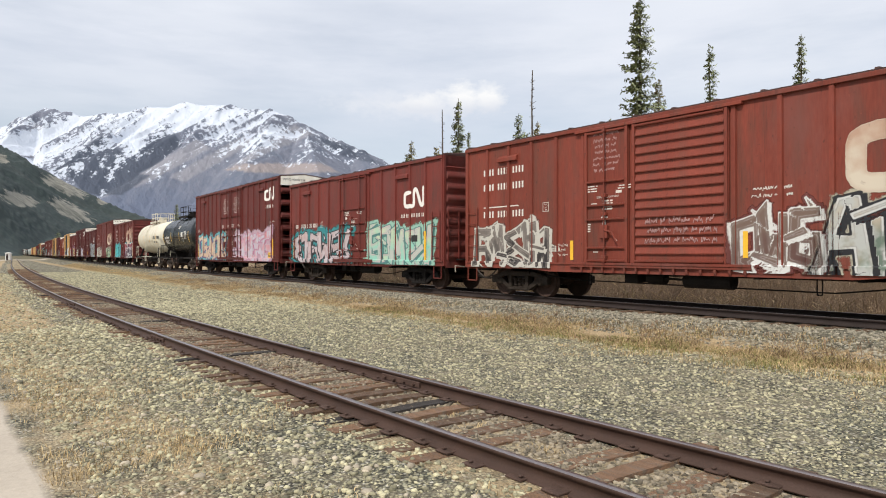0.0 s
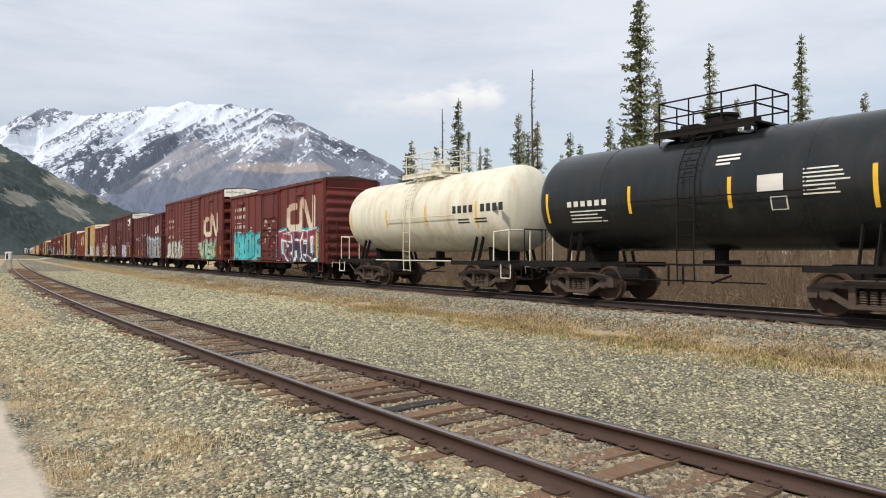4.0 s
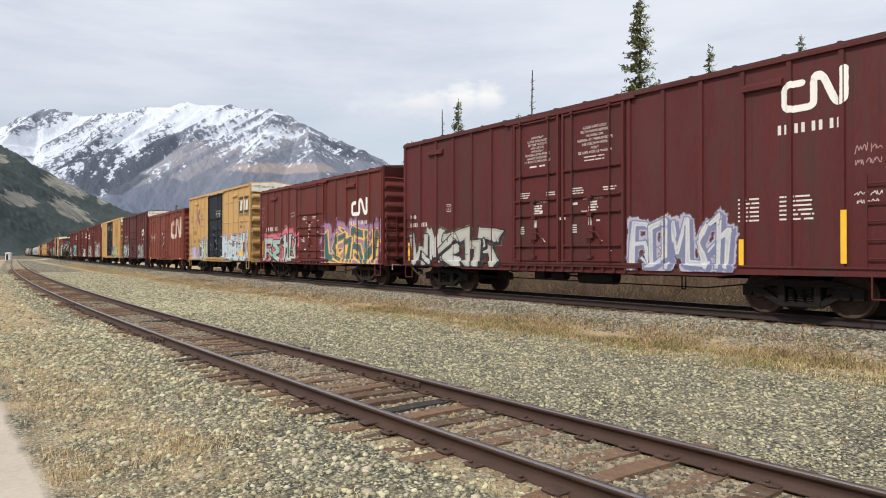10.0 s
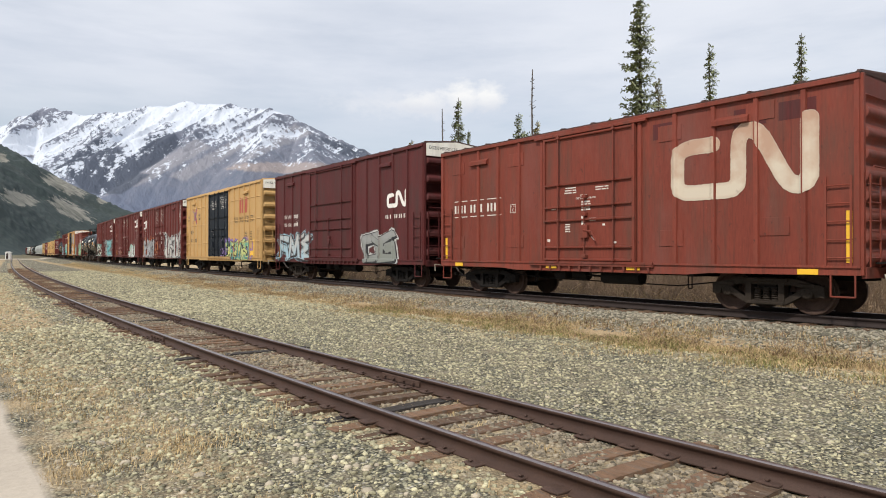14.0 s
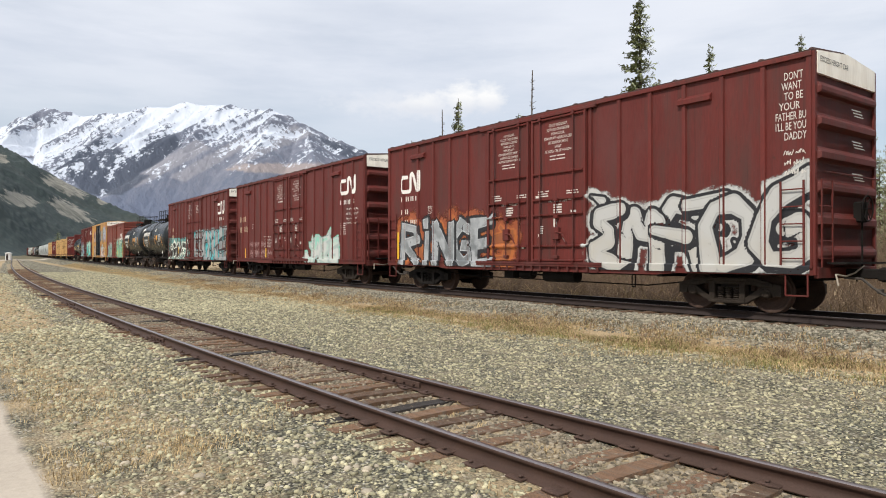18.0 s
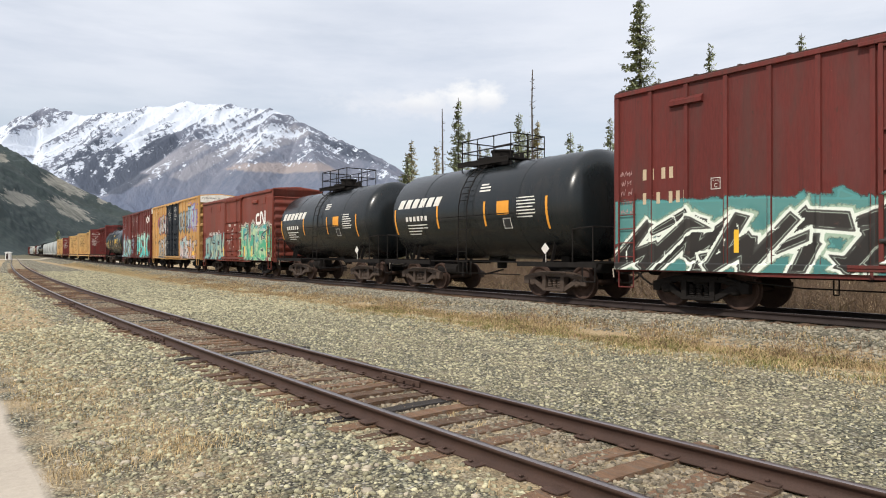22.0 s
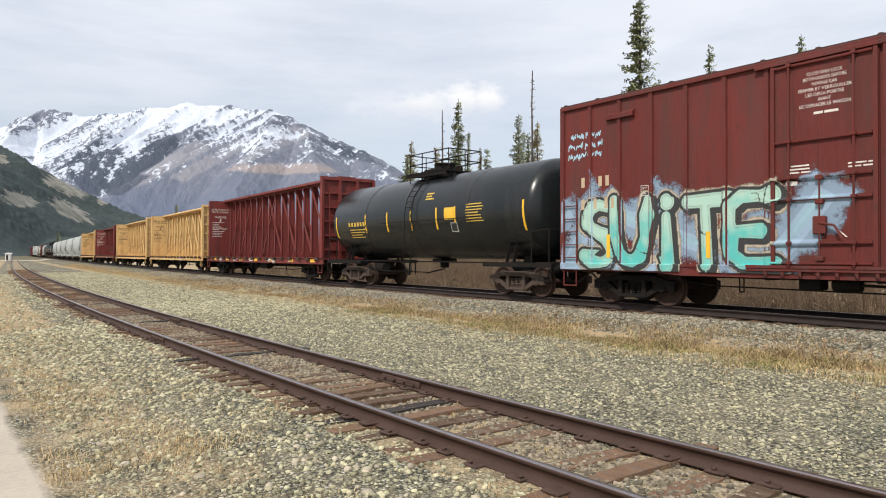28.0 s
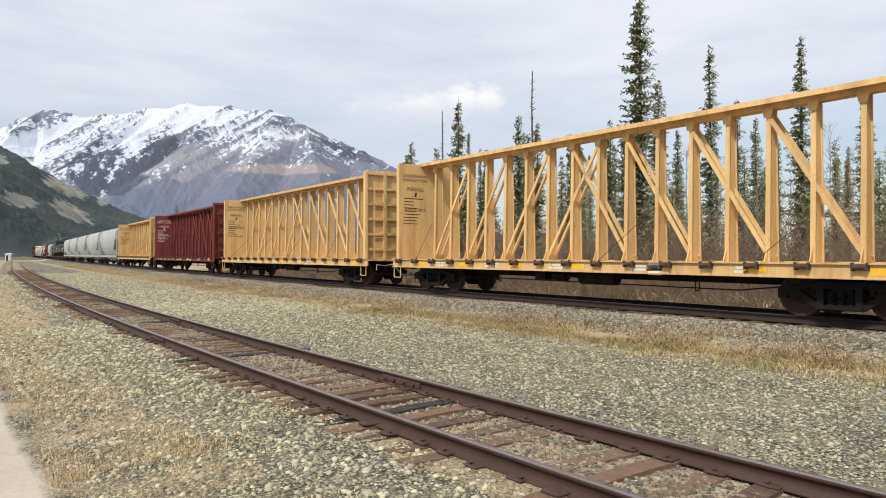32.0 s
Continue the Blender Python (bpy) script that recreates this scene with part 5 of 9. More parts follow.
def bar_heights(z0, z1, louvres=False):
    """Where the cross bars of a door lie: close together round the lock, far apart above it."""
    return [z0 + 0.05 + (z1 - z0 - 0.1) * u for u in ((0, 1.0) if louvres else (0, 0.10, 0.32, 0.43, 0.615, 1.0))]


def frame_door(door, w, z0, z1, coat, louvres):
    """Stiles and cross bars of a door."""
    stile = shared(("stile", round(z0, 2), round(z1, 2)), lambda: Shape().box(-0.10, -0.05, -0.04, 0.04, z0, z1, 0.006))
    bar = shared(("cross_bar", round(w, 2)), lambda: Shape().sweep([(-0.05, 0.030), (-0.115, 0.022), (-0.115, -0.012), (-0.105, -0.030), (-0.05, -0.030)], -w / 2 + 0.1, w / 2 - 0.1))
    for s in (-1, 1):
        part("stile", stile, coat, door, at=(0, s * (w / 2 - 0.05), 0))
    for z in bar_heights(z0, z1, louvres):
        part("cross_bar", bar, coat, door, at=(0, 0, z))


def lock_rod_shape(z0, z1):
    def build():
        g = Shape()
        g.tube((-0.150, 0, z0 - 0.06), (-0.150, 0, z1 + 0.10), 0.023, 7)
        for z in bar_heights(z0 - 0.04, z1 + 0.06):
            g.box(-0.185, -0.05, -0.045, 0.045, z - 0.035, z + 0.035, 0.01)
        return g
    return build


def door_lever_shape():
    """The gear box of the lock, its short rod and the hand lever."""
    g = Shape()
    g.tube((-0.135, 0, -0.75), (-0.135, 0, 0.95), 0.016, 6)
    for z in (-0.7, 0.42, 0.9):
        g.box(-0.16, -0.05, -0.07, 0.07, z - 0.045, z + 0.045, 0.01)
    g.box(-0.15, -0.06, -0.12, 0.12, -0.22, 0.14, 0.02)
    g.pipe([(-0.15, 0, 0.0), (-0.17, -0.28, -0.05), (-0.16, -0.42, -0.3)], 0.022, 6)
    return g


def slat_shape(w):
    def build():
        g = Shape()
        g.add([(-0.05, -w / 2, 0.07), (-0.05, w / 2, 0.07), (-0.10, w / 2, -0.06), (-0.10, -w / 2, -0.06), (-0.095, w / 2, -0.085), (-0.095, -w / 2, -0.085), (-0.05, w / 2, -0.075), (-0.05, -w / 2, -0.075)],
              [(0, 1, 2, 3), (3, 2, 4, 5), (5, 4, 6, 7), (0, 3, 5, 7), (1, 6, 4, 2)])
        return g
    return build


def rib_shape(z0, z1, depth=0.055):
    def build():
        g = Shape()
        o = [(-0.062, 0.0), (-0.046, depth), (0.046, depth), (0.062, 0.0)]
        g.add([(-q, p, z) for z in (z0, z1) for p, q in o], [(0, 1, 5, 4), (1, 2, 6, 5), (2, 3, 7, 6), (4, 5, 6, 7), (3, 2, 1, 0)])
        return g
    return build


def door_hood():
    g = Shape()
    g.add([(0, -0.42, 0.12), (0, 0.42, 0.12), (-0.1, 0.42, 0.04), (-0.1, -0.42, 0.04), (-0.1, 0.42, -0.06), (-0.1, -0.42, -0.06), (0, 0.42, -0.08), (0, -0.42, -0.08)],
          [(0, 1, 2, 3), (3, 2, 4, 5), (5, 4, 6, 7), (0, 3, 5, 7), (1, 6, 4, 2)])
    return g


def step_shape():
    g = Shape()
    g.pipe([(-0.05, 0.22, 0.45), (-0.05, 0.22, 0.02), (-0.05, -0.22, 0.02), (-0.05, -0.22, 0.45)], 0.018, 6)
    return g


def rib_places(length, doors, pitch=1.02):
    """Ribs between the ends and the doorway."""
    a, b = min(d[0] for d in doors), max(d[1] for d in doors)
    out = []
    for s, e in ((0.06, a - 0.08), (b + 0.08, length - 0.06)):
        k = max(1, round((e - s) / pitch))
        out += [s + (e - s) * i / k for i in range(k + 1)]
    return out


def boxcar(label, r, l, height, coat, doors, style=None, door_coat=None, louvres=(), ribs=True, battens=False, white_top=None, pitch=1.02, reflect=(), roof_coat=None, tall_end=None):
    style = style or ("posts" if height > 5 else "rolled")
    car, length = new_car("boxcar", label, "boxcar", r, l)
    h = length / 2
    DOORWAYS[car.name] = [(a, b, i in louvres, bar_heights(1.06, height - 0.2, i in louvres)) for i, (a, b) in enumerate(doors)]
    body = Shape().box(-1.42, 1.42, -h, h, 1.0, height - 0.01)
    part("body", body, coat, car)
    part("roof", roof_shape(length, height, style), roof_coat or ROOF, car, "weathered ridged roof")
    edge = Shape()
    for s in (-1, 1):
        edge.box(s * 1.47 - 0.03, s * 1.47 + 0.03, -h, h, height - 0.14, height - 0.035, 0.01)
    part("roof_edge", edge, coat, car)
    part("side_sill", sill_shape(length), coat, car)
    part("underframe", under_shape(length), GRIME, car, "black underframe beams")
    part("brake_gear", shared("brake_gear", brake_gear_shape), GRIME, car, "black air brake cylinders")
    part("brake_rod", rod_shape(length), GRIME, car)
    for s in (-1, 1):
        ob = part("car_end", shared(("car_end", round(height, 2), style), lambda: end_shape(height, style, 0), style == "rolled"), coat, car)
        ob.matrix_basis = pose(0, s * h, 0, 0, 0, 0 if s < 0 else 180)
        part("end_sill", shared("end_sill", sill_of_end), coat, car).matrix_basis = pose(0, s * h, 0, 0, 0, 0 if s < 0 else 180)
        for x in (-1.40, 1.40):
            part("corner_post", shared(("corner_post", round(height, 2)), post_of_end(height)), coat, car).matrix_basis = pose(x, s * h, 0, 0, 0, 0 if s < 0 else 180)
        if white_top or height > 5:
            cap = Shape().box(-1.36, 1.36, -0.062, -0.05 + 0.045, height - 0.47, height - 0.02)
            cap.add([(-1.36, -0.06, height - 0.02), (1.36, -0.06, height - 0.02), (0, -0.06, height + 0.12)], [(0, 1, 2)])
            c = part("height_panel", cap, OFF_WHITE, car, "dirty white warning panel under the roof")
            c.matrix_basis = pose(0, s * h, 0, 0, 0, 0 if s < 0 else 180)
    if height > 5:
        g = Shape()
        v, f = letter_mesh("EXCESS HEIGHT CAR")
        g.add([(-1.25 + p[0] * 0.10, -h - 0.066, height - 0.22 + p[1] * 0.12) for p in v], f)
        me = bpy.data.meshes.new("end_lettering")
        me.from_pydata(g.v, [], g.f)
        part("end_lettering", me, DARK_MARK, car, "small black lettering")
        rng = random.Random(int(r))
        g = Shape()
        for row, z in ((0, height - 1.05), (1, height - 1.72), (2, height - 2.4)):
            for k in range(3):
                x = 0.05 + 0.06 * k
                g.add([(x, -h - 0.116, z - 0.06 * k), (x + rng.uniform(0.35, 0.6), -h - 0.116, z - 0.06 * k), (x + 0.45, -h - 0.116, z - 0.06 * k + 0.022), (x, -h - 0.116, z - 0.06 * k + 0.022)], [(0, 1, 2, 3)])
        me = bpy.data.meshes.new("end_notes")
        me.from_pydata(g.v, [], g.f)
        part("end_notes", me, WHITE_MARK if coat not in (YELLOW, YELLOW_DULL) else GOLD_MARK, car, "rows of small stencilled notes")
    places = rib_places(length, doors, pitch) if ribs else []
    for d in places:
        for s in (-1, 1):
            ob = part("rib", shared(("rib", round(height, 2)), rib_shape(1.03, height - 0.13)), coat, car)
            ob.matrix_basis = pose(s * 1.42, h - d, 0, 0, 0, 0 if s < 0 else 180)
    if battens:
        BATTENS[car.name] = (1.95, 3.22, 4.46)
        a, b = min(d[0] for d in doors), max(d[1] for d in doors)
        for z in (1.95, 3.22, 4.46):
            for u0, u1 in ((0.1, a - 0.1), (b + 0.1, length - 0.1)):
                g = Shape().add([(-1.42, h - u0, z + 0.05), (-1.42, h - u1, z + 0.05), (-1.452, h - u1, z), (-1.452, h - u0, z), (-1.42, h - u1, z - 0.02), (-1.42, h - u0, z - 0.02)],
                                [(0, 1, 2, 3), (3, 2, 4, 5)])
                part("batten", g, coat, car)
    a, b = min(d[0] for d in doors), max(d[1] for d in doors)
    zt = height - 0.2
    track = Shape().box(-1.53, -1.42, h - b - 0.5, h - a + 0.5, 0.93, 1.03, 0.01).box(-1.55, -1.50, h - b - 0.5, h - a + 0.5, 1.0, 1.06)
    part("door_track", track, coat, car)
    k = int((b - a + 0.8) / 0.34)
    for i in range(k):
        part("track_bracket", shared("track_bracket", lambda: Shape().plate([(-0.03, 0.0), (0.03, 0.0), (0.03, -0.06), (-0.03, -0.12)], -1.52, -1.455)), coat, car, at=(0, h - b - 0.36 + i * (b - a + 0.8) / k, 0.935))
    hood = Shape().box(-1.54, -1.42, h - b - 0.3, h - a + 0.3, height - 0.20, height - 0.12, 0.01)
    part("door_rail", hood, coat, car)
    for i, (u0, u1) in enumerate(doors):
        w = u1 - u0 - 0.04
        mid = h - (u0 + u1) / 2
        lv = i in louvres
        dc = door_coat or coat
        door = part("door", door_shape(w, 1.06, zt, lv), dc, car, "louvred steel door" if lv else "", at=(-1.422, mid, 0))
        frame_door(door, w, 1.06, zt, dc, lv)
        if lv:
            k = int((zt - 1.3) / 0.225)
            for j in range(k):
                part("slat", shared(("slat", round(w, 2)), slat_shape(w - 0.2)), dc, door, at=(0, 0, 1.36 + j * 0.225))
        else:
            for q in ((-0.30, 0.30) if w > 1.7 else (0.0,)):
                part("lock_rod", shared(("lock_rod", round(height, 2)), lock_rod_shape(1.1, zt - 0.06)), dc, door, at=(0, q * w, 0))
            part("lever", shared("door_lever", door_lever_shape), dc, door, at=(0, 0.02, 1.9))
    for d in (2.0, length - 4.2 + 1.6):
        if ribs or d > 5:
            part("vent_hood", shared("vent_hood", door_hood), coat, car, at=(-1.422, h - d, height - 0.55))
    for d, n, hh in ((length - 0.16, 4, 1.75), (0.62, 4, 1.75)):
        part("ladder", shared("ladder_side", ladder_shape(1.75, 5)), coat, car, at=(-1.43, h - d + 0.46 if d > 5 else h - d + 0.5, 1.02))
    ob = part("end_ladder", shared("ladder_end", ladder_shape(1.75, 5)), coat, car)
    ob.matrix_basis = pose(-1.30, -h - 0.06, 1.02, 0, 0, 90)
    part("grab_rail", Shape().pipe([(-1.28, -h - 0.16, 2.92), (-0.5, -h - 0.16, 2.92), (1.28, -h - 0.16, 2.92)], 0.016, 6), coat, car)
    part("end_walkway", Shape().box(-0.95, 0.95, -h - 0.42, -h - 0.06, 1.08, 1.12), GRIME, car, "steel grating across the car end")
    part("brake_housing", shared("brake_housing", brake_box), GRIME, car, at=(0.42, -h - 0.16, 2.2))
    part("brake_wheel", shared("brake_wheel", wheel_of_brake), GRIME, car, "black hand brake wheel", at=(0.42, -h - 0.18, 2.25))
    for d in (0.32, length - 0.32):
        part("step", shared("stirrup_step", step_shape), coat, car, at=(-1.40, h - d, 0.42))
    for d, z0, z1 in reflect:
        on_rib = min([abs(d - q) for q in places] or [9]) < 0.1
        x = 1.48 if on_rib else 1.428
        part("reflector", Shape().box(-x - 0.004, -x + 0.002, h - d - 0.055, h - d + 0.055, z0, z1), REFLECT, car, "yellow reflective strip")
    if coat not in (YELLOW, YELLOW_DULL):
        plate_box(car, h, *((2.6, 2.72) if height > 5 else (3.45, 2.50)))
    add_couplers(car, h)
    for s in (-1, 1):
        add_truck(car, s * (h - 2.05), GRIME if random.Random(int(r) + s).random() < 0.6 else TRUCK_IRON)
    return car, h, places


def scrawl(car, h, d0, d1, z0, z1, rows, seed, mat=None, width=0.013, x=-1.43):
    """Lines of loose handwriting in chalk or thin spray, past reading."""
    rng = random.Random(seed)
    s = Sign(h, x)
    step = (z1 - z0) / rows
    for i in range(rows):
        z = z1 - (i + 0.5) * step
        d = d0 + rng.uniform(0, 0.12) * (d1 - d0)
        while d < d1 - 0.08:
            e = rng.uniform(0.10, 0.24)
            n = rng.randint(7, 10)
            s.ribbon([(min(d1, d + e * k / n + rng.uniform(-0.02, 0.03)), z + (0.45 if k % 2 else -0.45) * rng.uniform(0.2, 1.0) * step) for k in range(n + 1)], width)
            d += e + rng.uniform(0.02, 0.09)
    s.done("scrawl", mat or WHITE_MARK, car, "loose chalk handwriting")


def plate_box(car, h, d, z):
    """The small framed clearance mark behind the car's number."""
    s = Sign(h)
    for a, b, c, e in ((0, 0.23, 0, 0.014), (0, 0.23, 0.246, 0.26), (0, 0.014, 0.014, 0.246), (0.216, 0.23, 0.014, 0.246)):
        s.bar(d + a, d + b, z + c, z + e)
    s.text("PLATE", d + 0.045, z + 0.175, 0.04, 0.14).text("C", d + 0.075, z + 0.04, 0.10, 0.08)
    s.done("plate_mark", WHITE_MARK, car, "small framed white clearance mark")


def data_block(car, h, d, z, rng, mat, w=0.5):
    """The small load and weight stencils low on a side."""
    s = Sign(h)
    s.scribble(d, d + w, z, z + 0.55, 6, rng, 0.62, (2, 4))
    s.done("data_stencil", mat, car, "small stencilled load data")


def marks(car, h, mat, rows, label="white stencilled marks", x=-1.426):
    """Rows of writing that stay plain bars: (d0, d1, z0, z1, words)."""
    s = Sign(h, x)
    for d0, d1, z0, z1, n in rows:
        z0, z1 = z0 + 0.07 * (z1 - z0), z1 - 0.07 * (z1 - z0)
        w = (d1 - d0) / n
        for i in range(n):
            k = max(2, round(0.8 * w / (0.72 * (z1 - z0)))) if z1 - z0 > 0.06 else 1
            for j in range(k):
                s.bar(d0 + w * i + 0.8 * w * j / k, d0 + w * i + 0.8 * w * (j + (0.50 if k > 1 else 1)) / k, z0, z1)
    return s.done("stencil", mat, car, label)


def door_notice(car, h, d0, d1, z0, z1, lines, rng, mat=WHITE_MARK):
    """A notice in centred capitals, with smaller print under it."""
    s = Sign(h, -1.4765)
    z0 = max(z0, 3.74 if z1 > 4.6 else z0)
    n = len(lines) + 2 if lines else 8
    step = (z1 - z0) / n
    for i, words in enumerate(lines):
        w = (d1 - d0) * min(1.0, len(words) / max(18, max(len(q) for q in lines)))
        s.text(words, (d0 + d1 - w) / 2, z1 - (i + 1) * step, step * 0.68, w)
    rest = z1 - len(lines) * step - z0
    s.scribble(d0 + 0.2 * (d1 - d0), d1 - 0.2 * (d1 - d0), z0, z0 + rest * 0.8, max(1, int(rest / 0.11)), rng, 0.70, (3, 5))
    s.done("door_notice", mat, car, "white notice on closing the doors")


def small_notes(car, h, d0, d1, rng, mat=WHITE_MARK):
    """Worn labels and routing stickers on the doors."""
    s = Sign(h, -1.4765)
    for _ in range(6):
        d, z = rng.uniform(d0 + 0.1, d1 - 0.4), rng.uniform(1.3, 2.9)
        w, t = rng.uniform(0.08, 0.24), rng.uniform(0.02, 0.10)
        s.bar(d, d + w, z, z + t)
    mid = (d0 + d1) / 2
    for c in ((d0 + mid) / 2, (mid + d1) / 2) if d1 - d0 > 3.3 else (mid,):
        s.scribble(c - 0.75, c - 0.30, 2.90, 3.10, 3, rng, 0.55, (2, 4))
        s.scribble(c + 0.35, c + 0.80, 2.93, 3.06, 2, rng, 0.55, (2, 4))
        s.scribble(c - 0.14, c + 0.20, 2.42, 2.70, 4, rng, 0.40, (2, 2))
        s.bar(c - 0.14, c - 0.03, 2.05, 2.32)
        s.scribble(c - 0.72, c - 0.52, 1.85, 2.10, 4, rng, 0.5, (1, 2))
        s.quad([(c + 0.18, 1.75), (c + 0.22, 1.73), (c + 0.34, 1.62), (c + 0.30, 1.62)])
        s.text("OPEN THIS DOOR FIRST", c - 0.34, 2.74, 0.055, 0.72)
    s.done("door_label", mat, car, "worn white labels")


LOW, TALL = 4.72, 5.36


# ---- the cars of the train, from the first to the last
def spray(name, *a, **k):
    return spray_material(name, *a, **k)


INK = (0.012, 0.012, 0.015)
SNOW = (0.60, 0.60, 0.58)
MINT = (0.32, 0.70, 0.56)
TEAL = (0.03, 0.38, 0.42)
AQUA = (0.20, 0.62, 0.62)
PINK = (0.68, 0.32, 0.36)
PEACH = (0.70, 0.50, 0.36)
SILVER = (0.42, 0.44, 0.46)
SKY = (0.38, 0.58, 0.68)
PLUM = (0.20, 0.10, 0.30)
LILAC = (0.42, 0.36, 0.62)
ORANGE = (0.65, 0.20, 0.05)
LIME = (0.45, 0.58, 0.22)
LEAF = (0.06, 0.30, 0.12)
CRIMSON = (0.30, 0.02, 0.05)
BEIGE = (0.55, 0.47, 0.36)
BUFF = (0.62, 0.52, 0.28)


def train():
    rng = random.Random(11)
    # oxide car with one plain and one louvred door
    car, h, ribs = boxcar("rust red boxcar with a louvred door and faded white marks", -3.5, 12.65, LOW, OXIDE_BRIGHT, [(5.05, 6.5), (6.58, 9.17)], louvres=(1,),
                          reflect=((4.55, 1.12, 1.65), (9.5, 1.2, 1.78)))
    marks(car, h, WHITE_MARK, [(0.85, 2.85, 3.72, 3.95, 3), (0.85, 2.85, 3.25, 3.48, 3), (0.85, 2.85, 2.72, 2.76, 1), (0.85, 2.85, 2.40, 2.63, 3)])
    emblem(car, h, 11.5, 15.0, 2.25, 4.45, ribs, "large cream looping band emblem stained by rust", True)
    scrawl(car, h, 9.6, 10.5, 2.45, 2.75, 2, 207, None, 0.016)
    scrawl(car, h, 4.0, 4.4, 1.2, 1.6, 3, 208, None, 0.010)
    scrawl(car, h, 6.9, 8.9, 1.5, 2.2, 3, 209, DUST_CHALK, 0.016, -1.535)
    scrawl(car, h, 5.3, 6.2, 3.4, 4.5, 7, 210, DUST_CHALK, 0.016, -1.4765)
    graffiti(car, h, 0.5, 3.7, 0.9, 2.15, "17352", spray("bone_spray", (0.03, 0.025, 0.025), (0.20, 0.17, 0.15), (0.48, 0.46, 0.41), (0.24, 0.14, 0.12), None, 0.05, 0.036), ribs, 3, 0.15, label="black scribbled letters with white edges", extra=14)
    graffiti(car, h, 9.25, 11.0, 1.0, 2.25, "426", spray("brown_spray", (0.13, 0.06, 0.05), (0.20, 0.13, 0.10), SNOW, OXIDE_TONE, None, 0.06, 0.022), ribs, 5, 0.15, extra=12)
    graffiti(car, h, 11.0, 14.8, 0.85, 2.4, "A461", spray("grey_green_spray", (0.16, 0.22, 0.17), BEIGE, INK, (0.5, 0.46, 0.36), SNOW), ribs, 7, 0.2)
    small_notes(car, h, 5.1, 6.5, rng)
    # short car with mint letters
    car, h, ribs = boxcar("rust red boxcar with mint and pink graffiti", 14.0, 27.8, LOW, OXIDE_MID, [(5.42, 7.85)], reflect=((0.45, 1.0, 1.95), (12.05, 1.0, 2.1), (6.9, 1.2, 1.75)))
    emblem(car, h, 10.56, 11.95, 2.87, 3.93, ribs, "white looping band emblem")
    marks(car, h, WHITE_MARK, [(10.4, 12.1, 2.62, 2.78, 5), (0.68, 3.3, 2.5, 2.72, 4)])
    graffiti(car, h, 0.35, 6.3, 0.9, 2.3, "351268", spray("blush_spray", (0.52, 0.36, 0.36), (0.62, 0.47, 0.45), INK, (0.03, 0.26, 0.28), (0.60, 0.55, 0.58), 0.20), ribs, 9, 0.2, "pink and black letters in a teal cloud")
    graffiti(car, h, 7.9, 12.3, 0.9, 2.42, "64732", spray("mint_spray", MINT, (0.62, 0.72, 0.50), (0.06, 0.17, 0.16), (0.34, 0.58, 0.47), (0.60, 0.50, 0.48), 0.13, 0.035), ribs, 11, 0.22, "mint letters with a pink edge")
    Sign(h).bar(11.04, 11.49, 1.73, 1.97).done("placard", DARK_MARK, car, "small black data placard")
    small_notes(car, h, 5.5, 7.8, rng)
    # tall car, peach and pink letters
    car, h, ribs = boxcar("tall dark red boxcar with peach and pink graffiti", 29.4, 46.1, TALL, OXIDE, [(5.86, 7.9), (7.95, 10.0)], reflect=((0.55, 1.1, 2.0), (15.0, 1.2, 2.1), (6.9, 1.2, 1.8)))
    door_notice(car, h, 6.4, 7.5, 3.72, 4.75, CLOSE_THIS, rng)
    door_notice(car, h, 8.4, 9.6, 3.72, 4.78, CLOSE_BOTH, rng)
    emblem(car, h, 13.85, 15.15, 4.06, 5.06, ribs, "white looping band emblem")
    marks(car, h, WHITE_MARK, [(13.8, 15.15, 3.74, 3.95, 4), (0.6, 1.3, 2.78, 2.98, 1), (0.6, 2.3, 2.25, 2.48, 2)])
    graffiti(car, h, 0.9, 7.0, 0.95, 2.5, "4627418", spray("peach_spray", PEACH, (0.72, 0.58, 0.40), (0.10, 0.05, 0.14), (0.12, 0.45, 0.50), None, 0.16, 0.03), ribs, 13, 0.2, "peach letters in an aqua cloud")
    graffiti(car, h, 8.9, 14.6, 0.85, 2.5, "46316", spray("rose_spray", (0.72, 0.42, 0.47), PINK, (0.38, 0.17, 0.25), (0.55, 0.38, 0.46), (0.52, 0.56, 0.64), 0.20, 0.03), ribs, 15, 0.26, "pink letters in a pale blue cloud", bubble=True)
    scrawl(car, h, 14.45, 15.2, 2.45, 3.1, 3, 17)
    Sign(h, -1.432).bar(14.3, 14.95, 1.06, 1.36).done("placard", REFLECT, car, "yellow data placard")
    Sign(h, -1.436).scribble(14.36, 14.89, 1.10, 1.33, 3, rng, 0.5, (3, 5)).done("placard_print", DARK_MARK, car, "")
    small_notes(car, h, 6.0, 9.9, rng)
    # two tank cars
    tank("dark grey-green tank car with yellow safety stripes", 46.7, 58.9, BLACK, "", TALL_TANK)
    tank("cream tank car streaked with rust", 58.9, 71.1, CREAM, "", TALL_TANK)
    # low car with turquoise and black letters
    car, h, ribs = boxcar("rust red boxcar with turquoise and maroon graffiti", 72.45, 86.4, LOW, OXIDE, [(5.37, 7.87)], reflect=((12.45, 1.1, 2.3), (0.6, 1.0, 1.9)))
    emblem(car, h, 8.99, 12.32, 2.16, 4.48, ribs, "large cream looping band emblem", True)
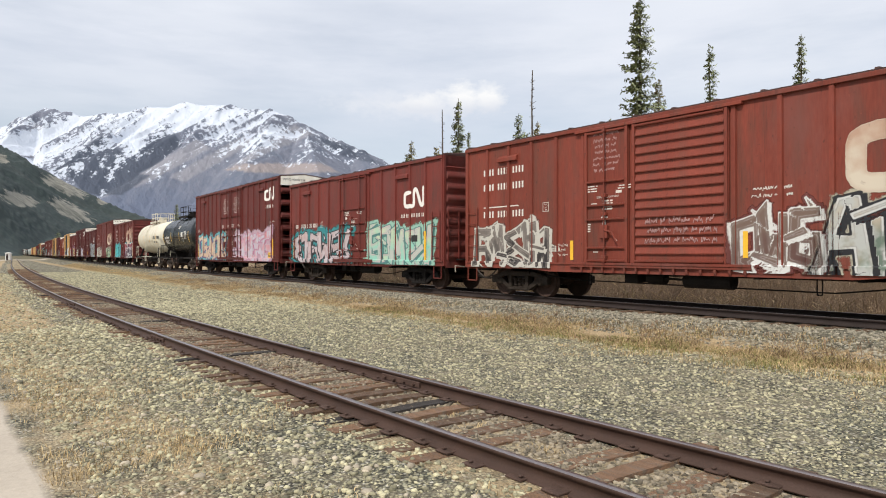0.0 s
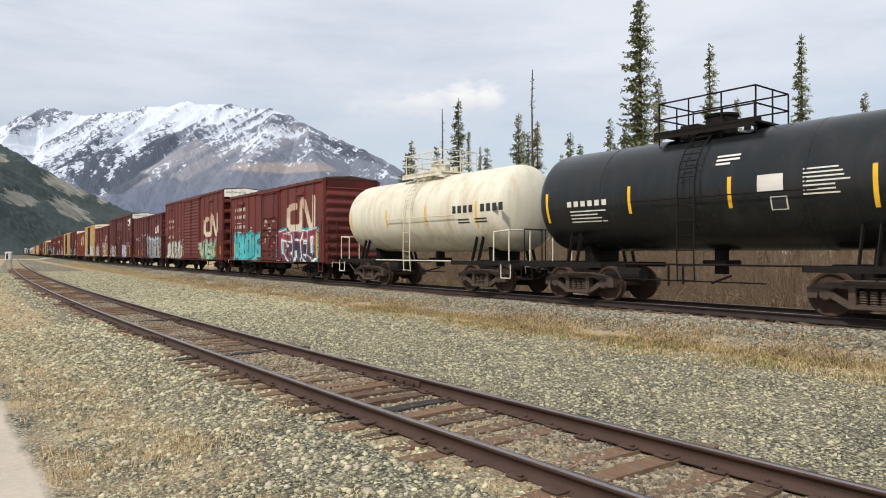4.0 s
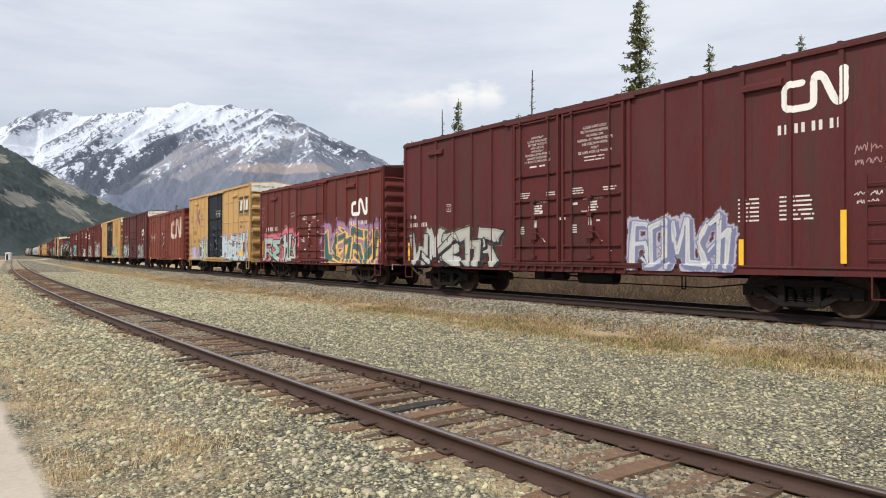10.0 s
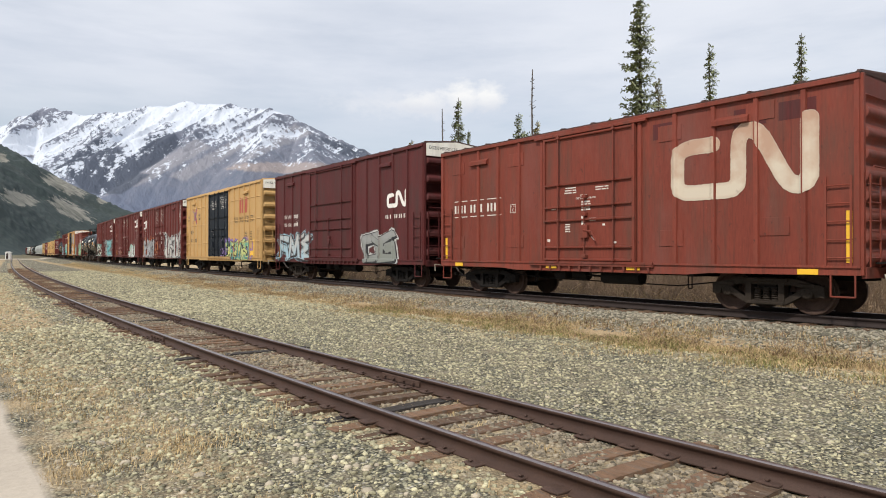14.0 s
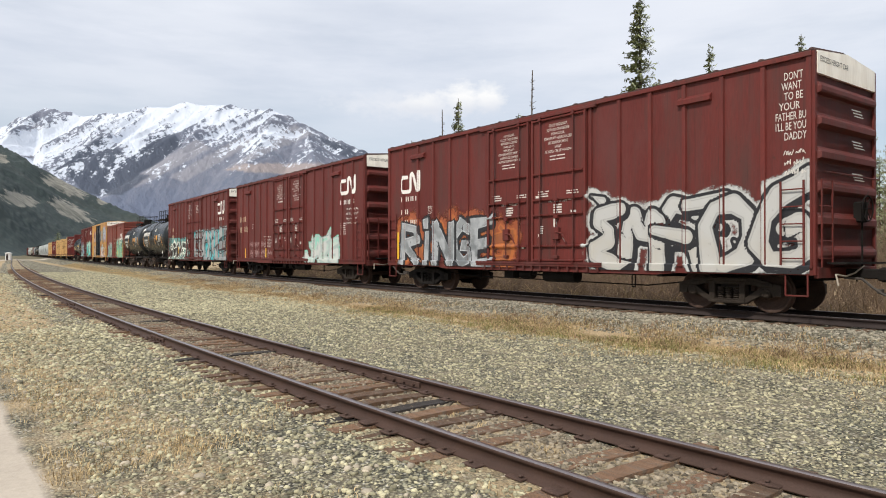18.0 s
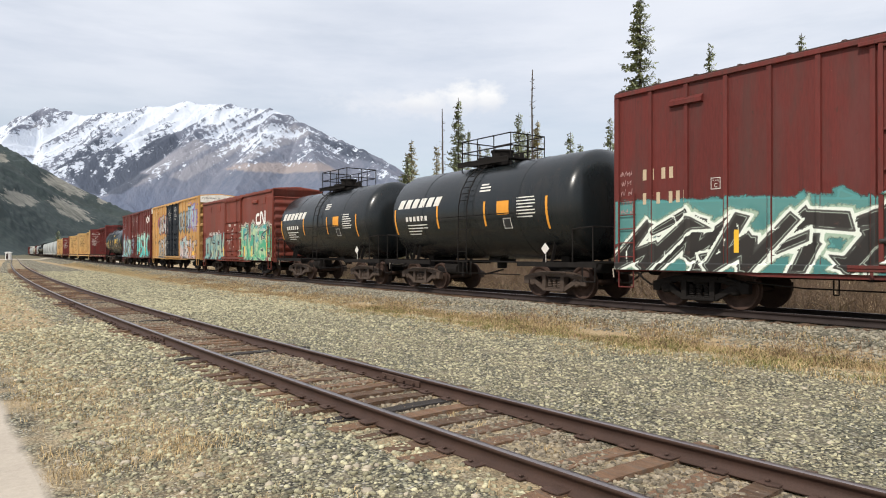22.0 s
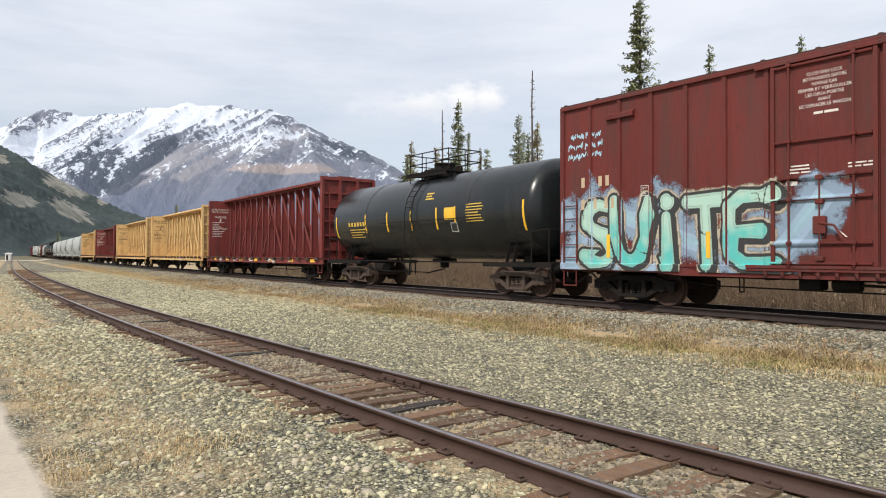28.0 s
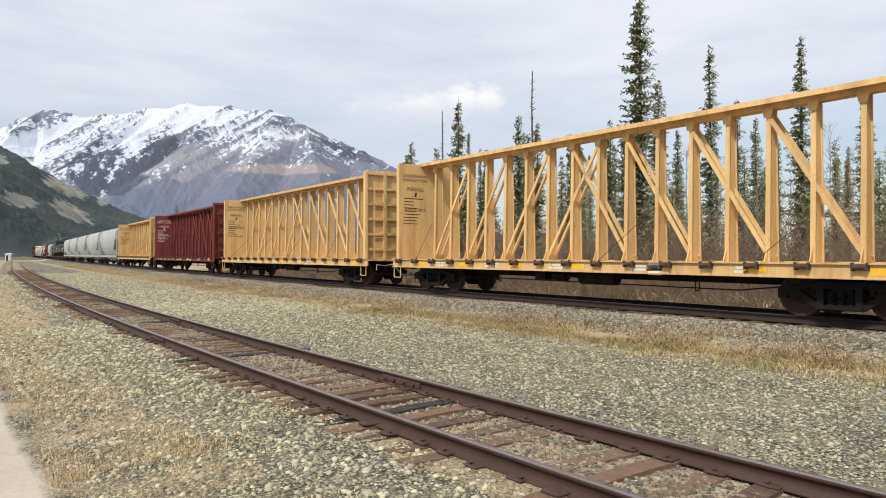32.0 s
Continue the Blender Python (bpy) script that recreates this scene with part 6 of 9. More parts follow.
    marks(car, h, WHITE_MARK, [(0.78, 2.76, 3.76, 3.98, 3), (0.78, 2.76, 3.32, 3.54, 3), (0.78, 2.76, 3.05, 3.08, 1), (0.78, 2.76, 2.72, 2.94, 3), (0.78, 2.76, 2.5, 2.53, 1)])
    graffiti(car, h, 0.75, 5.0, 0.9, 2.35, "258476", spray("turquoise_spray", (0.02, 0.42, 0.47), (0.05, 0.52, 0.54), (0.01, 0.02, 0.03), (0.03, 0.33, 0.37), (0.12, 0.55, 0.58), 0.12, 0.035), ribs, 19, 0.26, "turquoise letters with black outlines")
    graffiti(car, h, 7.95, 12.4, 0.85, 2.5, "43164", spray("maroon_spray", (0.025, 0.02, 0.05), (0.26, 0.025, 0.05), (0.62, 0.62, 0.62), TEAL, None, 0.12, 0.04), ribs, 21, 0.3, "maroon and black letters with white edges")
    small_notes(car, h, 5.4, 7.8, rng)
    # tall car with two louvred doors
    car, h, ribs = boxcar("tall dark red boxcar with louvred doors and green graffiti", 88.15, 105.05, TALL, OXIDE, [(6.28, 8.38), (8.43, 10.65)], louvres=(0, 1), reflect=((15.5, 1.2, 1.75), (10.9, 1.1, 1.6), (14.0, 1.1, 1.6), (5.9, 1.1, 1.5)))
    emblem(car, h, 11.77, 15.01, 2.21, 4.43, ribs, "large white looping band emblem", True)
    scrawl(car, h, 4.3, 5.2, 2.4, 3.3, 4, 201, DUST_CHALK, 0.014)
    scrawl(car, h, 5.3, 6.0, 1.4, 2.4, 5, 202, None, 0.010)
    scrawl(car, h, 0.8, 1.9, 1.05, 2.0, 5, 203, None, 0.010)
    scrawl(car, h, 0.15, 0.6, 1.8, 3.4, 6, 204, DUST_CHALK, 0.012)
    marks(car, h, WHITE_MARK, [(0.78, 3.39, 3.70, 3.95, 3), (0.78, 3.39, 3.22, 3.47, 3), (0.78, 3.39, 2.45, 2.70, 3)])
    graffiti(car, h, 0.75, 5.3, 0.9, 2.15, "3H4125", spray("cream_spray", (0.36, 0.30, 0.23), (0.46, 0.56, 0.55), INK, (0.30, 0.22, 0.16), (0.66, 0.66, 0.58), 0.05, 0.03), ribs, 23, 0.26, "taupe, cream and pale blue letters")
    graffiti(car, h, 10.85, 14.3, 0.85, 2.1, "2768", spray("forest_spray", LEAF, (0.28, 0.45, 0.25), (0.02, 0.05, 0.04), PINK, (0.55, 0.62, 0.5)), ribs, 25, 0.24, "green letters with a pink edge")
    # low car with grey letters
    car, h, ribs = boxcar("dark red boxcar with grey and pale blue graffiti", 106.7, 120.9, LOW, OXIDE_DEEP, [(5.3, 7.95)], reflect=((0.95, 1.0, 1.95), (2.5, 1.0, 1.6), (4.4, 1.0, 1.6), (6.9, 1.2, 1.8), (12.4, 1.0, 1.95)))
    emblem(car, h, 10.72, 12.09, 2.92, 3.89, ribs, "white looping band emblem")
    marks(car, h, WHITE_MARK, [(10.6, 12.2, 2.62, 2.80, 5), (0.87, 2.85, 2.50, 2.75, 3)])
    graffiti(car, h, 7.6, 12.5, 0.85, 2.4, "RASTE", spray("steel_spray", (0.20, 0.22, 0.24), (0.28, 0.30, 0.31), INK, (0.40, 0.52, 0.58), (0.36, 0.40, 0.42), 0.26, 0.035), ribs, 27, 0.26, "grey letters in a pale blue cloud")
    small_notes(car, h, 4.4, 7.9, rng)
    # tall car, white letters
    car, h, ribs = boxcar("tall dark red boxcar with white and pale blue graffiti", 122.4, 139.5, TALL, OXIDE_DEEP, [(5.98, 7.90), (7.95, 10.13)], reflect=((0.3, 1.0, 1.7), (13.18, 1.0, 1.6), (15.23, 1.1, 2.13)))
    door_notice(car, h, 6.48, 7.53, 3.72, 4.72, CLOSE_THIS, rng)
    door_notice(car, h, 8.53, 9.73, 3.72, 4.74, CLOSE_BOTH, rng)
    emblem(car, h, 14.03, 15.30, 4.06, 5.11, ribs, "white looping band emblem")
    scrawl(car, h, 15.38, 15.9, 2.9, 3.4, 2, 211, DUST_CHALK, 0.016)
    scrawl(car, h, 15.38, 15.9, 2.2, 2.5, 2, 212, None, 0.012)
    marks(car, h, WHITE_MARK, [(13.95, 15.30, 3.72, 3.95, 4), (0.4, 0.9, 2.55, 2.7, 1), (0.4, 1.6, 2.25, 2.42, 2)])
    graffiti(car, h, 0.5, 5.2, 0.9, 2.05, "27351", spray("chalk_spray", SNOW, (0.52, 0.51, 0.46), INK, (0.30, 0.24, 0.12), None, 0.05, 0.045), ribs, 29, 0.24, "white angular letters")
    graffiti(car, h, 10.28, 12.88, 0.9, 2.15, "14785", spray("ice_spray", (0.62, 0.64, 0.76), (0.50, 0.55, 0.70), (0.16, 0.17, 0.28), (0.50, 0.46, 0.56), SNOW, 0.07, 0.028), ribs, 31, 0.085, "pale blue dripping letters")
    data_block(car, h, 13.08, 1.95, rng, WHITE_MARK)
    data_block(car, h, 13.98, 1.95, rng, WHITE_MARK, 0.7)
    small_notes(car, h, 5.98, 10.08, rng)
    # low car, purple cloud
    car, h, ribs = boxcar("dark red boxcar with purple and orange graffiti", 141.2, 155.15, LOW, OXIDE, [(4.98, 8.12)], reflect=((0.35, 1.1, 2.0), (12.5, 1.1, 2.3), (6.7, 1.2, 1.8), (9.3, 1.2, 1.7)))
    emblem(car, h, 10.66, 12.05, 2.78, 3.80, ribs, "white looping band emblem")
    scrawl(car, h, 0.15, 0.55, 2.2, 3.9, 7, 205, DUST_CHALK, 0.012)
    scrawl(car, h, 4.2, 4.8, 3.1, 3.4, 2, 206, None, 0.012)
    marks(car, h, WHITE_MARK, [(10.5, 12.15, 2.5, 2.68, 5), (0.8, 2.6, 2.48, 2.72, 3)])
    graffiti(car, h, 0.7, 5.0, 0.9, 2.2, "1358", spray("sea_spray", (0.28, 0.55, 0.43), (0.52, 0.54, 0.53), INK, (0.66, 0.17, 0.22), SNOW, 0.24, 0.045), ribs, 33, 0.18, "sea green letters in a red cloud")
    graffiti(car, h, 8.3, 12.9, 0.9, 2.35, "8512", spray("petrol_spray", (0.02, 0.16, 0.18), (0.05, 0.10, 0.10), (0.72, 0.42, 0.12), (0.38, 0.22, 0.36), (0.05, 0.12, 0.12), 0.30, 0.045), ribs, 35, 0.2, "dark teal letters edged in orange on purple")
    small_notes(car, h, 5.0, 8.0, rng)
    # tall yellow car with a black door
    car, h, ribs = yellow_car("tall yellow boxcar with one black door and blue graffiti", 157.0, 171.0, YELLOW, [(5.03, 8.15)], rng)
    Sign(h).bar(11.36, 13.1, 3.72, 4.68).done("emblem_panel", DARK_MARK, car, "black emblem panel")
    s = Sign(h, -1.43)
    for i in range(3):
        s.bar(11.5 + 0.5 * i, 11.88 + 0.5 * i, 3.86, 4.5, 0.12)
    s.done("emblem", WHITE_MARK, car, "three white slanting blocks")
    Sign(h).text("Railcar Pooling", 11.3, 3.52, 0.30, 1.75).text("Experts", 11.6, 3.12, 0.28, 0.95).done("slogan", DARK_MARK, car, "black painted slogan")
    marks(car, h, DARK_MARK, [(11.55, 12.5, 2.80, 3.0, 2)], "black stencilled mark")
    graffiti(car, h, 0.5, 2.6, 0.85, 1.6, "58", spray("violet_spray", BUFF, LILAC, LILAC, LILAC, None, 0.12), ribs, 37, 0.2)
    graffiti(car, h, 2.75, 4.75, 0.85, 2.15, "OH!", spray("pale_lime_spray", (0.62, 0.70, 0.45), (0.60, 0.66, 0.42), (0.05, 0.09, 0.08), LILAC, None, 0.14), ribs, 39, 0.17, "pale lime letters on lilac")
    graffiti(car, h, 8.2, 12.9, 0.85, 2.45, "731658", spray("powder_blue_spray", (0.46, 0.66, 0.76), (0.55, 0.68, 0.78), (0.06, 0.05, 0.09), (0.62, 0.40, 0.42), (0.62, 0.64, 0.66), 0.11, 0.032), ribs, 41, 0.24, "powder blue block letters")
    # low car with a very large emblem
    car, h, ribs = boxcar("faded red boxcar with a large rust-streaked emblem", 172.9, 186.75, LOW, OXIDE_BRIGHT, [(4.88, 8.1)], reflect=((0.25, 1.1, 1.8), (12.95, 1.1, 2.1)))
    emblem(car, h, 9.05, 12.4, 2.30, 4.60, ribs, "large rust-streaked white looping band emblem", True)
    marks(car, h, WHITE_MARK, [(0.7, 3.2, 2.58, 2.88, 3), (0.7, 3.2, 2.98, 3.01, 3), (0.7, 3.2, 2.46, 2.49, 3)])
    for d, z in ((0.6, 3.9), (0.6, 1.45), (3.4, 3.9), (3.4, 1.45), (8.75, 1.45), (11.2, 1.65), (8.7, 3.95), (10.9, 4.1)):
        part("patch_plate", Shape().box(-1.437, -1.42, h - d - 0.62, h - d, z, z + 0.38, 0.004), OXIDE_BRIGHT, car)
    for d, w in ((8.55, 0.62), (10.62, 0.72), (11.6, 0.75)):
        part("repaint", Shape().box(-1.4225, -1.42, h - d - w, h - d, 4.02, 4.40), OXIDE_DEEP, car, "dark brown square of newer paint")
    for d in (1.0, 5.2, 8.0, 12.2):
        part("reflector", Shape().box(-1.487, -1.474, h - d - 0.2, h - d + 0.2, 0.86, 0.97), REFLECT, car, "yellow reflective strip")
    small_notes(car, h, 4.9, 8.0, rng)
    # tall deep red car
    car, h, ribs = boxcar("tall deep red boxcar with a pale spray-painted ball of letters", 187.9, 202.5, TALL - 0.1, OXIDE_DEEP, [(4.3, 8.6)], reflect=((0.5, 1.0, 1.6),))
    emblem(car, h, 11.3, 12.75, 2.95, 3.85, ribs, "white looping band emblem")
    marks(car, h, WHITE_MARK, [(11.2, 12.85, 2.6, 2.78, 5), (1.0, 3.0, 3.0, 3.2, 3), (1.0, 3.0, 2.6, 2.8, 3)])
    graffiti(car, h, 9.5, 11.8, 0.9, 2.15, "46", spray("ash_spray", (0.26, 0.28, 0.25), (0.34, 0.35, 0.34), INK, SNOW, None, 0.08, 0.03), ribs, 43, 0.24, "grey letters")
    graffiti(car, h, 0.5, 4.2, 0.9, 2.2, "173", spray("frost_spray", SKY, SNOW, INK, SKY), ribs, 45, 0.2, "pale letters")
    # tall yellow car with two black doors
    car, h, ribs = yellow_car("tall yellow boxcar with two black doors and green graffiti", 204.7, 221.5, YELLOW, [(5.87, 7.95), (8.0, 10.1)], rng)
    s = Sign(h)
    for i in range(3):
        s.bar(12.0 + 0.54 * i, 12.42 + 0.54 * i, 3.65, 4.55, 0.08)
    s.done("emblem", RED_MARK, car, "three faded red blocks")
    Sign(h).text("RAILCAR POOLING EXPERTS", 10.95, 3.1, 0.38, 3.6).done("slogan", DARK_MARK, car, "black painted slogan")
    door_notice(car, h, 6.3, 7.65, 4.1, 4.75, CIERRE_ESTA, rng)
    door_notice(car, h, 8.35, 9.85, 4.1, 4.9, CIERRE_AMBAS, rng)
    graffiti(car, h, 8.7, 14.5, 0.85, 2.3, "2751872", spray("violet_tag", (0.30, 0.22, 0.55), (0.34, 0.26, 0.58), PLUM, (0.32, 0.24, 0.56), None, 0.045), ribs, 47, 0.018)
    graffiti(car, h, 9.7, 13.8, 0.85, 2.0, "513864", spray("emerald_spray", (0.02, 0.25, 0.24), (0.05, 0.40, 0.33), INK, (0.28, 0.20, 0.55), (0.72, 0.70, 0.22)), ribs, 49, 0.19, "emerald and yellow letters on violet", x=-1.426)
    # tall car with heavy white letters
    car, h, ribs = boxcar("tall dark red boxcar with heavy white and silver graffiti", 223.3, 239.9, TALL, OXIDE, [(5.9, 7.82), (7.87, 10.0)], reflect=((0.65, 1.1, 2.1), (8.3, 1.2, 1.8)))
    door_notice(car, h, 6.4, 7.4, 3.85, 4.95, CLOSE_THIS, rng)
    door_notice(car, h, 8.4, 9.45, 3.9, 5.0, CLOSE_BOTH, rng)
    emblem(car, h, 0.85, 2.1, 3.42, 4.52, ribs, "white looping band emblem")
    marks(car, h, WHITE_MARK, [(0.85, 2.1, 3.22, 3.42, 4), (0.85, 1.5, 2.75, 2.95, 1), (0.85, 2.1, 2.35, 2.55, 2)])
    graffiti(car, h, 0.6, 7.0, 0.9, 2.35, "275", spray("rust_cloud", (0.42, 0.12, 0.03), (0.34, 0.11, 0.04), (0.40, 0.12, 0.03), (0.36, 0.09, 0.03), None, 0.22), ribs, 51, 0.20, extra=18, name="spray_cloud")
    graffiti(car, h, 0.95, 6.1, 0.85, 2.45, "RINGE", spray("chrome_spray", (0.20, 0.22, 0.23), (0.34, 0.36, 0.37), INK, INK, (0.50, 0.52, 0.54), 0.07), ribs, 53, 0.25, "silver letters on an orange cloud", x=-1.426)
    graffiti(car, h, 9.95, 15.7, 0.85, 2.75, "37146", spray("cream_block_spray", (0.58, 0.56, 0.51), SNOW, INK, SNOW, None, 0.14, 0.075), ribs, 55, 0.28, "heavy cream letters outlined in black", bubble=True)
    s = Sign(h, -1.43)
    for i, (words, d, w) in enumerate((("DON'T", 15.2, 0.38), ("WANT", 15.15, 0.40), ("TO BE", 15.2, 0.38), ("YOUR", 15.1, 0.42), ("FATHER BUT", 15.02, 0.70), ("I'LL BE YOUR", 15.02, 0.70), ("DADDY", 15.2, 0.45))):
        s.text(words, d, 4.84 - 0.205 * i, 0.17, w)
    s.done("handwriting", WHITE_MARK, car, "words chalked in white capitals")
    scrawl(car, h, 15.2, 15.7, 2.85, 3.45, 3, 57)
    small_notes(car, h, 5.9, 9.9, rng)
    # tall car with small mint letters
    car, h, ribs = boxcar("tall dark red boxcar with white and mint graffiti", 241.9, 258.6, TALL, OXIDE, [(5.94, 7.95), (8.05, 9.95)], reflect=((1.5, 1.0, 1.6), (4.9, 1.1, 1.6)))
    door_notice(car, h, 6.4, 7.5, 3.9, 4.9, CLOSE_THIS, rng)
    door_notice(car, h, 8.5, 9.5, 3.9, 4.95, CLOSE_BOTH, rng)
    emblem(car, h, 13.68, 15.08, 3.72, 4.83, ribs, "white looping band emblem")
    marks(car, h, WHITE_MARK, [(13.65, 15.08, 3.40, 3.62, 4)])
    marks(car, h, TAN_MARK, [(0.55, 1.75, 3.12, 3.48, 2), (0.55, 2.05, 2.52, 2.88, 2)], "tan stencilled marks")
    graffiti(car, h, 10.05, 13.4, 0.85, 2.1, "JA36", spray("frosted_mint", (0.66, 0.72, 0.66), MINT, (0.35, 0.42, 0.40), MINT, SNOW), ribs, 59, 0.2, "white and mint letters")
    scrawl(car, h, 2.0, 5.6, 1.1, 2.1, 2, 61, DUST_CHALK, 0.022)
    scrawl(car, h, 2.2, 5.2, 1.0, 1.9, 3, 62, DUST_CHALK, 0.012)
    scrawl(car, h, 14.2, 15.3, 2.5, 3.3, 4, 63)
    scrawl(car, h, 4.4, 5.6, 1.6, 2.3, 4, 64, None, 0.009)
    data_block(car, h, 13.7, 2.1, rng, WHITE_MARK)
    small_notes(car, h, 6.0, 9.9, rng)
    # tall car with large grey letters
    car, h, ribs = boxcar("tall dark red boxcar with large silver graffiti", 260.5, 277.3, TALL, OXIDE, [(5.95, 7.85), (7.92, 10.05)], reflect=((15.75, 1.2, 2.3), (8.9, 1.2, 1.8), (3.2, 1.3, 1.8), (11.9, 1.2, 1.8)))
    door_notice(car, h, 6.4, 7.4, 3.85, 4.9, CLOSE_BOTH, rng)
    door_notice(car, h, 8.4, 9.4, 4.2, 4.9, (), rng)
    emblem(car, h, 13.76, 15.18, 3.72, 4.92, ribs, "white looping band emblem")
    scrawl(car, h, 0.12, 0.5, 2.2, 3.4, 5, 213, DUST_CHALK, 0.014)
    marks(car, h, WHITE_MARK, [(13.73, 15.2, 3.42, 3.68, 4)])
    marks(car, h, TAN_MARK, [(0.8, 1.85, 3.05, 3.36, 2), (0.8, 2.25, 2.46, 2.78, 2)], "tan stencilled marks")
    graffiti(car, h, 0.3, 6.3, 0.9, 2.1, "27215", spray("soot_spray", (0.022, 0.018, 0.015), (0.030, 0.024, 0.02), (0.70, 0.74, 0.66), (0.42, 0.55, 0.42), None, 0.10, 0.06), ribs, 65, 0.25, "slanting black letters with white edges", x=-1.426, slant=0.75, drop=0)
    graffiti(car, h, 0.2, 6.4, 1.05, 2.25, "ZZ", spray("teal_band", (0.07, 0.24, 0.23), (0.11, 0.30, 0.28), (0.08, 0.26, 0.25), (0.08, 0.26, 0.25), None, 0.08), ribs, 66, 0.6, extra=14, name="spray_cloud", drop=0)
    graffiti(car, h, 8.3, 15.6, 0.85, 2.9, "GORE", spray("platinum_spray", (0.30, 0.30, 0.30), (0.24, 0.25, 0.26), INK, (0.46, 0.50, 0.48), (0.42, 0.43, 0.42), 0.12, 0.08), ribs, 67, 0.36, "large silver letters with black outlines", bubble=True)
    graffiti(car, h, 8.1, 15.8, 1.0, 2.9, "Z", spray("aqua_cloud", (0.10, 0.48, 0.52), AQUA, TEAL, TEAL, None, 0.2), ribs, 69, 0.16, extra=9, x=-1.417, name="spray_cloud")
    # two black tank cars
    tank("black tank car with white lettering and orange stripes", 277.8, 289.4, BLACK, "white", SHORT_TANK)
    tank("black tank car with an orange placard and white stencils", 289.4, 301.0, BLACK, "white", SHORT_TANK)
    # smooth-sided car
    car, h, ribs = boxcar("smooth-sided red boxcar with green and blue graffiti", 301.45, 315.25, LOW, OXIDE_BRIGHT, [(5.0, 8.15)], ribs=False, roof_coat=OXIDE_BRIGHT, reflect=((8.6, 1.1, 1.7), (12.3, 1.1, 2.5), (9.9, 1.1, 1.7), (4.6, 1.1, 1.7)))
    emblem(car, h, 10.55, 12.08, 2.77, 3.82, ribs, "white looping band emblem")
    marks(car, h, WHITE_MARK, [(10.55, 12.05, 2.5, 2.66, 5), (1.5, 3.6, 2.45, 2.68, 3)])
    graffiti(car, h, 0.7, 4.7, 0.9, 2.45, "47518", spray("sage_spray", (0.50, 0.54, 0.34), (0.36, 0.44, 0.36), INK, (0.58, 0.36, 0.38), (0.10, 0.34, 0.38), 0.07, 0.045), ribs, 71, 0.24, "sage letters with dark outlines")
    graffiti(car, h, 8.1, 13.0, 0.85, 3.0, "12567", spray("jade_spray", (0.05, 0.42, 0.22), (0.05, 0.34, 0.42), (0.02, 0.06, 0.06), (0.60, 0.50, 0.42), (0.60, 0.68, 0.40), 0.12), ribs, 73, 0.3, "jade and blue letters on pale mist")
    for d in (1.2, 3.2, 11.4):
        part("patch_plate", Shape().box(-1.44, -1.42, h - d - 0.7, h - d, 4.0, 4.35, 0.004), OXIDE_BRIGHT, car)
    small_notes(car, h, 5.0, 8.0, rng)
    # dull yellow car
    car, h, ribs = yellow_car("tall dull yellow boxcar covered in graffiti", 316.4, 333.0, YELLOW_DULL, [(5.8, 7.65), (7.75, 9.9)], rng)
    door_notice(car, h, 6.3, 7.3, 3.9, 4.9, CLOSE_BOTH, rng)
    door_notice(car, h, 8.3, 9.4, 3.9, 4.95, CLOSE_THIS, rng)
    graffiti(car, h, 10.1, 12.9, 3.0, 4.4, "4316", spray("dusty_blue_spray", (0.28, 0.36, 0.38), (0.35, 0.40, 0.40), INK, (0.40, 0.30, 0.18)), ribs, 75, 0.2, "dusty blue letters")
    graffiti(car, h, 12.9, 14.9, 3.1, 4.9, "735", spray("grey_violet_spray", (0.42, 0.46, 0.54), SKY, (0.16, 0.07, 0.28), (0.50, 0.32, 0.36)), ribs, 77, 0.24, "grey letters with violet outlines")
    graffiti(car, h, 10.2, 14.9, 0.85, 2.4, "74153", spray("candy_spray", (0.70, 0.34, 0.30), (0.30, 0.55, 0.58), INK, (0.70, 0.30, 0.14), SNOW, 0.1), ribs, 79, 0.22, "pink and blue letters on orange")
    graffiti(car, h, 3.0, 5.9, 3.0, 4.4, "1427", spray("pearl_spray", SNOW, (0.5, 0.45, 0.45), INK, (0.45, 0.10, 0.12)), ribs, 81, 0.18, "white letters")
    graffiti(car, h, 2.8, 5.7, 0.9, 2.5, "8173", spray("mustard_spray", (0.35, 0.28, 0.18), SNOW, INK, SNOW), ribs, 83, 0.16, "black and white letters")
    scrawl(car, h, 15.15, 15.75, 3.4, 4.9, 5, 85, VIOLET_CHALK, 0.04)
    # tall car with aqua letters
    car, h, ribs = boxcar("tall dark red boxcar with aqua block graffiti", 334.2, 350.7, TALL, OXIDE, [(5.83, 7.88), (7.91, 9.92)], reflect=((1.6, 1.2, 1.8), (4.4, 1.2, 1.8), (8.1, 1.2, 1.8), (10.2, 1.2, 1.8), (13.2, 1.2, 1.8)))
    door_notice(car, h, 6.4, 7.4, 4.0, 4.95, CLOSE_BOTH, rng)
    door_notice(car, h, 8.4, 9.4, 4.3, 5.0, (), rng)
    marks(car, h, TAN_MARK, [(0.7, 1.85, 3.05, 3.36, 2), (0.7, 2.25, 2.46, 2.78, 2)], "tan stencilled marks")
    emblem(car, h, 13.8, 15.1, 4.0, 5.0, ribs, "white looping band emblem")
    graffiti(car, h, 0.75, 5.9, 0.9, 2.75, "SUITE", spray("aqua_block_spray", (0.12, 0.60, 0.55), (0.50, 0.74, 0.62), (0.03, 0.03, 0.03), BEIGE, None, 0.11, 0.07), ribs, 87, 0.24, "aqua block letters with black outlines", bubble=True)
    graffiti(car, h, 0.2, 6.6, 0.9, 2.6, "N", spray("blue_mist", (0.28, 0.38, 0.50), SKY, (0.28, 0.38, 0.50), (0.28, 0.38, 0.50), None, 0.3), ribs, 89, 0.2, extra=9, x=-1.417, name="spray_cloud")
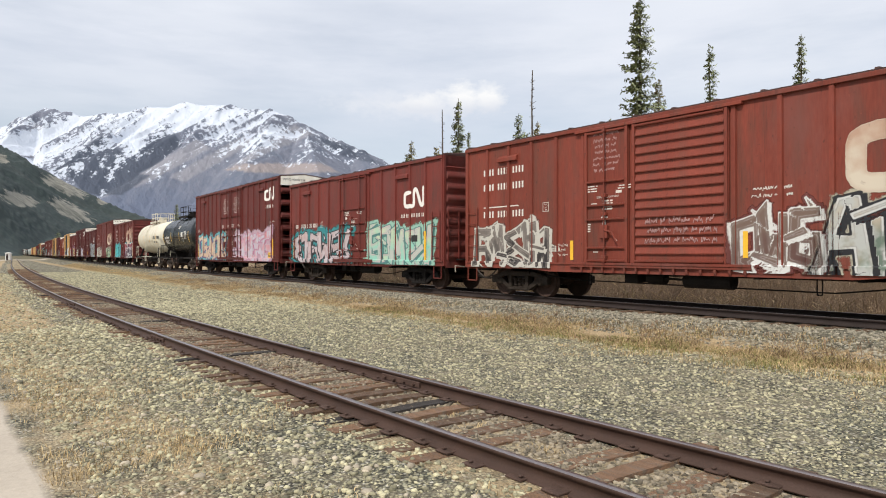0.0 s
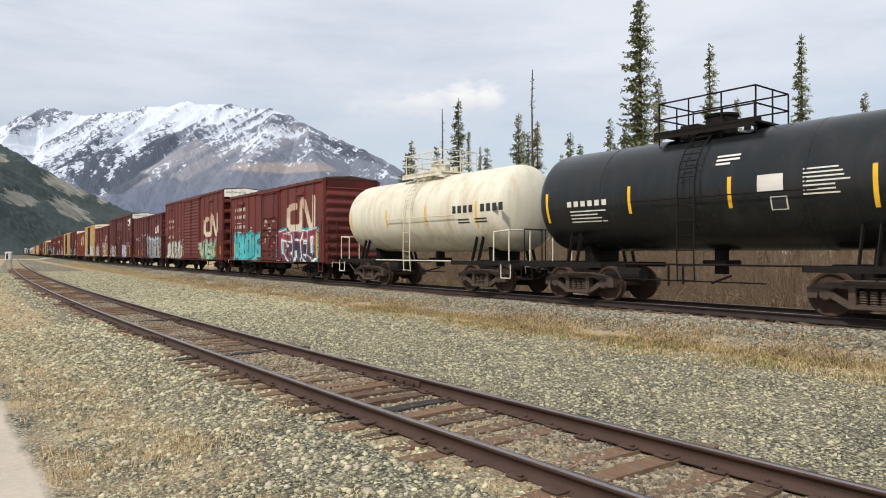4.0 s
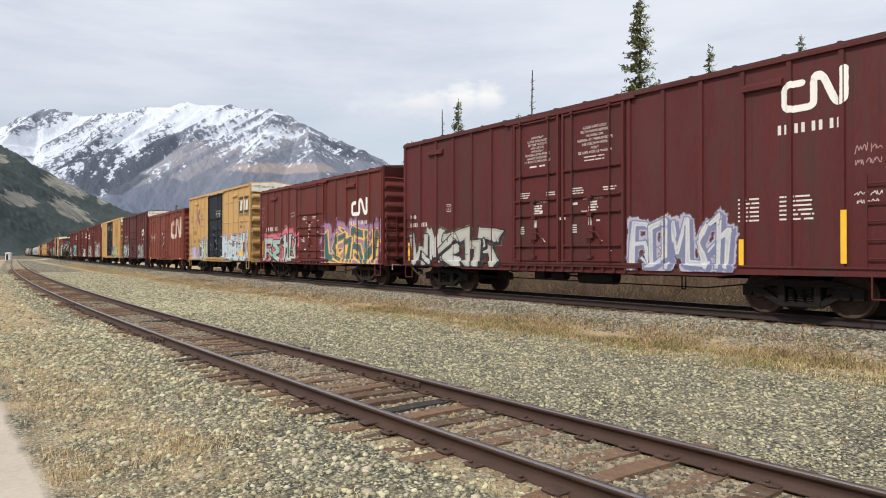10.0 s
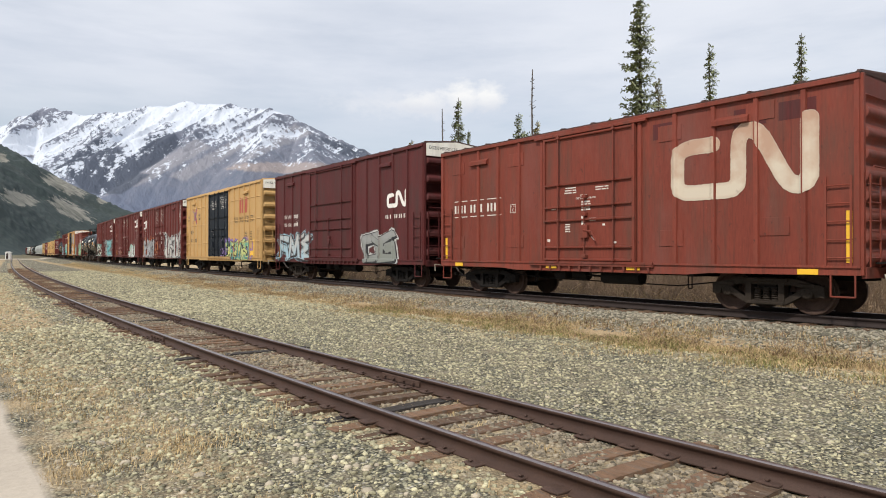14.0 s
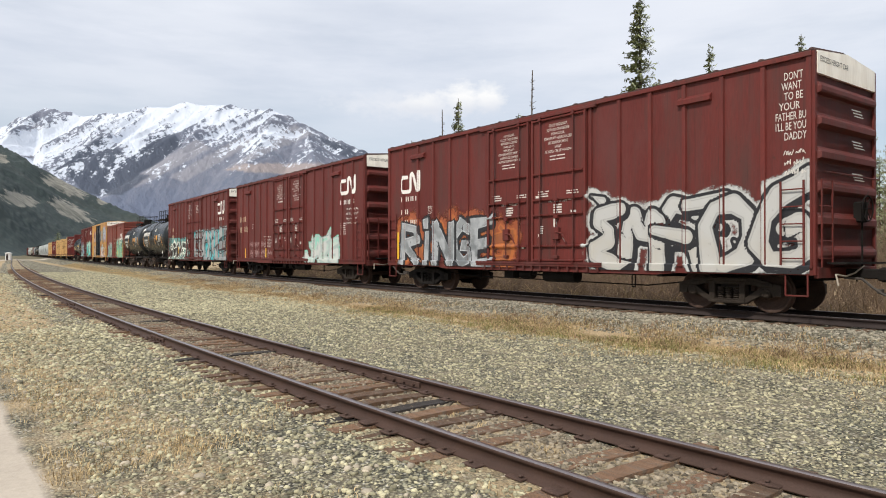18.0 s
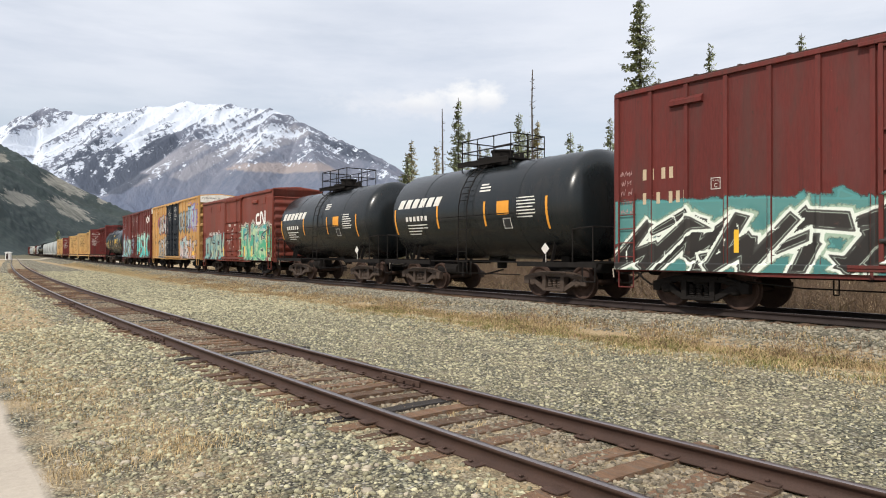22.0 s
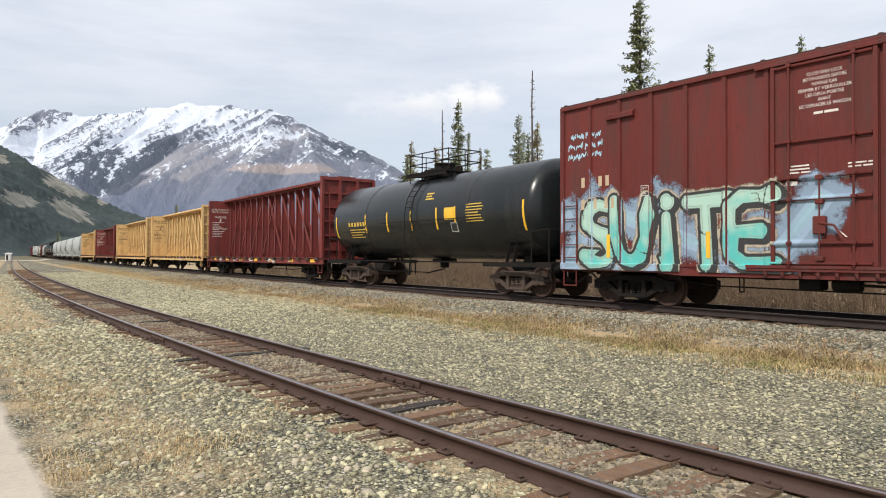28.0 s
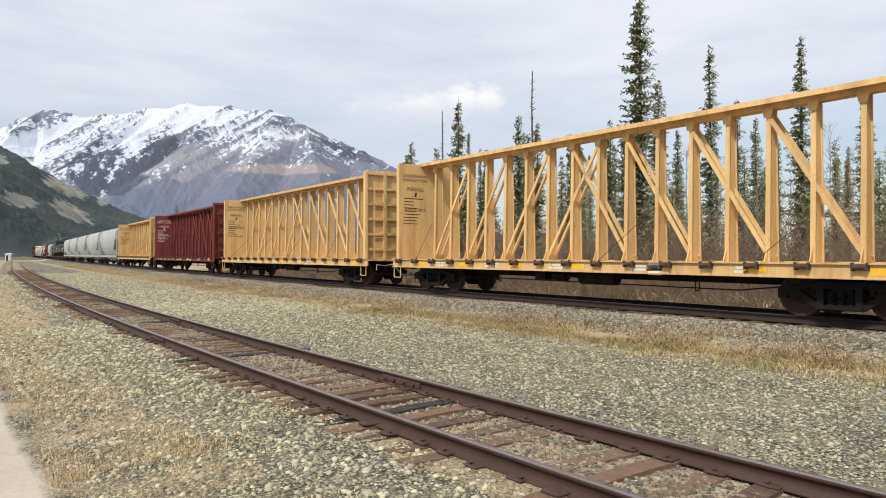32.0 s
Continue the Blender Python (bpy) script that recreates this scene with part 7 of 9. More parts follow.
    graffiti(car, h, 9.0, 15.2, 0.85, 3.1, "ASIC", spray("sea_block_spray", (0.08, 0.58, 0.54), (0.48, 0.74, 0.62), (0.03, 0.03, 0.03), BEIGE, None, 0.13, 0.08), ribs, 91, 0.32, "aqua block letters with black outlines", bubble=True)
    scrawl(car, h, 0.2, 1.4, 3.8, 4.6, 3, 93, SKY_CHALK, 0.03)
    small_notes(car, h, 6.0, 9.9, rng)
    # long black tank car
    tank("long black tank car with yellow lettering and stripes", 350.9, 366.1, BLACK, "gold", LONG_TANK)
    # flat cars with a centre beam
    centrebeam("oxide red centre-beam flat car, empty", 366.3, 385.6, BEAM_RED, WHITE_MARK, 4.90)
    centrebeam("straw yellow centre-beam flat car, empty", 386.9, 405.7, STRAW, DARK_MARK)
    centrebeam("straw yellow centre-beam flat car with rusty winches", 407.8, 427.8, STRAW, DARK_MARK)
    centrebeam("dark red centre-beam flat car with cables along its beam", 429.8, 449.7, BEAM_RED, WHITE_MARK)
    centrebeam("straw yellow centre-beam flat car in the far train", 451.6, 471.9, STRAW, DARK_MARK)
    q = 473.2
    for i in range(5):
        hopper("pale grey covered hopper car", q, q + 16.6, PALE)
        q += 17.9
    for i in range(5):
        tank("black tank car far along the train", q, q + 12.2, BLACK, "", TALL_TANK)
        q += 12.3
    hopper("pale grey covered hopper car", q, q + 16.6, PALE)
    q += 17.9
    boxcar("rust red boxcar far along the train", q, q + 16, LOW, OXIDE, [(5.5, 8.5)])
    q += 17.4
    for i in range(4):
        tank("grey tank car far along the train", q, q + 12.2, CREAM if i % 2 else BLACK, "", TALL_TANK)
        q += 12.3
    for i in range(4):
        hopper("pale grey covered hopper car", q, q + 16.6, PALE)
        q += 17.9
    for i in range(3):
        boxcar("rust red boxcar far along the train", q, q + 16, TALL, OXIDE, [(5.5, 8.5)])
        q += 17.4


SKY_CHALK = material("blue_chalk", SKY, 0.8, 0, 0.15, 3, 40, 0)
VIOLET_CHALK = material("violet_chalk", (0.20, 0.09, 0.30), 0.8, 0, 0.15, 3, 40, 0)
DUST_CHALK = material("dusty_chalk", (0.36, 0.22, 0.21), 0.8, 0, 0.2, 3, 40, 0)
OXIDE_TONE = (0.15, 0.035, 0.028)


def yellow_car(label, r, l, coat, doors, rng):
    car, h, ribs = boxcar(label, r, l, TALL, coat, doors, door_coat=DOOR_BLACK, battens=True, roof_coat=coat,
                          reflect=((0.35, 1.2, 2.1), (doors[0][0] + 0.3, 1.3, 1.9), (doors[-1][1] - 0.3, 1.3, 1.9), (2 * h_of(r, l) - 1.1, 1.1, 2.1)))
    s = Sign(h, -1.43)
    arms = (((1.65, 3.42), (2.72, 4.40)), ((1.65, 4.40), (2.72, 3.42)))
    for a, b in arms:
        s.ribbon([a, b], 0.30)
    s.done("cross_emblem", BLUE_MARK, car, "blue edged crossed emblem")
    s = Sign(h, -1.433)
    for a, b in arms:
        s.ribbon([a, b], 0.17)
    s.done("emblem_cross", RED_MARK, car, "red arms of the crossed emblem")
    s = Sign(h, -1.436)
    s.ribbon([(2.185, 4.18), (2.185, 3.64)], 0.17)
    s.done("emblem_core", BLUE_MARK, car, "blue core of the crossed emblem")
    Sign(h).text("next", 0.30, 3.85, 0.2, 0.5).text("load", 0.30, 3.58, 0.2, 0.48).text("any", 3.08, 3.88, 0.2, 0.45).text("road", 3.08, 3.62, 0.2, 0.48).done("slogan", DARK_MARK, car, "small black slogan")
    marks(car, h, DARK_MARK, [(0.85, 2.15, 2.62, 2.92, 2), (0.85, 3.0, 2.05, 2.33, 3)], "black stencilled marks")
    s = Sign(h, -1.4765)
    a, b = doors[-1]
    c = b - 1.35
    if len(doors) == 1:
        s.text("CLOSE AND LOCK", c, 3.98, 0.13, 1.02).text("BOTH DOORS BEFORE", c - 0.06, 3.82, 0.13, 1.15).text("MOVING CAR", c + 0.16, 3.66, 0.13, 0.7)
    for _ in range(16):
        d, z = rng.uniform(doors[0][0] + 0.1, b - 0.5), rng.uniform(1.3, 3.4)
        k = rng.randint(5, 11)
        s.ribbon([(d + 0.035 * i, z + 0.012 * i * rng.uniform(-0.3, 1) + rng.uniform(-0.055, 0.055)) for i in range(k)], 0.011)
    s.done("door_lettering", WHITE_MARK, car, "white lettering and scrawls on the black door")
    data_block(car, h, 2 * h - 2.9, 2.0, rng, DARK_MARK)
    data_block(car, h, 2 * h - 2.1, 2.0, rng, DARK_MARK)
    Sign(h).bar(2 * h - 2.0, 2 * h - 1.4, 1.15, 1.42).done("placard", REFLECT, car, "yellow data placard")
    return car, h, ribs


def h_of(r, l):
    return (l - r) * 0.95 / 2


# ---- tank cars
TALL_TANK, SHORT_TANK, LONG_TANK = (1.42, 2.77, 0.9), (1.60, 2.69, 0.95), (1.56, 2.68, 0.8)


def shell_shape(half, rad):
    prof = [(-half, 0.02)]
    for i in range(1, 8):
        e = math.pi / 2 * i / 7
        prof.append((-half + 0.62 * (1 - math.cos(e)), rad * math.sin(e) ** 0.92))
    prof += [(-half * 0.33, rad), (half * 0.33, rad)]
    prof += [(-a, r) for a, r in reversed(prof[:8])]
    return Shape().lathe(prof, "y", 40)


def shell_mark(car, zc, rad, rows, mat, label, name="stencil"):
    """Marks that follow the round of a tank: (y0, y1, angle0, angle1) with angles in degrees over the horizontal of the near side."""
    g = Shape()
    r = rad + 0.005
    for y0, y1, a0, a1 in rows:
        n = max(1, int(abs(a1 - a0) / 4))
        v, f = [], []
        for i in range(n + 1):
            a = radians(a0 + (a1 - a0) * i / n)
            for y in (y0, y1):
                v.append((-r * math.cos(a), y, zc + r * math.sin(a)))
        f = [(2 * i, 2 * i + 1, 2 * i + 3, 2 * i + 2) for i in range(n)]
        g.add(v, f)
    return part(name, g, mat, car, label)


def tank_ladder(rad, zc):
    g = Shape()
    for s in (-0.22, 0.22):
        pts = []
        for a in (80, 60, 40, 22, 4):
            e = radians(a)
            pts.append((-(rad + 0.12) * math.cos(e), s, zc + (rad + 0.12) * math.sin(e)))
        pts += [(-rad - 0.14, s, 1.2), (-rad - 0.10, s, 0.62)]
        g.pipe(pts, 0.018, 5)
    for i in range(11):
        a = radians(78 - 7.5 * i)
        if i < 10:
            p = (-(rad + 0.12) * math.cos(a), zc + (rad + 0.12) * math.sin(a))
            g.tube((p[0], -0.22, p[1]), (p[0], 0.22, p[1]), 0.014, 5)
    for z in (2.4, 2.05, 1.7, 1.35, 1.0, 0.66):
        g.tube((-rad - 0.13, -0.22, z), (-rad - 0.13, 0.22, z), 0.014, 5)
    return g


def add_tank_rail(platform, top, coat):
    """The railing round the manway platform, rail by rail and post by post."""
    c = [(-0.75, -1.25), (-0.75, 1.25), (0.75, 1.25), (0.75, -1.25)]
    for i in range(4):
        (x0, y0), (x1, y1) = c[i], c[(i + 1) % 4]
        for z in (0.4, 0.80):
            part("rail", shared(("rail_bar", i, z, round(top, 2)), lambda: Shape().tube((x0, y0, top + z), (x1, y1, top + z), 0.02, 6)), coat, platform)
        for t in ((0, 0.33, 0.67) if i % 2 == 0 else (0, 0.5)):
            px, py = x0 + (x1 - x0) * t, y0 + (y1 - y0) * t
            part("post", shared(("rail_post", i, t, round(top, 2)), lambda: Shape().tube((px, py, top - 0.25), (px, py, top + 0.80), 0.02, 6)), coat, platform)


def manway_shape(top):
    g = Shape()
    g.tube((0, 0, top - 0.1), (0, 0, top + 0.42), 0.36, 20)
    g.tube((0, 0, top + 0.42), (0, 0, top + 0.48), 0.40, 20)
    g.box(-0.3, 0.3, 0.45, 0.95, top - 0.05, top + 0.32, 0.03)
    for y in (-0.6, -0.85):
        g.tube((0.1, y, top - 0.05), (0.1, y, top + 0.3), 0.08, 10)
    return g


def tank_platform(top):
    g = Shape()
    for x0, x1, y0, y1 in ((-0.9, -0.42, -1.3, 1.3), (0.42, 0.9, -1.3, 1.3), (-0.42, 0.42, -1.3, -0.95), (-0.42, 0.42, 0.95, 1.3)):
        g.box(x0, x1, y0, y1, top - 0.03, top + 0.02)
    for x in (-0.9, 0.88):
        g.box(x, x + 0.02, -1.3, 1.3, top - 0.12, top + 0.06)
    return g


def add_tank_frame(car, half, coat):
    """Draft sills, end platforms and side sills, piece by piece."""
    for s in (-1, 1):
        part("draft_sill", Shape().box(-0.3, 0.3, *sorted((s * (half + 0.35), s * (half - 2.6))), 0.72, 1.05, 0.01), coat, car)
        part("end_platform", Shape().box(-1.36, 1.36, *sorted((s * (half + 0.35), s * (half - 0.35))), 1.0, 1.05, 0.01), coat, car)
        for x in (-1.39, 1.39):
            part("side_sill", Shape().box(x - 0.03, x + 0.03, *sorted((s * (half + 0.35), s * (half - 2.7))), 0.9, 1.04), coat, car)


def saddle_shape():
    """Slim braces from the side sill up to the shell."""
    g = Shape()
    for q in (-1, 1):
        for y in (-0.16, 0.16):
            g.add([(q * 1.34, y - 0.012, 0.98), (q * 1.22, y - 0.012, 0.98), (q * 1.00, y - 0.012, 1.78), (q * 1.10, y - 0.012, 1.85),
                   (q * 1.34, y + 0.012, 0.98), (q * 1.22, y + 0.012, 0.98), (q * 1.00, y + 0.012, 1.78), (q * 1.10, y + 0.012, 1.85)],
                  [(0, 1, 2, 3), (7, 6, 5, 4), (0, 4, 5, 1), (1, 5, 6, 2), (2, 6, 7, 3), (3, 7, 4, 0)])
    g.add([(-0.5, -0.2, 0.9), (0.5, -0.2, 0.9), (0.62, -0.1, 1.5), (-0.62, -0.1, 1.5), (-0.5, 0.2, 0.9), (0.5, 0.2, 0.9), (0.62, 0.1, 1.5), (-0.62, 0.1, 1.5)],
          [(0, 1, 2, 3), (7, 6, 5, 4), (0, 4, 5, 1), (1, 5, 6, 2), (2, 6, 7, 3), (3, 7, 4, 0)])
    return g


def end_rail(half, s):
    g = Shape()
    y = s * (half + 0.22)
    g.pipe([(-1.38, s * (half - 0.5), 1.05), (-1.38, s * (half - 0.5), 1.95), (-1.38, y, 2.0), (1.38, y, 2.0), (1.38, s * (half - 0.5), 1.95), (1.38, s * (half - 0.5), 1.05)], 0.022, 6)
    for x in (-1.38, -0.5, 0.5, 1.38):
        g.tube((x, y, 1.05), (x, y, 2.0), 0.02, 6)
    return g


def tank(label, r, l, coat, letters, size):
    car, length = new_car("tank_car", label, "tank car", r, l)
    rad, zc, lift = size
    half = length / 2 - 0.55
    top = zc + rad
    trim = coat if coat is CREAM else GRIME
    part("shell", shell_shape(half, rad), coat, car, smooth=True)
    for y in (-half * 0.5, 0.0, half * 0.5):
        part("weld_band", Shape().lathe([(-0.03, rad - 0.02), (-0.02, rad + 0.008), (0.02, rad + 0.008), (0.03, rad - 0.02)], "y", 40, (0, y, zc)), coat, car)
    car_shell = car.children[0]
    car_shell.location = (0, 0, zc)
    part("manway", shared(("manway", round(top, 2)), lambda: manway_shape(top), True), trim, car)
    platform = part("platform", shared(("tank_platform", round(top, 2)), lambda: tank_platform(top + 0.06)), trim, car)
    add_tank_rail(platform, top + 0.06, trim)
    part("ladder", shared(("tank_ladder", rad, zc), lambda: tank_ladder(rad, zc)), trim, car)
    add_tank_frame(car, half, GRIME)
    ty = half - 1.55
    for s in (-1, 1):
        part("saddle", shared("saddle", saddle_shape), GRIME, car, at=(0, s * ty, 0))
        part("end_railing", end_rail(half, s), trim, car)
        part("step", shared("stirrup_step", step_shape), trim, car, at=(-1.36, s * (half + 0.1), 0.5))
    part("side_pipe", Shape().pipe([(-1.36, -half + 1.2, 1.02), (-1.36, half - 1.2, 1.02)], 0.022, 6).pipe([(-rad - 0.09, -half * 0.55, zc - 0.2), (-rad - 0.09, half * 0.3, zc - 0.2)], 0.016, 5), trim, car)
    outlet = part("outlet", Shape().tube((0, 0, 0.78), (0, 0, zc - rad + 0.1), 0.17, 12), GRIME, car, "black bottom outlet")
    part("outlet_flange", Shape().box(-0.35, 0.35, -0.3, 0.3, 0.98, 1.12, 0.02), GRIME, outlet)
    for pts in ([(-1.1, 0.35, 0.55), (-1.1, 0.35, 1.0)], [(-1.1, 0.75, 0.5), (-1.1, 0.75, 1.0)], [(-1.1, -0.4, 0.6), (-0.3, -0.4, 0.75)]):
        part("valve_rod", Shape().pipe(pts, 0.03), GRIME, outlet)
    part("brake_gear", shared("tank_brake", lambda: Shape().tube((-0.6, 1.2, 0.72), (-0.6, 2.3, 0.72), 0.19, 14).pipe([(-0.9, -2.2, 0.62), (-0.9, 2.4, 0.62)], 0.018, 5)), GRIME, car, at=(0, half - 4.6, 0))
    strip = REFLECT if letters != "white" else material("orange_stripe", (0.72, 0.30, 0.03), 0.5, 0, 0.1, 4, 50, 0)
    for k in (-0.74, -0.19, 0.32, 0.86) if size is not LONG_TANK else (-0.9, -0.40, -0.24, 0.0, 0.25, 0.5, 0.88):
        y = half * k
        low = -26 if abs(k) > 0.7 else -20
        shell_mark(car, zc, rad, [(y - 0.045, y + 0.045, low, 8)], strip, "yellow reflective stripe", "reflector")
    rng = random.Random(int(r))
    if coat is CREAM:
        rows = [(-half * 0.50 - 0.30 * i, -half * 0.50 - 0.30 * i - 0.20, -6, 4) for i in range(9) if i != 4]
        shell_mark(car, zc, rad, rows, DARK_MARK, "black stencilled car marks")
        rows = [(-half * 0.55 - 0.9 * (i % 2), -half * 0.55 - 0.9 * (i % 2) - 0.6, -16 - 4 * (i // 2), -14 - 4 * (i // 2)) for i in range(4)]
        shell_mark(car, zc, rad, rows, DARK_MARK, "rows of small black stencils", "data_stencil")["kind"] = "stuff"
    if coat is BLACK:
        rows = []
        for i in range(6):
            rows.append((half * 0.715 - 0.24 * i, half * 0.715 - 0.24 * i - 0.15, -9, -3))
        ink = GOLD_MARK if letters == "gold" else WHITE_MARK
        shell_mark(car, zc, rad, rows, ink, "stencilled car marks")
        rows = []
        for i in range(4):
            w = rng.uniform(0.7, 1.3)
            rows.append((half * 0.70, half * 0.70 - w, -15 - 4 * i, -13.6 - 4 * i))
        for i in range(7):
            rows.append((-half * 0.49, -half * 0.49 - rng.uniform(0.6, 0.9), 8 - 3.4 * i, 9.3 - 3.4 * i))
        for i in range(3):
            rows.append((-half * 0.12, -half * 0.12 - rng.uniform(0.3, 0.6), 28 - 4 * i, 30 - 4 * i))
        shell_mark(car, zc, rad, rows, ink, "rows of small stencils", "data_stencil")["kind"] = "stuff"
        shell_mark(car, zc, rad, [(-half * 0.31, -half * 0.31 - 0.55, -8, 7)], strip if letters else WHITE_MARK, "orange hazard placard" if letters else "cream placard", "placard")
        shell_mark(car, zc, rad, [(-half * 0.36, -half * 0.36 - 0.36, -24, -12)], WHITE_MARK, "", "data_plate")
        shell_mark(car, zc, rad + 0.004, [(-half * 0.36 - 0.03, -half * 0.36 - 0.33, -23, -13)], DARK_MARK, "", "data_plate")
        if letters == "white":
            g = Shape()
            for i in range(6):
                y, e = half * 0.825 - 0.45 * i, 0.33
                v = []
                for k in range(5):
                    a = radians(8 + 3.0 * k)
                    lean = -0.035 * k
                    for q in (y + lean, y - e + lean):
                        v.append((-(rad + 0.006) * math.cos(a), q, zc + (rad + 0.006) * math.sin(a)))
                g.add(v, [(2 * k, 2 * k + 1, 2 * k + 3, 2 * k + 2) for k in range(4)])
            part("company_mark", g, WHITE_MARK, car, "row of six slanting white blocks")
            for y in (-half + 1.5,):
                part("hazard_diamond", Shape().add([(-1.43, y, 1.25), (-1.43, y - 0.16, 1.42), (-1.43, y, 1.59), (-1.43, y + 0.16, 1.42)], [(0, 1, 2, 3)]).tube((-1.40, y, 1.0), (-1.40, y, 1.3), 0.012, 5), WHITE_MARK, car)
        # stencils on the near head
        g = Shape()
        for i in range(5):
            w = rng.uniform(0.35, 0.6)
            x = 0.25
            z = zc + 0.62 - 0.11 * i
            rr = math.hypot(x + w / 2, z - zc)
            yy = -half + 0.62 * (1 - math.sqrt(max(0, 1 - (rr / rad) ** 2))) - 0.03
            g.add([(x, yy - 0.03, z), (x + w, yy + 0.02, z), (x + w, yy + 0.02, z + 0.06), (x, yy - 0.03, z + 0.06)], [(0, 1, 2, 3)])
        part("head_stencil", g, ink, car, "stencils on the tank head")
    add_couplers(car, half + 0.4)
    for s in (-1, 1):
        add_truck(car, s * ty, DUSTY_IRON)
    return car


# ---- centre-beam flat cars
def post_shape(z1):
    """A tapering post of H section."""
    g = Shape()
    rings = []
    for z, k in ((1.1, 1.0), (z1, 0.66)):
        w, t, u, q = 0.22 * k, 0.19 * k, 0.055, 0.018
        rings.append([(-w, -u, z), (-t, -u, z), (-t, -q, z), (t, -q, z), (t, -u, z), (w, -u, z), (w, u, z), (t, u, z), (t, q, z), (-t, q, z), (-t, u, z), (-w, u, z)])
    g.add(rings[0] + rings[1], [(i, (i + 1) % 12, 12 + (i + 1) % 12, 12 + i) for i in range(12)] + [tuple(range(11, -1, -1)), tuple(range(12, 24))])
    return g


def bulkhead_shape(z1):
    return Shape().box(-1.40, 1.40, -0.03, 0.03, 1.1, z1, 0.005)


def winch_shape():
    g = Shape()
    g.tube((-0.05, -0.11, 0), (-0.05, 0.11, 0), 0.055, 8)
    g.box(-0.1, 0.05, -0.14, -0.11, -0.08, 0.08)
    g.box(-0.1, 0.05, 0.11, 0.14, -0.08, 0.08)
    return g


def centrebeam(label, r, l, coat, ink, z1=4.76):
    car, length = new_car("centre_beam_car", label, "flat car", r, l)
    h = length / 2
    deck = Shape().box(-1.38, 1.38, -h, h, 1.03, 1.10)
    part("deck", deck, coat, car)
    sills = Shape()
    for s in (-1, 1):
        sills.box(s * 1.40 - 0.03, s * 1.40 + 0.03, -h, h, 0.84, 1.12, 0.005)
        sills.box(s * 1.44 - 0.05, s * 1.44 + 0.05, -h, h, 1.10, 1.13)
        sills.box(s * 1.44 - 0.05, s * 1.44 + 0.05, -h, h, 0.82, 0.85)
    part("side_sill", sills, coat, car)
    part("centre_sill", Shape().box(-0.34, 0.34, -h + 0.3, h - 0.3, 0.62, 1.02), GRIME, car)
    part("brake_gear", shared("brake_gear", brake_gear_shape), GRIME, car)
    part("brake_rod", rod_shape(length), GRIME, car)
    for s in (-1, 1):
        ob = part("bulkhead", shared(("bulkhead", z1), lambda: bulkhead_shape(z1)), coat, car)
        ob.matrix_basis = pose(0, s * (h - 0.35), 0, 0, 0, 0 if s < 0 else 180)
        for x in (-1.34, -0.45, 0.45, 1.34):
            part("stiffener", shared(("stiffener", z1), lambda: Shape().box(-0.06, 0.06, -0.16, -0.03, 1.1, z1 - 0.05, 0.008)), coat, ob, at=(x, 0, 0))
        for z in np.linspace(1.5, z1 - 0.12, 6):
            part("cross_rail", shared("cross_rail", lambda: Shape().box(-1.28, 1.28, -0.13, -0.03, -0.05, 0.05, 0.006)), coat, ob, at=(0, 0, float(z)))
    top = Shape()
    top.sweep([(-0.44, z1 - 0.07), (-0.40, z1 - 0.07), (-0.40, z1 - 0.02), (-0.14, z1 - 0.02), (-0.14, z1 - 0.15), (0.14, z1 - 0.15), (0.14, z1 - 0.02), (0.40, z1 - 0.02),
               (0.40, z1 - 0.07), (0.44, z1 - 0.07), (0.44, z1 + 0.05), (-0.44, z1 + 0.05)], -h + 0.35, h - 0.35)
    part("top_chord", top, coat, car)
    n = 17
    ys = [h - 1.0 - (length - 2.0) * i / (n - 1) for i in range(n)]
    foot = shared("post_foot", lambda: Shape().add([(-0.40, -0.012, 1.1), (-0.20, -0.012, 1.1), (-0.20, -0.012, 1.5), (-0.40, 0.012, 1.1), (-0.20, 0.012, 1.1), (-0.20, 0.012, 1.5)],
                                                  [(0, 1, 2), (5, 4, 3), (0, 2, 5, 3), (0, 3, 4, 1), (1, 4, 5, 2)]))
    gusset = shared("gusset", lambda: Shape().plate([(-0.13, -0.14), (0.13, -0.14), (0.08, -0.34), (-0.08, -0.34)], -0.20, -0.185))
    for y in ys:
        post = part("post", shared(("beam_post", z1), lambda: post_shape(z1 - 0.14)), coat, car, at=(0, y, 0))
        part("post_foot", foot, coat, post)
        part("gusset", gusset, coat, post, at=(0, 0, z1))
    for i in (0, 2, 4, 6, 7, 9, 11, 13):
        up = i % 2 == 0
        ya, yb = ys[i], ys[i + 2]
        za, zb = (1.25, z1 - 0.3) if up else (z1 - 0.3, 1.25)
        g = Shape()
        w = 0.055
        for x in (-0.17, 0.12):
            g.add([(x, ya - w, za), (x, ya + w, za), (x, yb + w, zb), (x, yb - w, zb), (x + 0.05, ya - w, za), (x + 0.05, ya + w, za), (x + 0.05, yb + w, zb), (x + 0.05, yb - w, zb)],
                  [(0, 1, 2, 3), (7, 6, 5, 4), (0, 3, 7, 4), (1, 5, 6, 2), (0, 4, 5, 1), (3, 2, 6, 7)])
        part("diagonal", g, coat, car)
    rng = random.Random(int(r))
    k = 17
    for i in range(k):
        y = h - 0.5 - (length - 1.0) * i / (k - 1)
        part("winch", shared("winch", winch_shape), RUST_IRON, car, at=(-1.47, y, 1.06))
        if i % 4 == 1:
            part("cable", Shape().tube((-1.44, y, 1.12), (-0.22, y + rng.choice((-0.9, -0.6, 0.7, 1.0)), rng.uniform(1.9, 2.7)), 0.009, 4), RUST_IRON, car)
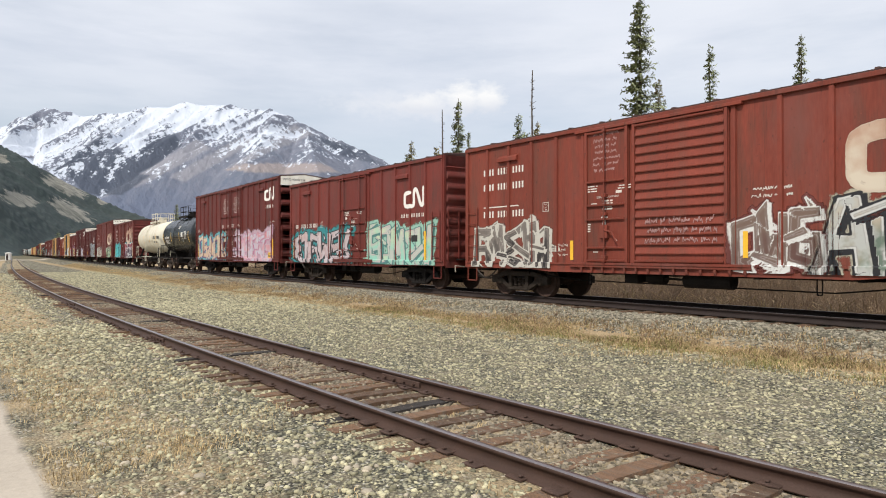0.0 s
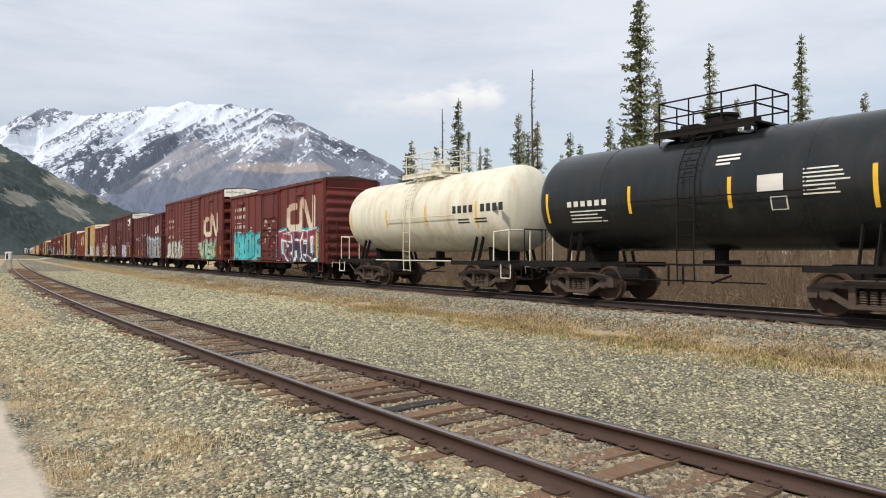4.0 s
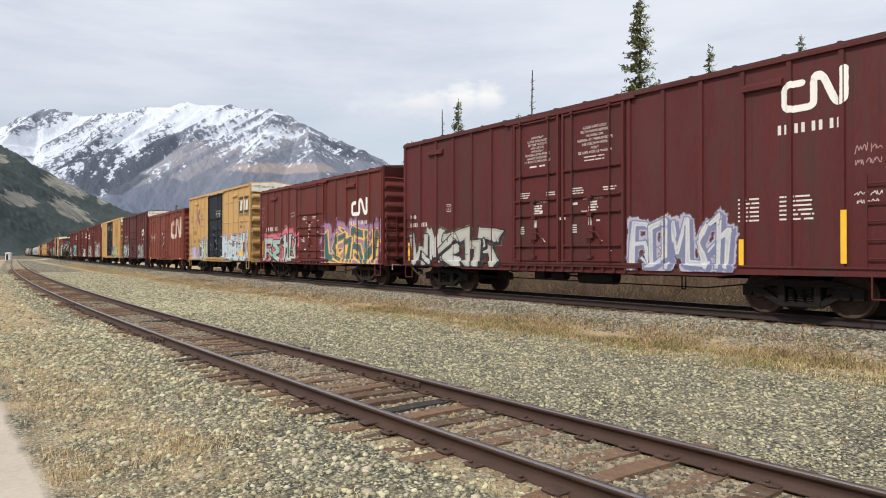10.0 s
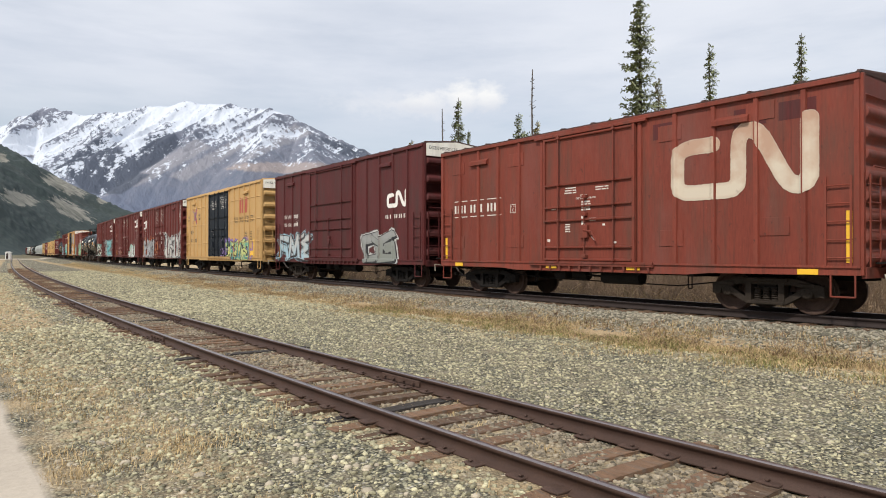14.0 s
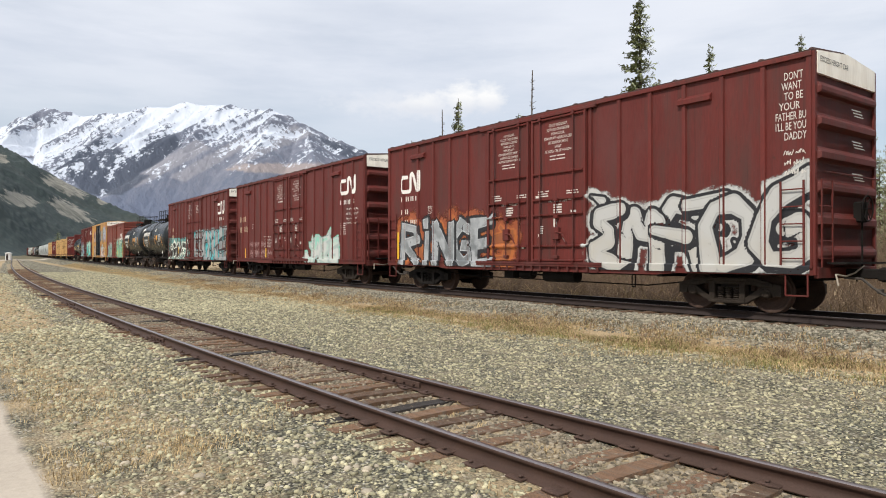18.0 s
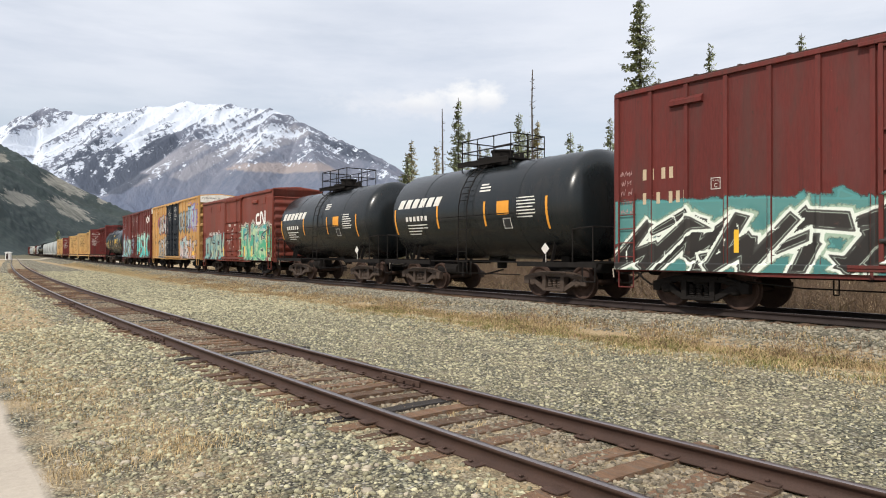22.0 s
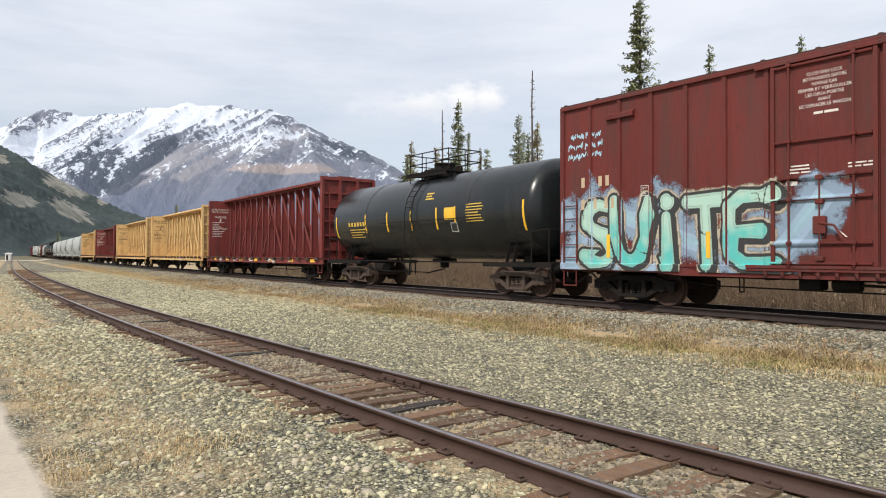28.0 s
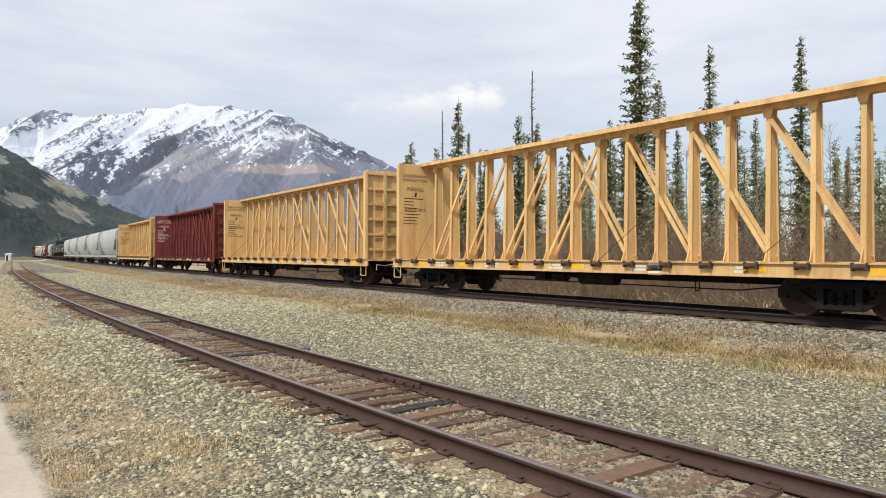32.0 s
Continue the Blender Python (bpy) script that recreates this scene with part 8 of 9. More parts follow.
    for i in range(7):
        y = h - 1.85 - i * (length - 3) / 6
        part("reflector", shared("sill_reflector", lambda: Shape().box(-1.437, -1.432, -0.25, 0.25, 0.90, 1.04)), REFLECT, car, "yellow reflective strip", at=(0, y, 0))
    s = Sign(h, -1.437)
    for i in range(5):
        d = 2.6 + i * (length - 5) / 4.6
        s.scribble(d, d + 0.7, 0.88, 1.05, 2, rng, 0.3, (2, 4))
    s.bar(length - 6.3, length - 5.9, 0.80, 1.12)
    s.done("sill_stencil", WHITE_MARK, car, "white stencils along the sill")
    g = Shape()
    y = h - 0.35 - 0.034
    for words, z, size in (("LOADING AND UNLOADING", 4.25, 0.13), ("INSTRUCTIONS", 4.08, 0.13), ("WARNING", 3.72, 0.17), ("SAFETY FIRST", 2.95, 0.12)):
        v, f = letter_mesh(words)
        w = max(p[0] for p in v)
        kx = min(0.12, 1.15 / w)
        g.add([(-1.25 + (1.15 - w * kx) / 2 + p[0] * kx, y, z + p[1] * size) for p in v], f)
    for i in range(9):
        z, w = 3.42 - 0.12 * i, rng.uniform(0.4, 0.9)
        g.add([(-1.2, y, z), (-1.2 + w, y, z), (-1.2 + w, y, z + 0.03), (-1.2, y, z + 0.03)], [(0, 1, 2, 3)])
    g.add([(-0.72, y, 3.50), (-0.62, y, 3.50), (-0.60, y, 3.68), (-0.68, y, 3.68)], [(0, 1, 2, 3)])
    me = bpy.data.meshes.new("instructions")
    me.from_pydata(g.v, [], g.f)
    part("instructions", me, ink, car, "painted loading instructions on the end wall")["kind"] = "stuff"
    ob = part("end_ladder", shared("ladder_tall", ladder_shape(3.2, 9)), coat, car)
    ob.matrix_basis = pose(-1.1, -h + 0.02, 1.1, 0, 0, 90)
    for d in (0.3, length - 0.3):
        part("step", shared("stirrup_step", step_shape), coat, car, at=(-1.38, h - d, 0.42))
    add_couplers(car, h)
    for s in (-1, 1):
        add_truck(car, s * (h - 2.1), GRIME)
    return car


# ---- covered hopper cars
def hopper_body(length):
    h = length / 2
    g = Shape()
    side = [(-1.0, 1.25), (-1.45, 2.0), (-1.50, 3.0), (-1.42, 4.0), (-1.1, 4.45), (-0.5, 4.58), (0.5, 4.58), (1.1, 4.45), (1.42, 4.0), (1.50, 3.0), (1.45, 2.0), (1.0, 1.25)]
    g.sweep(side, -h + 2.6, h - 2.6)
    upper = [(-1.46, 2.6), (-1.50, 3.0), (-1.42, 4.0), (-1.1, 4.45), (-0.5, 4.58), (0.5, 4.58), (1.1, 4.45), (1.42, 4.0), (1.50, 3.0), (1.46, 2.6)]
    n = len(upper)
    for s in (-1, 1):
        v = [(x, s * (h - 2.6), z) for x, z in upper] + [(x, s * (h - 0.9), max(z, 3.1)) for x, z in upper]
        low = [(-1.45, s * (h - 2.6), 2.0), (1.45, s * (h - 2.6), 2.0)]
        g.add(v + low, [(i, i + 1, n + i + 1, n + i) for i in range(n - 1)] + [tuple(range(n, 2 * n)), (2 * n, 0, n), (2 * n + 1, n - 1, 2 * n - 1), (2 * n, 2 * n + 1, 2 * n - 1, n)])
    return g


def hopper(label, r, l, coat):
    car, length = new_car("hopper_car", label, "hopper car", r, l)
    h = length / 2
    part("body", shared(("hopper_body", round(length, 1)), lambda: hopper_body(length), True), coat, car)
    part("roof_hatch", Shape().box(-0.3, 0.3, -h + 1.2, h - 1.2, 4.57, 4.68, 0.02), coat, car)
    sills = Shape()
    for s in (-1, 1):
        sills.box(s * 1.40 - 0.05, s * 1.40 + 0.05, -h, h, 0.98, 1.22)
    part("side_sill", sills, coat, car)
    for k in (-1, 0, 1):
        g = Shape().add([(-1.0, -1.4, 1.3), (1.0, -1.4, 1.3), (1.0, 1.4, 1.3), (-1.0, 1.4, 1.3), (-0.5, -0.35, 0.5), (0.5, -0.35, 0.5), (0.5, 0.35, 0.5), (-0.5, 0.35, 0.5)],
                        [(0, 1, 5, 4), (1, 2, 6, 5), (2, 3, 7, 6), (3, 0, 4, 7), (4, 5, 6, 7)])
        part("discharge_chute", g, coat, car, at=(0, k * length * 0.22, 0))
    for s in (-1, 1):
        for x in (-1.36, 1.36):
            part("corner_post", Shape().box(x - 0.06, x + 0.06, -0.07, 0.07, 1.1, 3.3), coat, car, at=(0, s * (h - 0.2), 0))
        ob = part("end_ladder", shared("ladder_tall", ladder_shape(3.2, 9)), coat, car)
        ob.matrix_basis = pose(-1.1, s * (h - 0.12), 1.1, 0, 0, 90)
    part("centre_sill", Shape().box(-0.3, 0.3, -h, h, 0.75, 1.05), GRIME, car)
    Sign(h, -1.512).bar(length * 0.55, length * 0.8, 2.3, 3.0).done("faded_mark", SILVER_MARK, car, "faded grey mark")
    add_couplers(car, h)
    for s in (-1, 1):
        add_truck(car, s * (h - 2.0), GRIME)
    return car


SILVER_MARK = material("grey_stencil", (0.33, 0.37, 0.40), 0.6, 0, 0.15, 3, 50, 0)


train()


# ---------------------------------------------------------------- woods, brush, grass and stones
BARK = material("grey_bark", (0.085, 0.068, 0.055), 0.95, 0, 0.3, 2, 25, 0.6, (6, 6, 1))
NEEDLES = material("spruce_needles", (0.19, 0.21, 0.11), 0.8, 0, 0.35, 0.8, 12, 0, per_island=0.45)
NEEDLES_WARM = material("yellowing_needles", (0.26, 0.225, 0.105), 0.8, 0, 0.35, 0.8, 12, 0, per_island=0.45)
TWIGS = material("bare_twigs", (0.19, 0.130, 0.082), 0.9, 0, 0.3, 1.5, 20, 0, per_island=0.35)
PALE_TWIGS = material("pale_aspen_twigs", (0.30, 0.27, 0.21), 0.9, 0, 0.25, 1.5, 20, 0, per_island=0.3)
STRAW_GRASS = material("dry_straw", (0.43, 0.318, 0.165), 0.9, 0, 0.25, 1.0, 15, 0, per_island=0.35)
WEEDS = material("dead_weeds", (0.20, 0.125, 0.075), 0.9, 0, 0.25, 1.0, 15, 0, per_island=0.35)
GREEN_GRASS = material("new_grass", (0.20, 0.19, 0.06), 0.9, 0, 0.25, 1.0, 15, 0, per_island=0.3)


def spot(px, depth):
    """Plan place at a bearing (in tangent units times 1188) and a depth."""
    return (px - 784) / 1188.1 * depth, depth


def trunk_shape(height, r, lean=0.0):
    g = Shape()
    n = 5
    for i in range(n):
        a, b = i / n, (i + 1) / n
        g.tube((lean * a * a, 0, height * a - (0.5 if i == 0 else 0)), (lean * b * b, 0, height * b), r * (1 - 0.92 * a), 7, r * (1 - 0.92 * b))
    return g


def spruce_crown(height, width, bare, rng, density=1.0):
    """Whorls of drooping boughs, each a spine set with flat sprays of needles."""
    v, f = [], []
    z = height * bare
    while z < height * 0.985:
        t = (z - height * bare) / (height * (1 - bare))
        reach = 1.25 * width * (1 - t) ** 0.75 * rng.uniform(0.75, 1.15) * min(1.0, 0.7 + 2.0 * t) + 0.16
        for _ in range(rng.randint(4, 6)):
            a = rng.uniform(0, 2 * math.pi)
            rr = reach * rng.uniform(0.25, 1.25)
            zb = z + rng.uniform(-0.2, 0.2)
            if rng.random() < 0.12:
                continue
            droop = rng.uniform(0.0, 0.6)
            ca, sa = math.cos(a), math.sin(a)
            k = max(2, int(rr / 0.115 * density))
            for i in range(k):
                u = (i + 0.6) / k
                px, py, pz = ca * rr * u, sa * rr * u, zb - droop * rr * u + 0.25 * rr * u * u
                s = 0.13 + 0.17 * (1 - u) * min(1, rr)
                for side in (-1, 1):
                    q = a + side * rng.uniform(0.6, 1.2)
                    dx, dy = math.cos(q) * s * 1.5, math.sin(q) * s * 1.5
                    w = 0.16 + 0.14 * rng.random()
                    dz = rng.uniform(-0.26, 0.20)
                    b = len(v)
                    v += [(px, py, pz), (px + dx * 0.5 - dy * w, py + dy * 0.5 + dx * w, pz + dz * 0.4 + 0.03), (px + dx, py + dy, pz + dz), (px + dx * 0.5 + dy * w, py + dy * 0.5 - dx * w, pz + dz * 0.4 - 0.05)]
                    f.append((b, b + 1, b + 2, b + 3))
        z += rng.uniform(0.10, 0.22) * (1.2 if height > 12 else 0.9)
    return v, f


def spruce(px, depth, top, width, bare=0.08, seed=1, warm=False, density=1.0, lean=0.0):
    rng = random.Random(seed)
    x, y = spot(px, depth)
    base = float(ground_height(np.array([x]), np.array([y]))[0][0])
    height = 1.833 + (450.6 - top) / 1188.1 * depth - base
    tree = tagged(new("spruce_tree"), ("yellowing" if warm else "dark green") + " slender spruce tree behind the railway", "tree", "spruce trees")
    tree.matrix_basis = pose(x, y, base, 0, 0, rng.uniform(0, 360))
    part("trunk", trunk_shape(height, 0.012 * height + 0.03, lean), BARK, tree)
    v, f = spruce_crown(height, width, bare, rng, density)
    me = raw_mesh("crown", v, f)
    part("crown", me, NEEDLES_WARM if warm else NEEDLES, tree)
    return tree


def snag(px, depth, top, seed):
    rng = random.Random(seed)
    x, y = spot(px, depth)
    height = 1.833 + (450.6 - top) / 1188.1 * depth + 0.6
    tree = tagged(new("dead_tree"), "bare dead trunk with short broken branches", "tree")
    tree.matrix_basis = pose(x, y, -0.6, 0, 0, 0)
    g = Shape()
    bend = [(rng.uniform(-0.06, 0.06), rng.uniform(-0.06, 0.06)) for _ in range(7)]
    for i in range(6):
        g.tube((*bend[i], height * i / 6 - (0.5 if i == 0 else 0)), (*bend[i + 1], height * (i + 1) / 6), 0.20 * (1 - 0.13 * i), 7, 0.20 * (1 - 0.13 * (i + 1)))
    part("trunk", g, BARK, tree)
    g = Shape()
    for i in range(60):
        z = height * rng.uniform(0.45, 0.96)
        a, r = rng.uniform(0, 6.28), rng.uniform(0.3, 1.1) * (1.25 - z / height)
        g.tube((0, 0, z), (r * math.cos(a), r * math.sin(a), z + rng.uniform(-0.15, 0.25)), 0.036, 4, 0.012)
    part("crown", g, BARK, tree)


def build_woods():
    spruce(1133, 48, -34, 2.0, 0.05, 1)
    spruce(1165, 52, 140, 1.25, 0.05, 2, True)
    spruce(1258, 60, 74, 1.35, 0.06, 3, lean=0.4)
    spruce(1419, 58, 58, 1.25, 0.06, 4)
    spruce(811, 76, 174, 1.7, 0.05, 5)
    spruce(918, 66, 200, 1.4, 0.05, 6)
    spruce(951, 68, 214, 1.35, 0.05, 7, True)
    spruce(728, 88, 249, 1.7, 0.05, 8, True)
    spruce(1305, 66, 172, 1.2, 0.05, 9)
    spruce(1338, 72, 205, 1.1, 0.05, 10)
    spruce(1080, 72, 208, 1.3, 0.05, 11)
    spruce(1106, 74, 222, 1.2, 0.05, 12)
    spruce(1532, 62, 160, 1.35, 0.05, 13)
    spruce(1200, 78, 226, 1.2, 0.05, 14)
    spruce(312, 150, 362, 1.8, 0.03, 15)
    spruce(103, 330, 411, 5.0, 0.02, 16, density=0.35)
    spruce(1028, 80, 264, 1.4, 0.05, 17)
    spruce(862, 84, 262, 1.5, 0.05, 18)
    snag(783, 74, 194, 20)
    snag(942, 63, 124, 21)
    rng = random.Random(33)
    for i in range(70):
        depth = rng.uniform(52, 120)
        px = rng.uniform(690, 1700)
        top = rng.uniform(225, 385)
        x, y = spot(px, depth)
        if beside(MAIN, np.array([x]), np.array([y]))[0][0] < 9:
            continue
        spruce(px, depth, top, rng.uniform(0.9, 1.8), 0.04, 100 + i, rng.random() < 0.2, 0.75)


def sticks(paths, width):
    """Thin three-sided stems along many broken lines, as one mesh."""
    v, f = [], []
    for pts, w in paths:
        k = len(pts)
        b = len(v)
        for i, p in enumerate(pts):
            ww = w * (1 - 0.75 * i / (k - 1))
            for e in (0.0, 2.1, 4.2):
                v.append((p[0] + ww * math.cos(e), p[1] + ww * math.sin(e), p[2]))
        for i in range(k - 1):
            for j in range(3):
                f.append((b + i * 3 + j, b + i * 3 + (j + 1) % 3, b + i * 3 + 3 + (j + 1) % 3, b + i * 3 + 3 + j))
    return raw_mesh("stems", v, f)


def bush_paths(x, y, z, height, rng, stems, w=0.012):
    out = []
    for _ in range(stems):
        a, lean = rng.uniform(0, 6.28), rng.uniform(0.15, 0.75) * height
        h = height * rng.uniform(0.55, 1.1)
        bx, by = x + rng.uniform(-0.5, 0.5), y + rng.uniform(-0.5, 0.5)
        pts = [(bx + math.cos(a) * lean * u * u + rng.uniform(-0.04, 0.04), by + math.sin(a) * lean * u * u + rng.uniform(-0.04, 0.04), z - 0.1 + h * u) for u in (0, 0.35, 0.7, 1.0)]
        out.append((pts, w))
        for _ in range(5):
            i = rng.randint(1, 3)
            p = pts[i]
            q = a + rng.uniform(-1.6, 1.6)
            r = rng.uniform(0.2, 0.55)
            out.append(([p, (p[0] + math.cos(q) * r * 0.5, p[1] + math.sin(q) * r * 0.5, p[2] + r * 0.5), (p[0] + math.cos(q) * r, p[1] + math.sin(q) * r, p[2] + r * rng.uniform(0.4, 1.2))], w * 0.55))
    return out


def build_brush():
    rng = random.Random(8)
    paths = []
    for i in range(1150):
        s = rng.uniform(-42, 62)
        off = rng.uniform(5.6, 15) if i % 3 else rng.uniform(5.2, 8.0)
        x, y, _ = on_line(MAIN, s, off)
        h = rng.uniform(0.9, 2.0) if off < 8 else rng.uniform(2.0, 4.4)
        paths += bush_paths(float(x), float(y), -0.7, h, rng, 13, 0.015)
    for i in range(800):
        x, y, _ = on_line(MAIN, rng.uniform(-45, 70), rng.uniform(12, 42))
        paths += bush_paths(float(x), float(y), -0.7, rng.uniform(3.2, 6.8), rng, 9, 0.024)
    me = sticks(paths, 0.012)
    me.materials.append(TWIGS)
    tagged(new("brush", me), "leafless brown willow brush behind the railway", "bushes", kind="stuff")
    for i, (px, depth, top) in enumerate(((1165, 46, 268), (1215, 50, 252), (1275, 47, 285), (1340, 49, 240), (1470, 44, 215), (1510, 47, 250), (1090, 55, 300), (1040, 52, 320), (1400, 55, 260))):
        r2 = random.Random(60 + i)
        x, y = spot(px, depth)
        height = 2.5 + (450.6 - top) / 1188.1 * depth
        tree = tagged(new("bare_tree"), "leafless pale young aspen among the brush", "tree", "bare trees")
        tree.matrix_basis = pose(x, y, -0.7)
        part("trunk", trunk_shape(height * 0.96, 0.055), PALE_TWIGS, tree)
        p = []
        for _ in range(60):
            u = r2.uniform(0.25, 0.97)
            a, r = r2.uniform(0, 6.28), height * 0.20 * (1.05 - u) + 0.25
            z = height * u
            mid = (r * 0.5 * math.cos(a), r * 0.5 * math.sin(a), z + r * 0.5)
            p.append(([(0, 0, z), mid, (r * math.cos(a), r * math.sin(a), z + r * 1.15)], 0.014))
            for _ in range(4):
                q = a + r2.uniform(-1.4, 1.4)
                e = r2.uniform(0.2, 0.5)
                p.append(([mid, (mid[0] + e * 0.5 * math.cos(q), mid[1] + e * 0.5 * math.sin(q), mid[2] + e * 0.6), (mid[0] + e * math.cos(q), mid[1] + e * math.sin(q), mid[2] + e * 1.2)], 0.007))
        part("crown", sticks(p, 0.012), PALE_TWIGS, tree)


def blades(x, y, z, count, height, spread, rng, width=0.006):
    """Bent blades of grass round many tuft centres, as arrays."""
    n = len(x) * count
    cx, cy, cz = np.repeat(x, count), np.repeat(y, count), np.repeat(z, count)
    hh = np.repeat(height, count) * rng.uniform(0.5, 1.15, n)
    a = rng.uniform(0, 2 * np.pi, n)
    lean = hh * rng.uniform(0.3, 1.6, n)
    r0 = spread * np.sqrt(rng.uniform(0, 1, n))
    b = rng.uniform(0, 2 * np.pi, n)
    bx, by = cx + r0 * np.cos(b), cy + r0 * np.sin(b)
    w = width * rng.uniform(0.7, 1.5, n)
    px, py = -np.sin(a) * w, np.cos(a) * w
    dx, dy = np.cos(a) * lean, np.sin(a) * lean
    v = np.stack([np.stack([bx - px, by - py, cz - 0.02], 1), np.stack([bx + px, by + py, cz - 0.02], 1),
                  np.stack([bx + dx * 0.4 + px * 0.8, by + dy * 0.4 + py * 0.8, cz + hh * 0.6], 1), np.stack([bx + dx * 0.4 - px * 0.8, by + dy * 0.4 - py * 0.8, cz + hh * 0.6], 1),
                  np.stack([bx + dx, by + dy, cz + hh * 0.95], 1), np.stack([bx + dx * 0.97, by + dy * 0.97, cz + hh * 0.96], 1)], 1).reshape(-1, 3)
    k = np.arange(n)[:, None] * 6
    f = np.concatenate([k + np.array([[0, 1, 2, 3]]), k + np.array([[3, 2, 4, 5]])])
    return v, f


def build_grass():
    rng = np.random.default_rng(5)

    def belt(line, s0, s1, off, width, count, hmin, hmax, per, spread, name, mat, label, power=1.0, w=0.007):
        s = s0 + (s1 - s0) * rng.uniform(0, 1, count) ** power
        o = off + width * rng.normal(0, 1, count)
        # tufts gather in clumps
        keep = (np.sin(s * 1.7 + 3 * np.sin(s * 0.31)) + np.sin(o * 5 + s * 0.6) + rng.uniform(-1.2, 1.2, count)) > -0.5
        s, o = s[keep], o[keep]
        x, y, _ = on_line(line, s, o)
        z, _, dust, _ = ground_height(x, y)
        bare = dust < 0.25
        x, y, z = x[bare], y[bare], z[bare]
        v, f = blades(x, y, z, per, rng.uniform(hmin, hmax, len(x)), spread, rng, w)
        me = raw_mesh(name, v, f)
        me.materials.append(mat)
        tagged(new(name, me), label, "grass", kind="stuff")

    belt(MAIN, -16, 120, -3.5, 0.52, 21000, 0.03, 0.11, 13, 0.20, "dry_grass", STRAW_GRASS, "dry straw-coloured grass along the ballast foot", 1.5, 0.004)
    belt(MAIN, -14, 40, -4.2, 0.75, 3600, 0.03, 0.09, 10, 0.14, "low_grass", STRAW_GRASS, "short dry grass thinning out over the gravel", 1.3, 0.005)
    belt(MAIN, -13, 14, -3.9, 0.45, 2600, 0.05, 0.11, 10, 0.16, "green_grass", GREEN_GRASS, "patches of fresh yellow-green grass", 1.2, 0.005)
    belt(MAIN, -16, 45, -3.3, 0.55, 4200, 0.04, 0.15, 8, 0.15, "weed_stalks", WEEDS, "reddish brown dead weeds on the ballast shoulder", 1.4, 0.005)
    belt(MAIN, -30, 60, 5.3, 1.3, 3800, 0.25, 0.65, 10, 0.16, "rank_grass", STRAW_GRASS, "rank dry grass below the far side of the track", 1.0, 0.008)
    belt(SIDING, 3, 75, -4.2, 1.5, 9500, 0.015, 0.075, 10, 0.18, "verge_grass", STRAW_GRASS, "dry grass on the verge of the siding", 1.5, 0.003)
    belt(SIDING, -3, 12, -2.9, 0.6, 900, 0.015, 0.05, 8, 0.12, "straw_litter", STRAW_GRASS, "flattened straw between the stones", 1.0, 0.003)
    belt(SIDING, 2, 13, -4.7, 0.55, 220, 0.06, 0.20, 14, 0.13, "straw_tuft", STRAW_GRASS, "taller tufts of dead straw beside the dusty path", 1.2, 0.003)
    belt(SIDING, -6, 60, 0.0, 0.3, 260, 0.02, 0.06, 8, 0.08, "track_weeds", STRAW_GRASS, "sparse dry weeds between the rails", 1.3, 0.004)


PHI = (1 + 5 ** 0.5) / 2
ICO_V = np.array([(-1, PHI, 0), (1, PHI, 0), (-1, -PHI, 0), (1, -PHI, 0), (0, -1, PHI), (0, 1, PHI), (0, -1, -PHI), (0, 1, -PHI), (PHI, 0, -1), (PHI, 0, 1), (-PHI, 0, -1), (-PHI, 0, 1)]) / 1.9
ICO_F = np.array([(0, 11, 5), (0, 5, 1), (0, 1, 7), (0, 7, 10), (0, 10, 11), (1, 5, 9), (5, 11, 4), (11, 10, 2), (10, 7, 6), (7, 1, 8), (3, 9, 4), (3, 4, 2), (3, 2, 6), (3, 6, 8), (3, 8, 9),
                  (4, 9, 5), (2, 4, 11), (6, 2, 10), (8, 6, 7), (9, 8, 1)])


def stones(name, x, y, size, mat, label, rng, sink=0.35, flat=0.72, jag=0.42):
    n = len(x)
    z = ground_height(x, y)[0]
    base = ICO_V[None] * (1 + rng.uniform(-jag, jag * 1.15, (n, 12, 1)))
    sc = np.stack([size * rng.uniform(0.8, 1.35, n), size * rng.uniform(0.7, 1.1, n), size * flat * rng.uniform(0.7, 1.1, n)], 1)
    v = base * sc[:, None, :]
    a = rng.uniform(0, 6.28, n)
    ca, sa = np.cos(a)[:, None], np.sin(a)[:, None]
    v = np.stack([v[..., 0] * ca - v[..., 1] * sa + x[:, None], v[..., 0] * sa + v[..., 1] * ca + y[:, None], v[..., 2] + z[:, None] + (size * flat * (1 - 2 * sink) * 0.5)[:, None]], -1).reshape(-1, 3)
    f = (np.arange(n)[:, None, None] * 12 + ICO_F[None]).reshape(-1, 3)
    me = raw_mesh(name, v, f)
    me.materials.append(mat)
    tagged(new(name, me), label, "stones", kind="stuff")


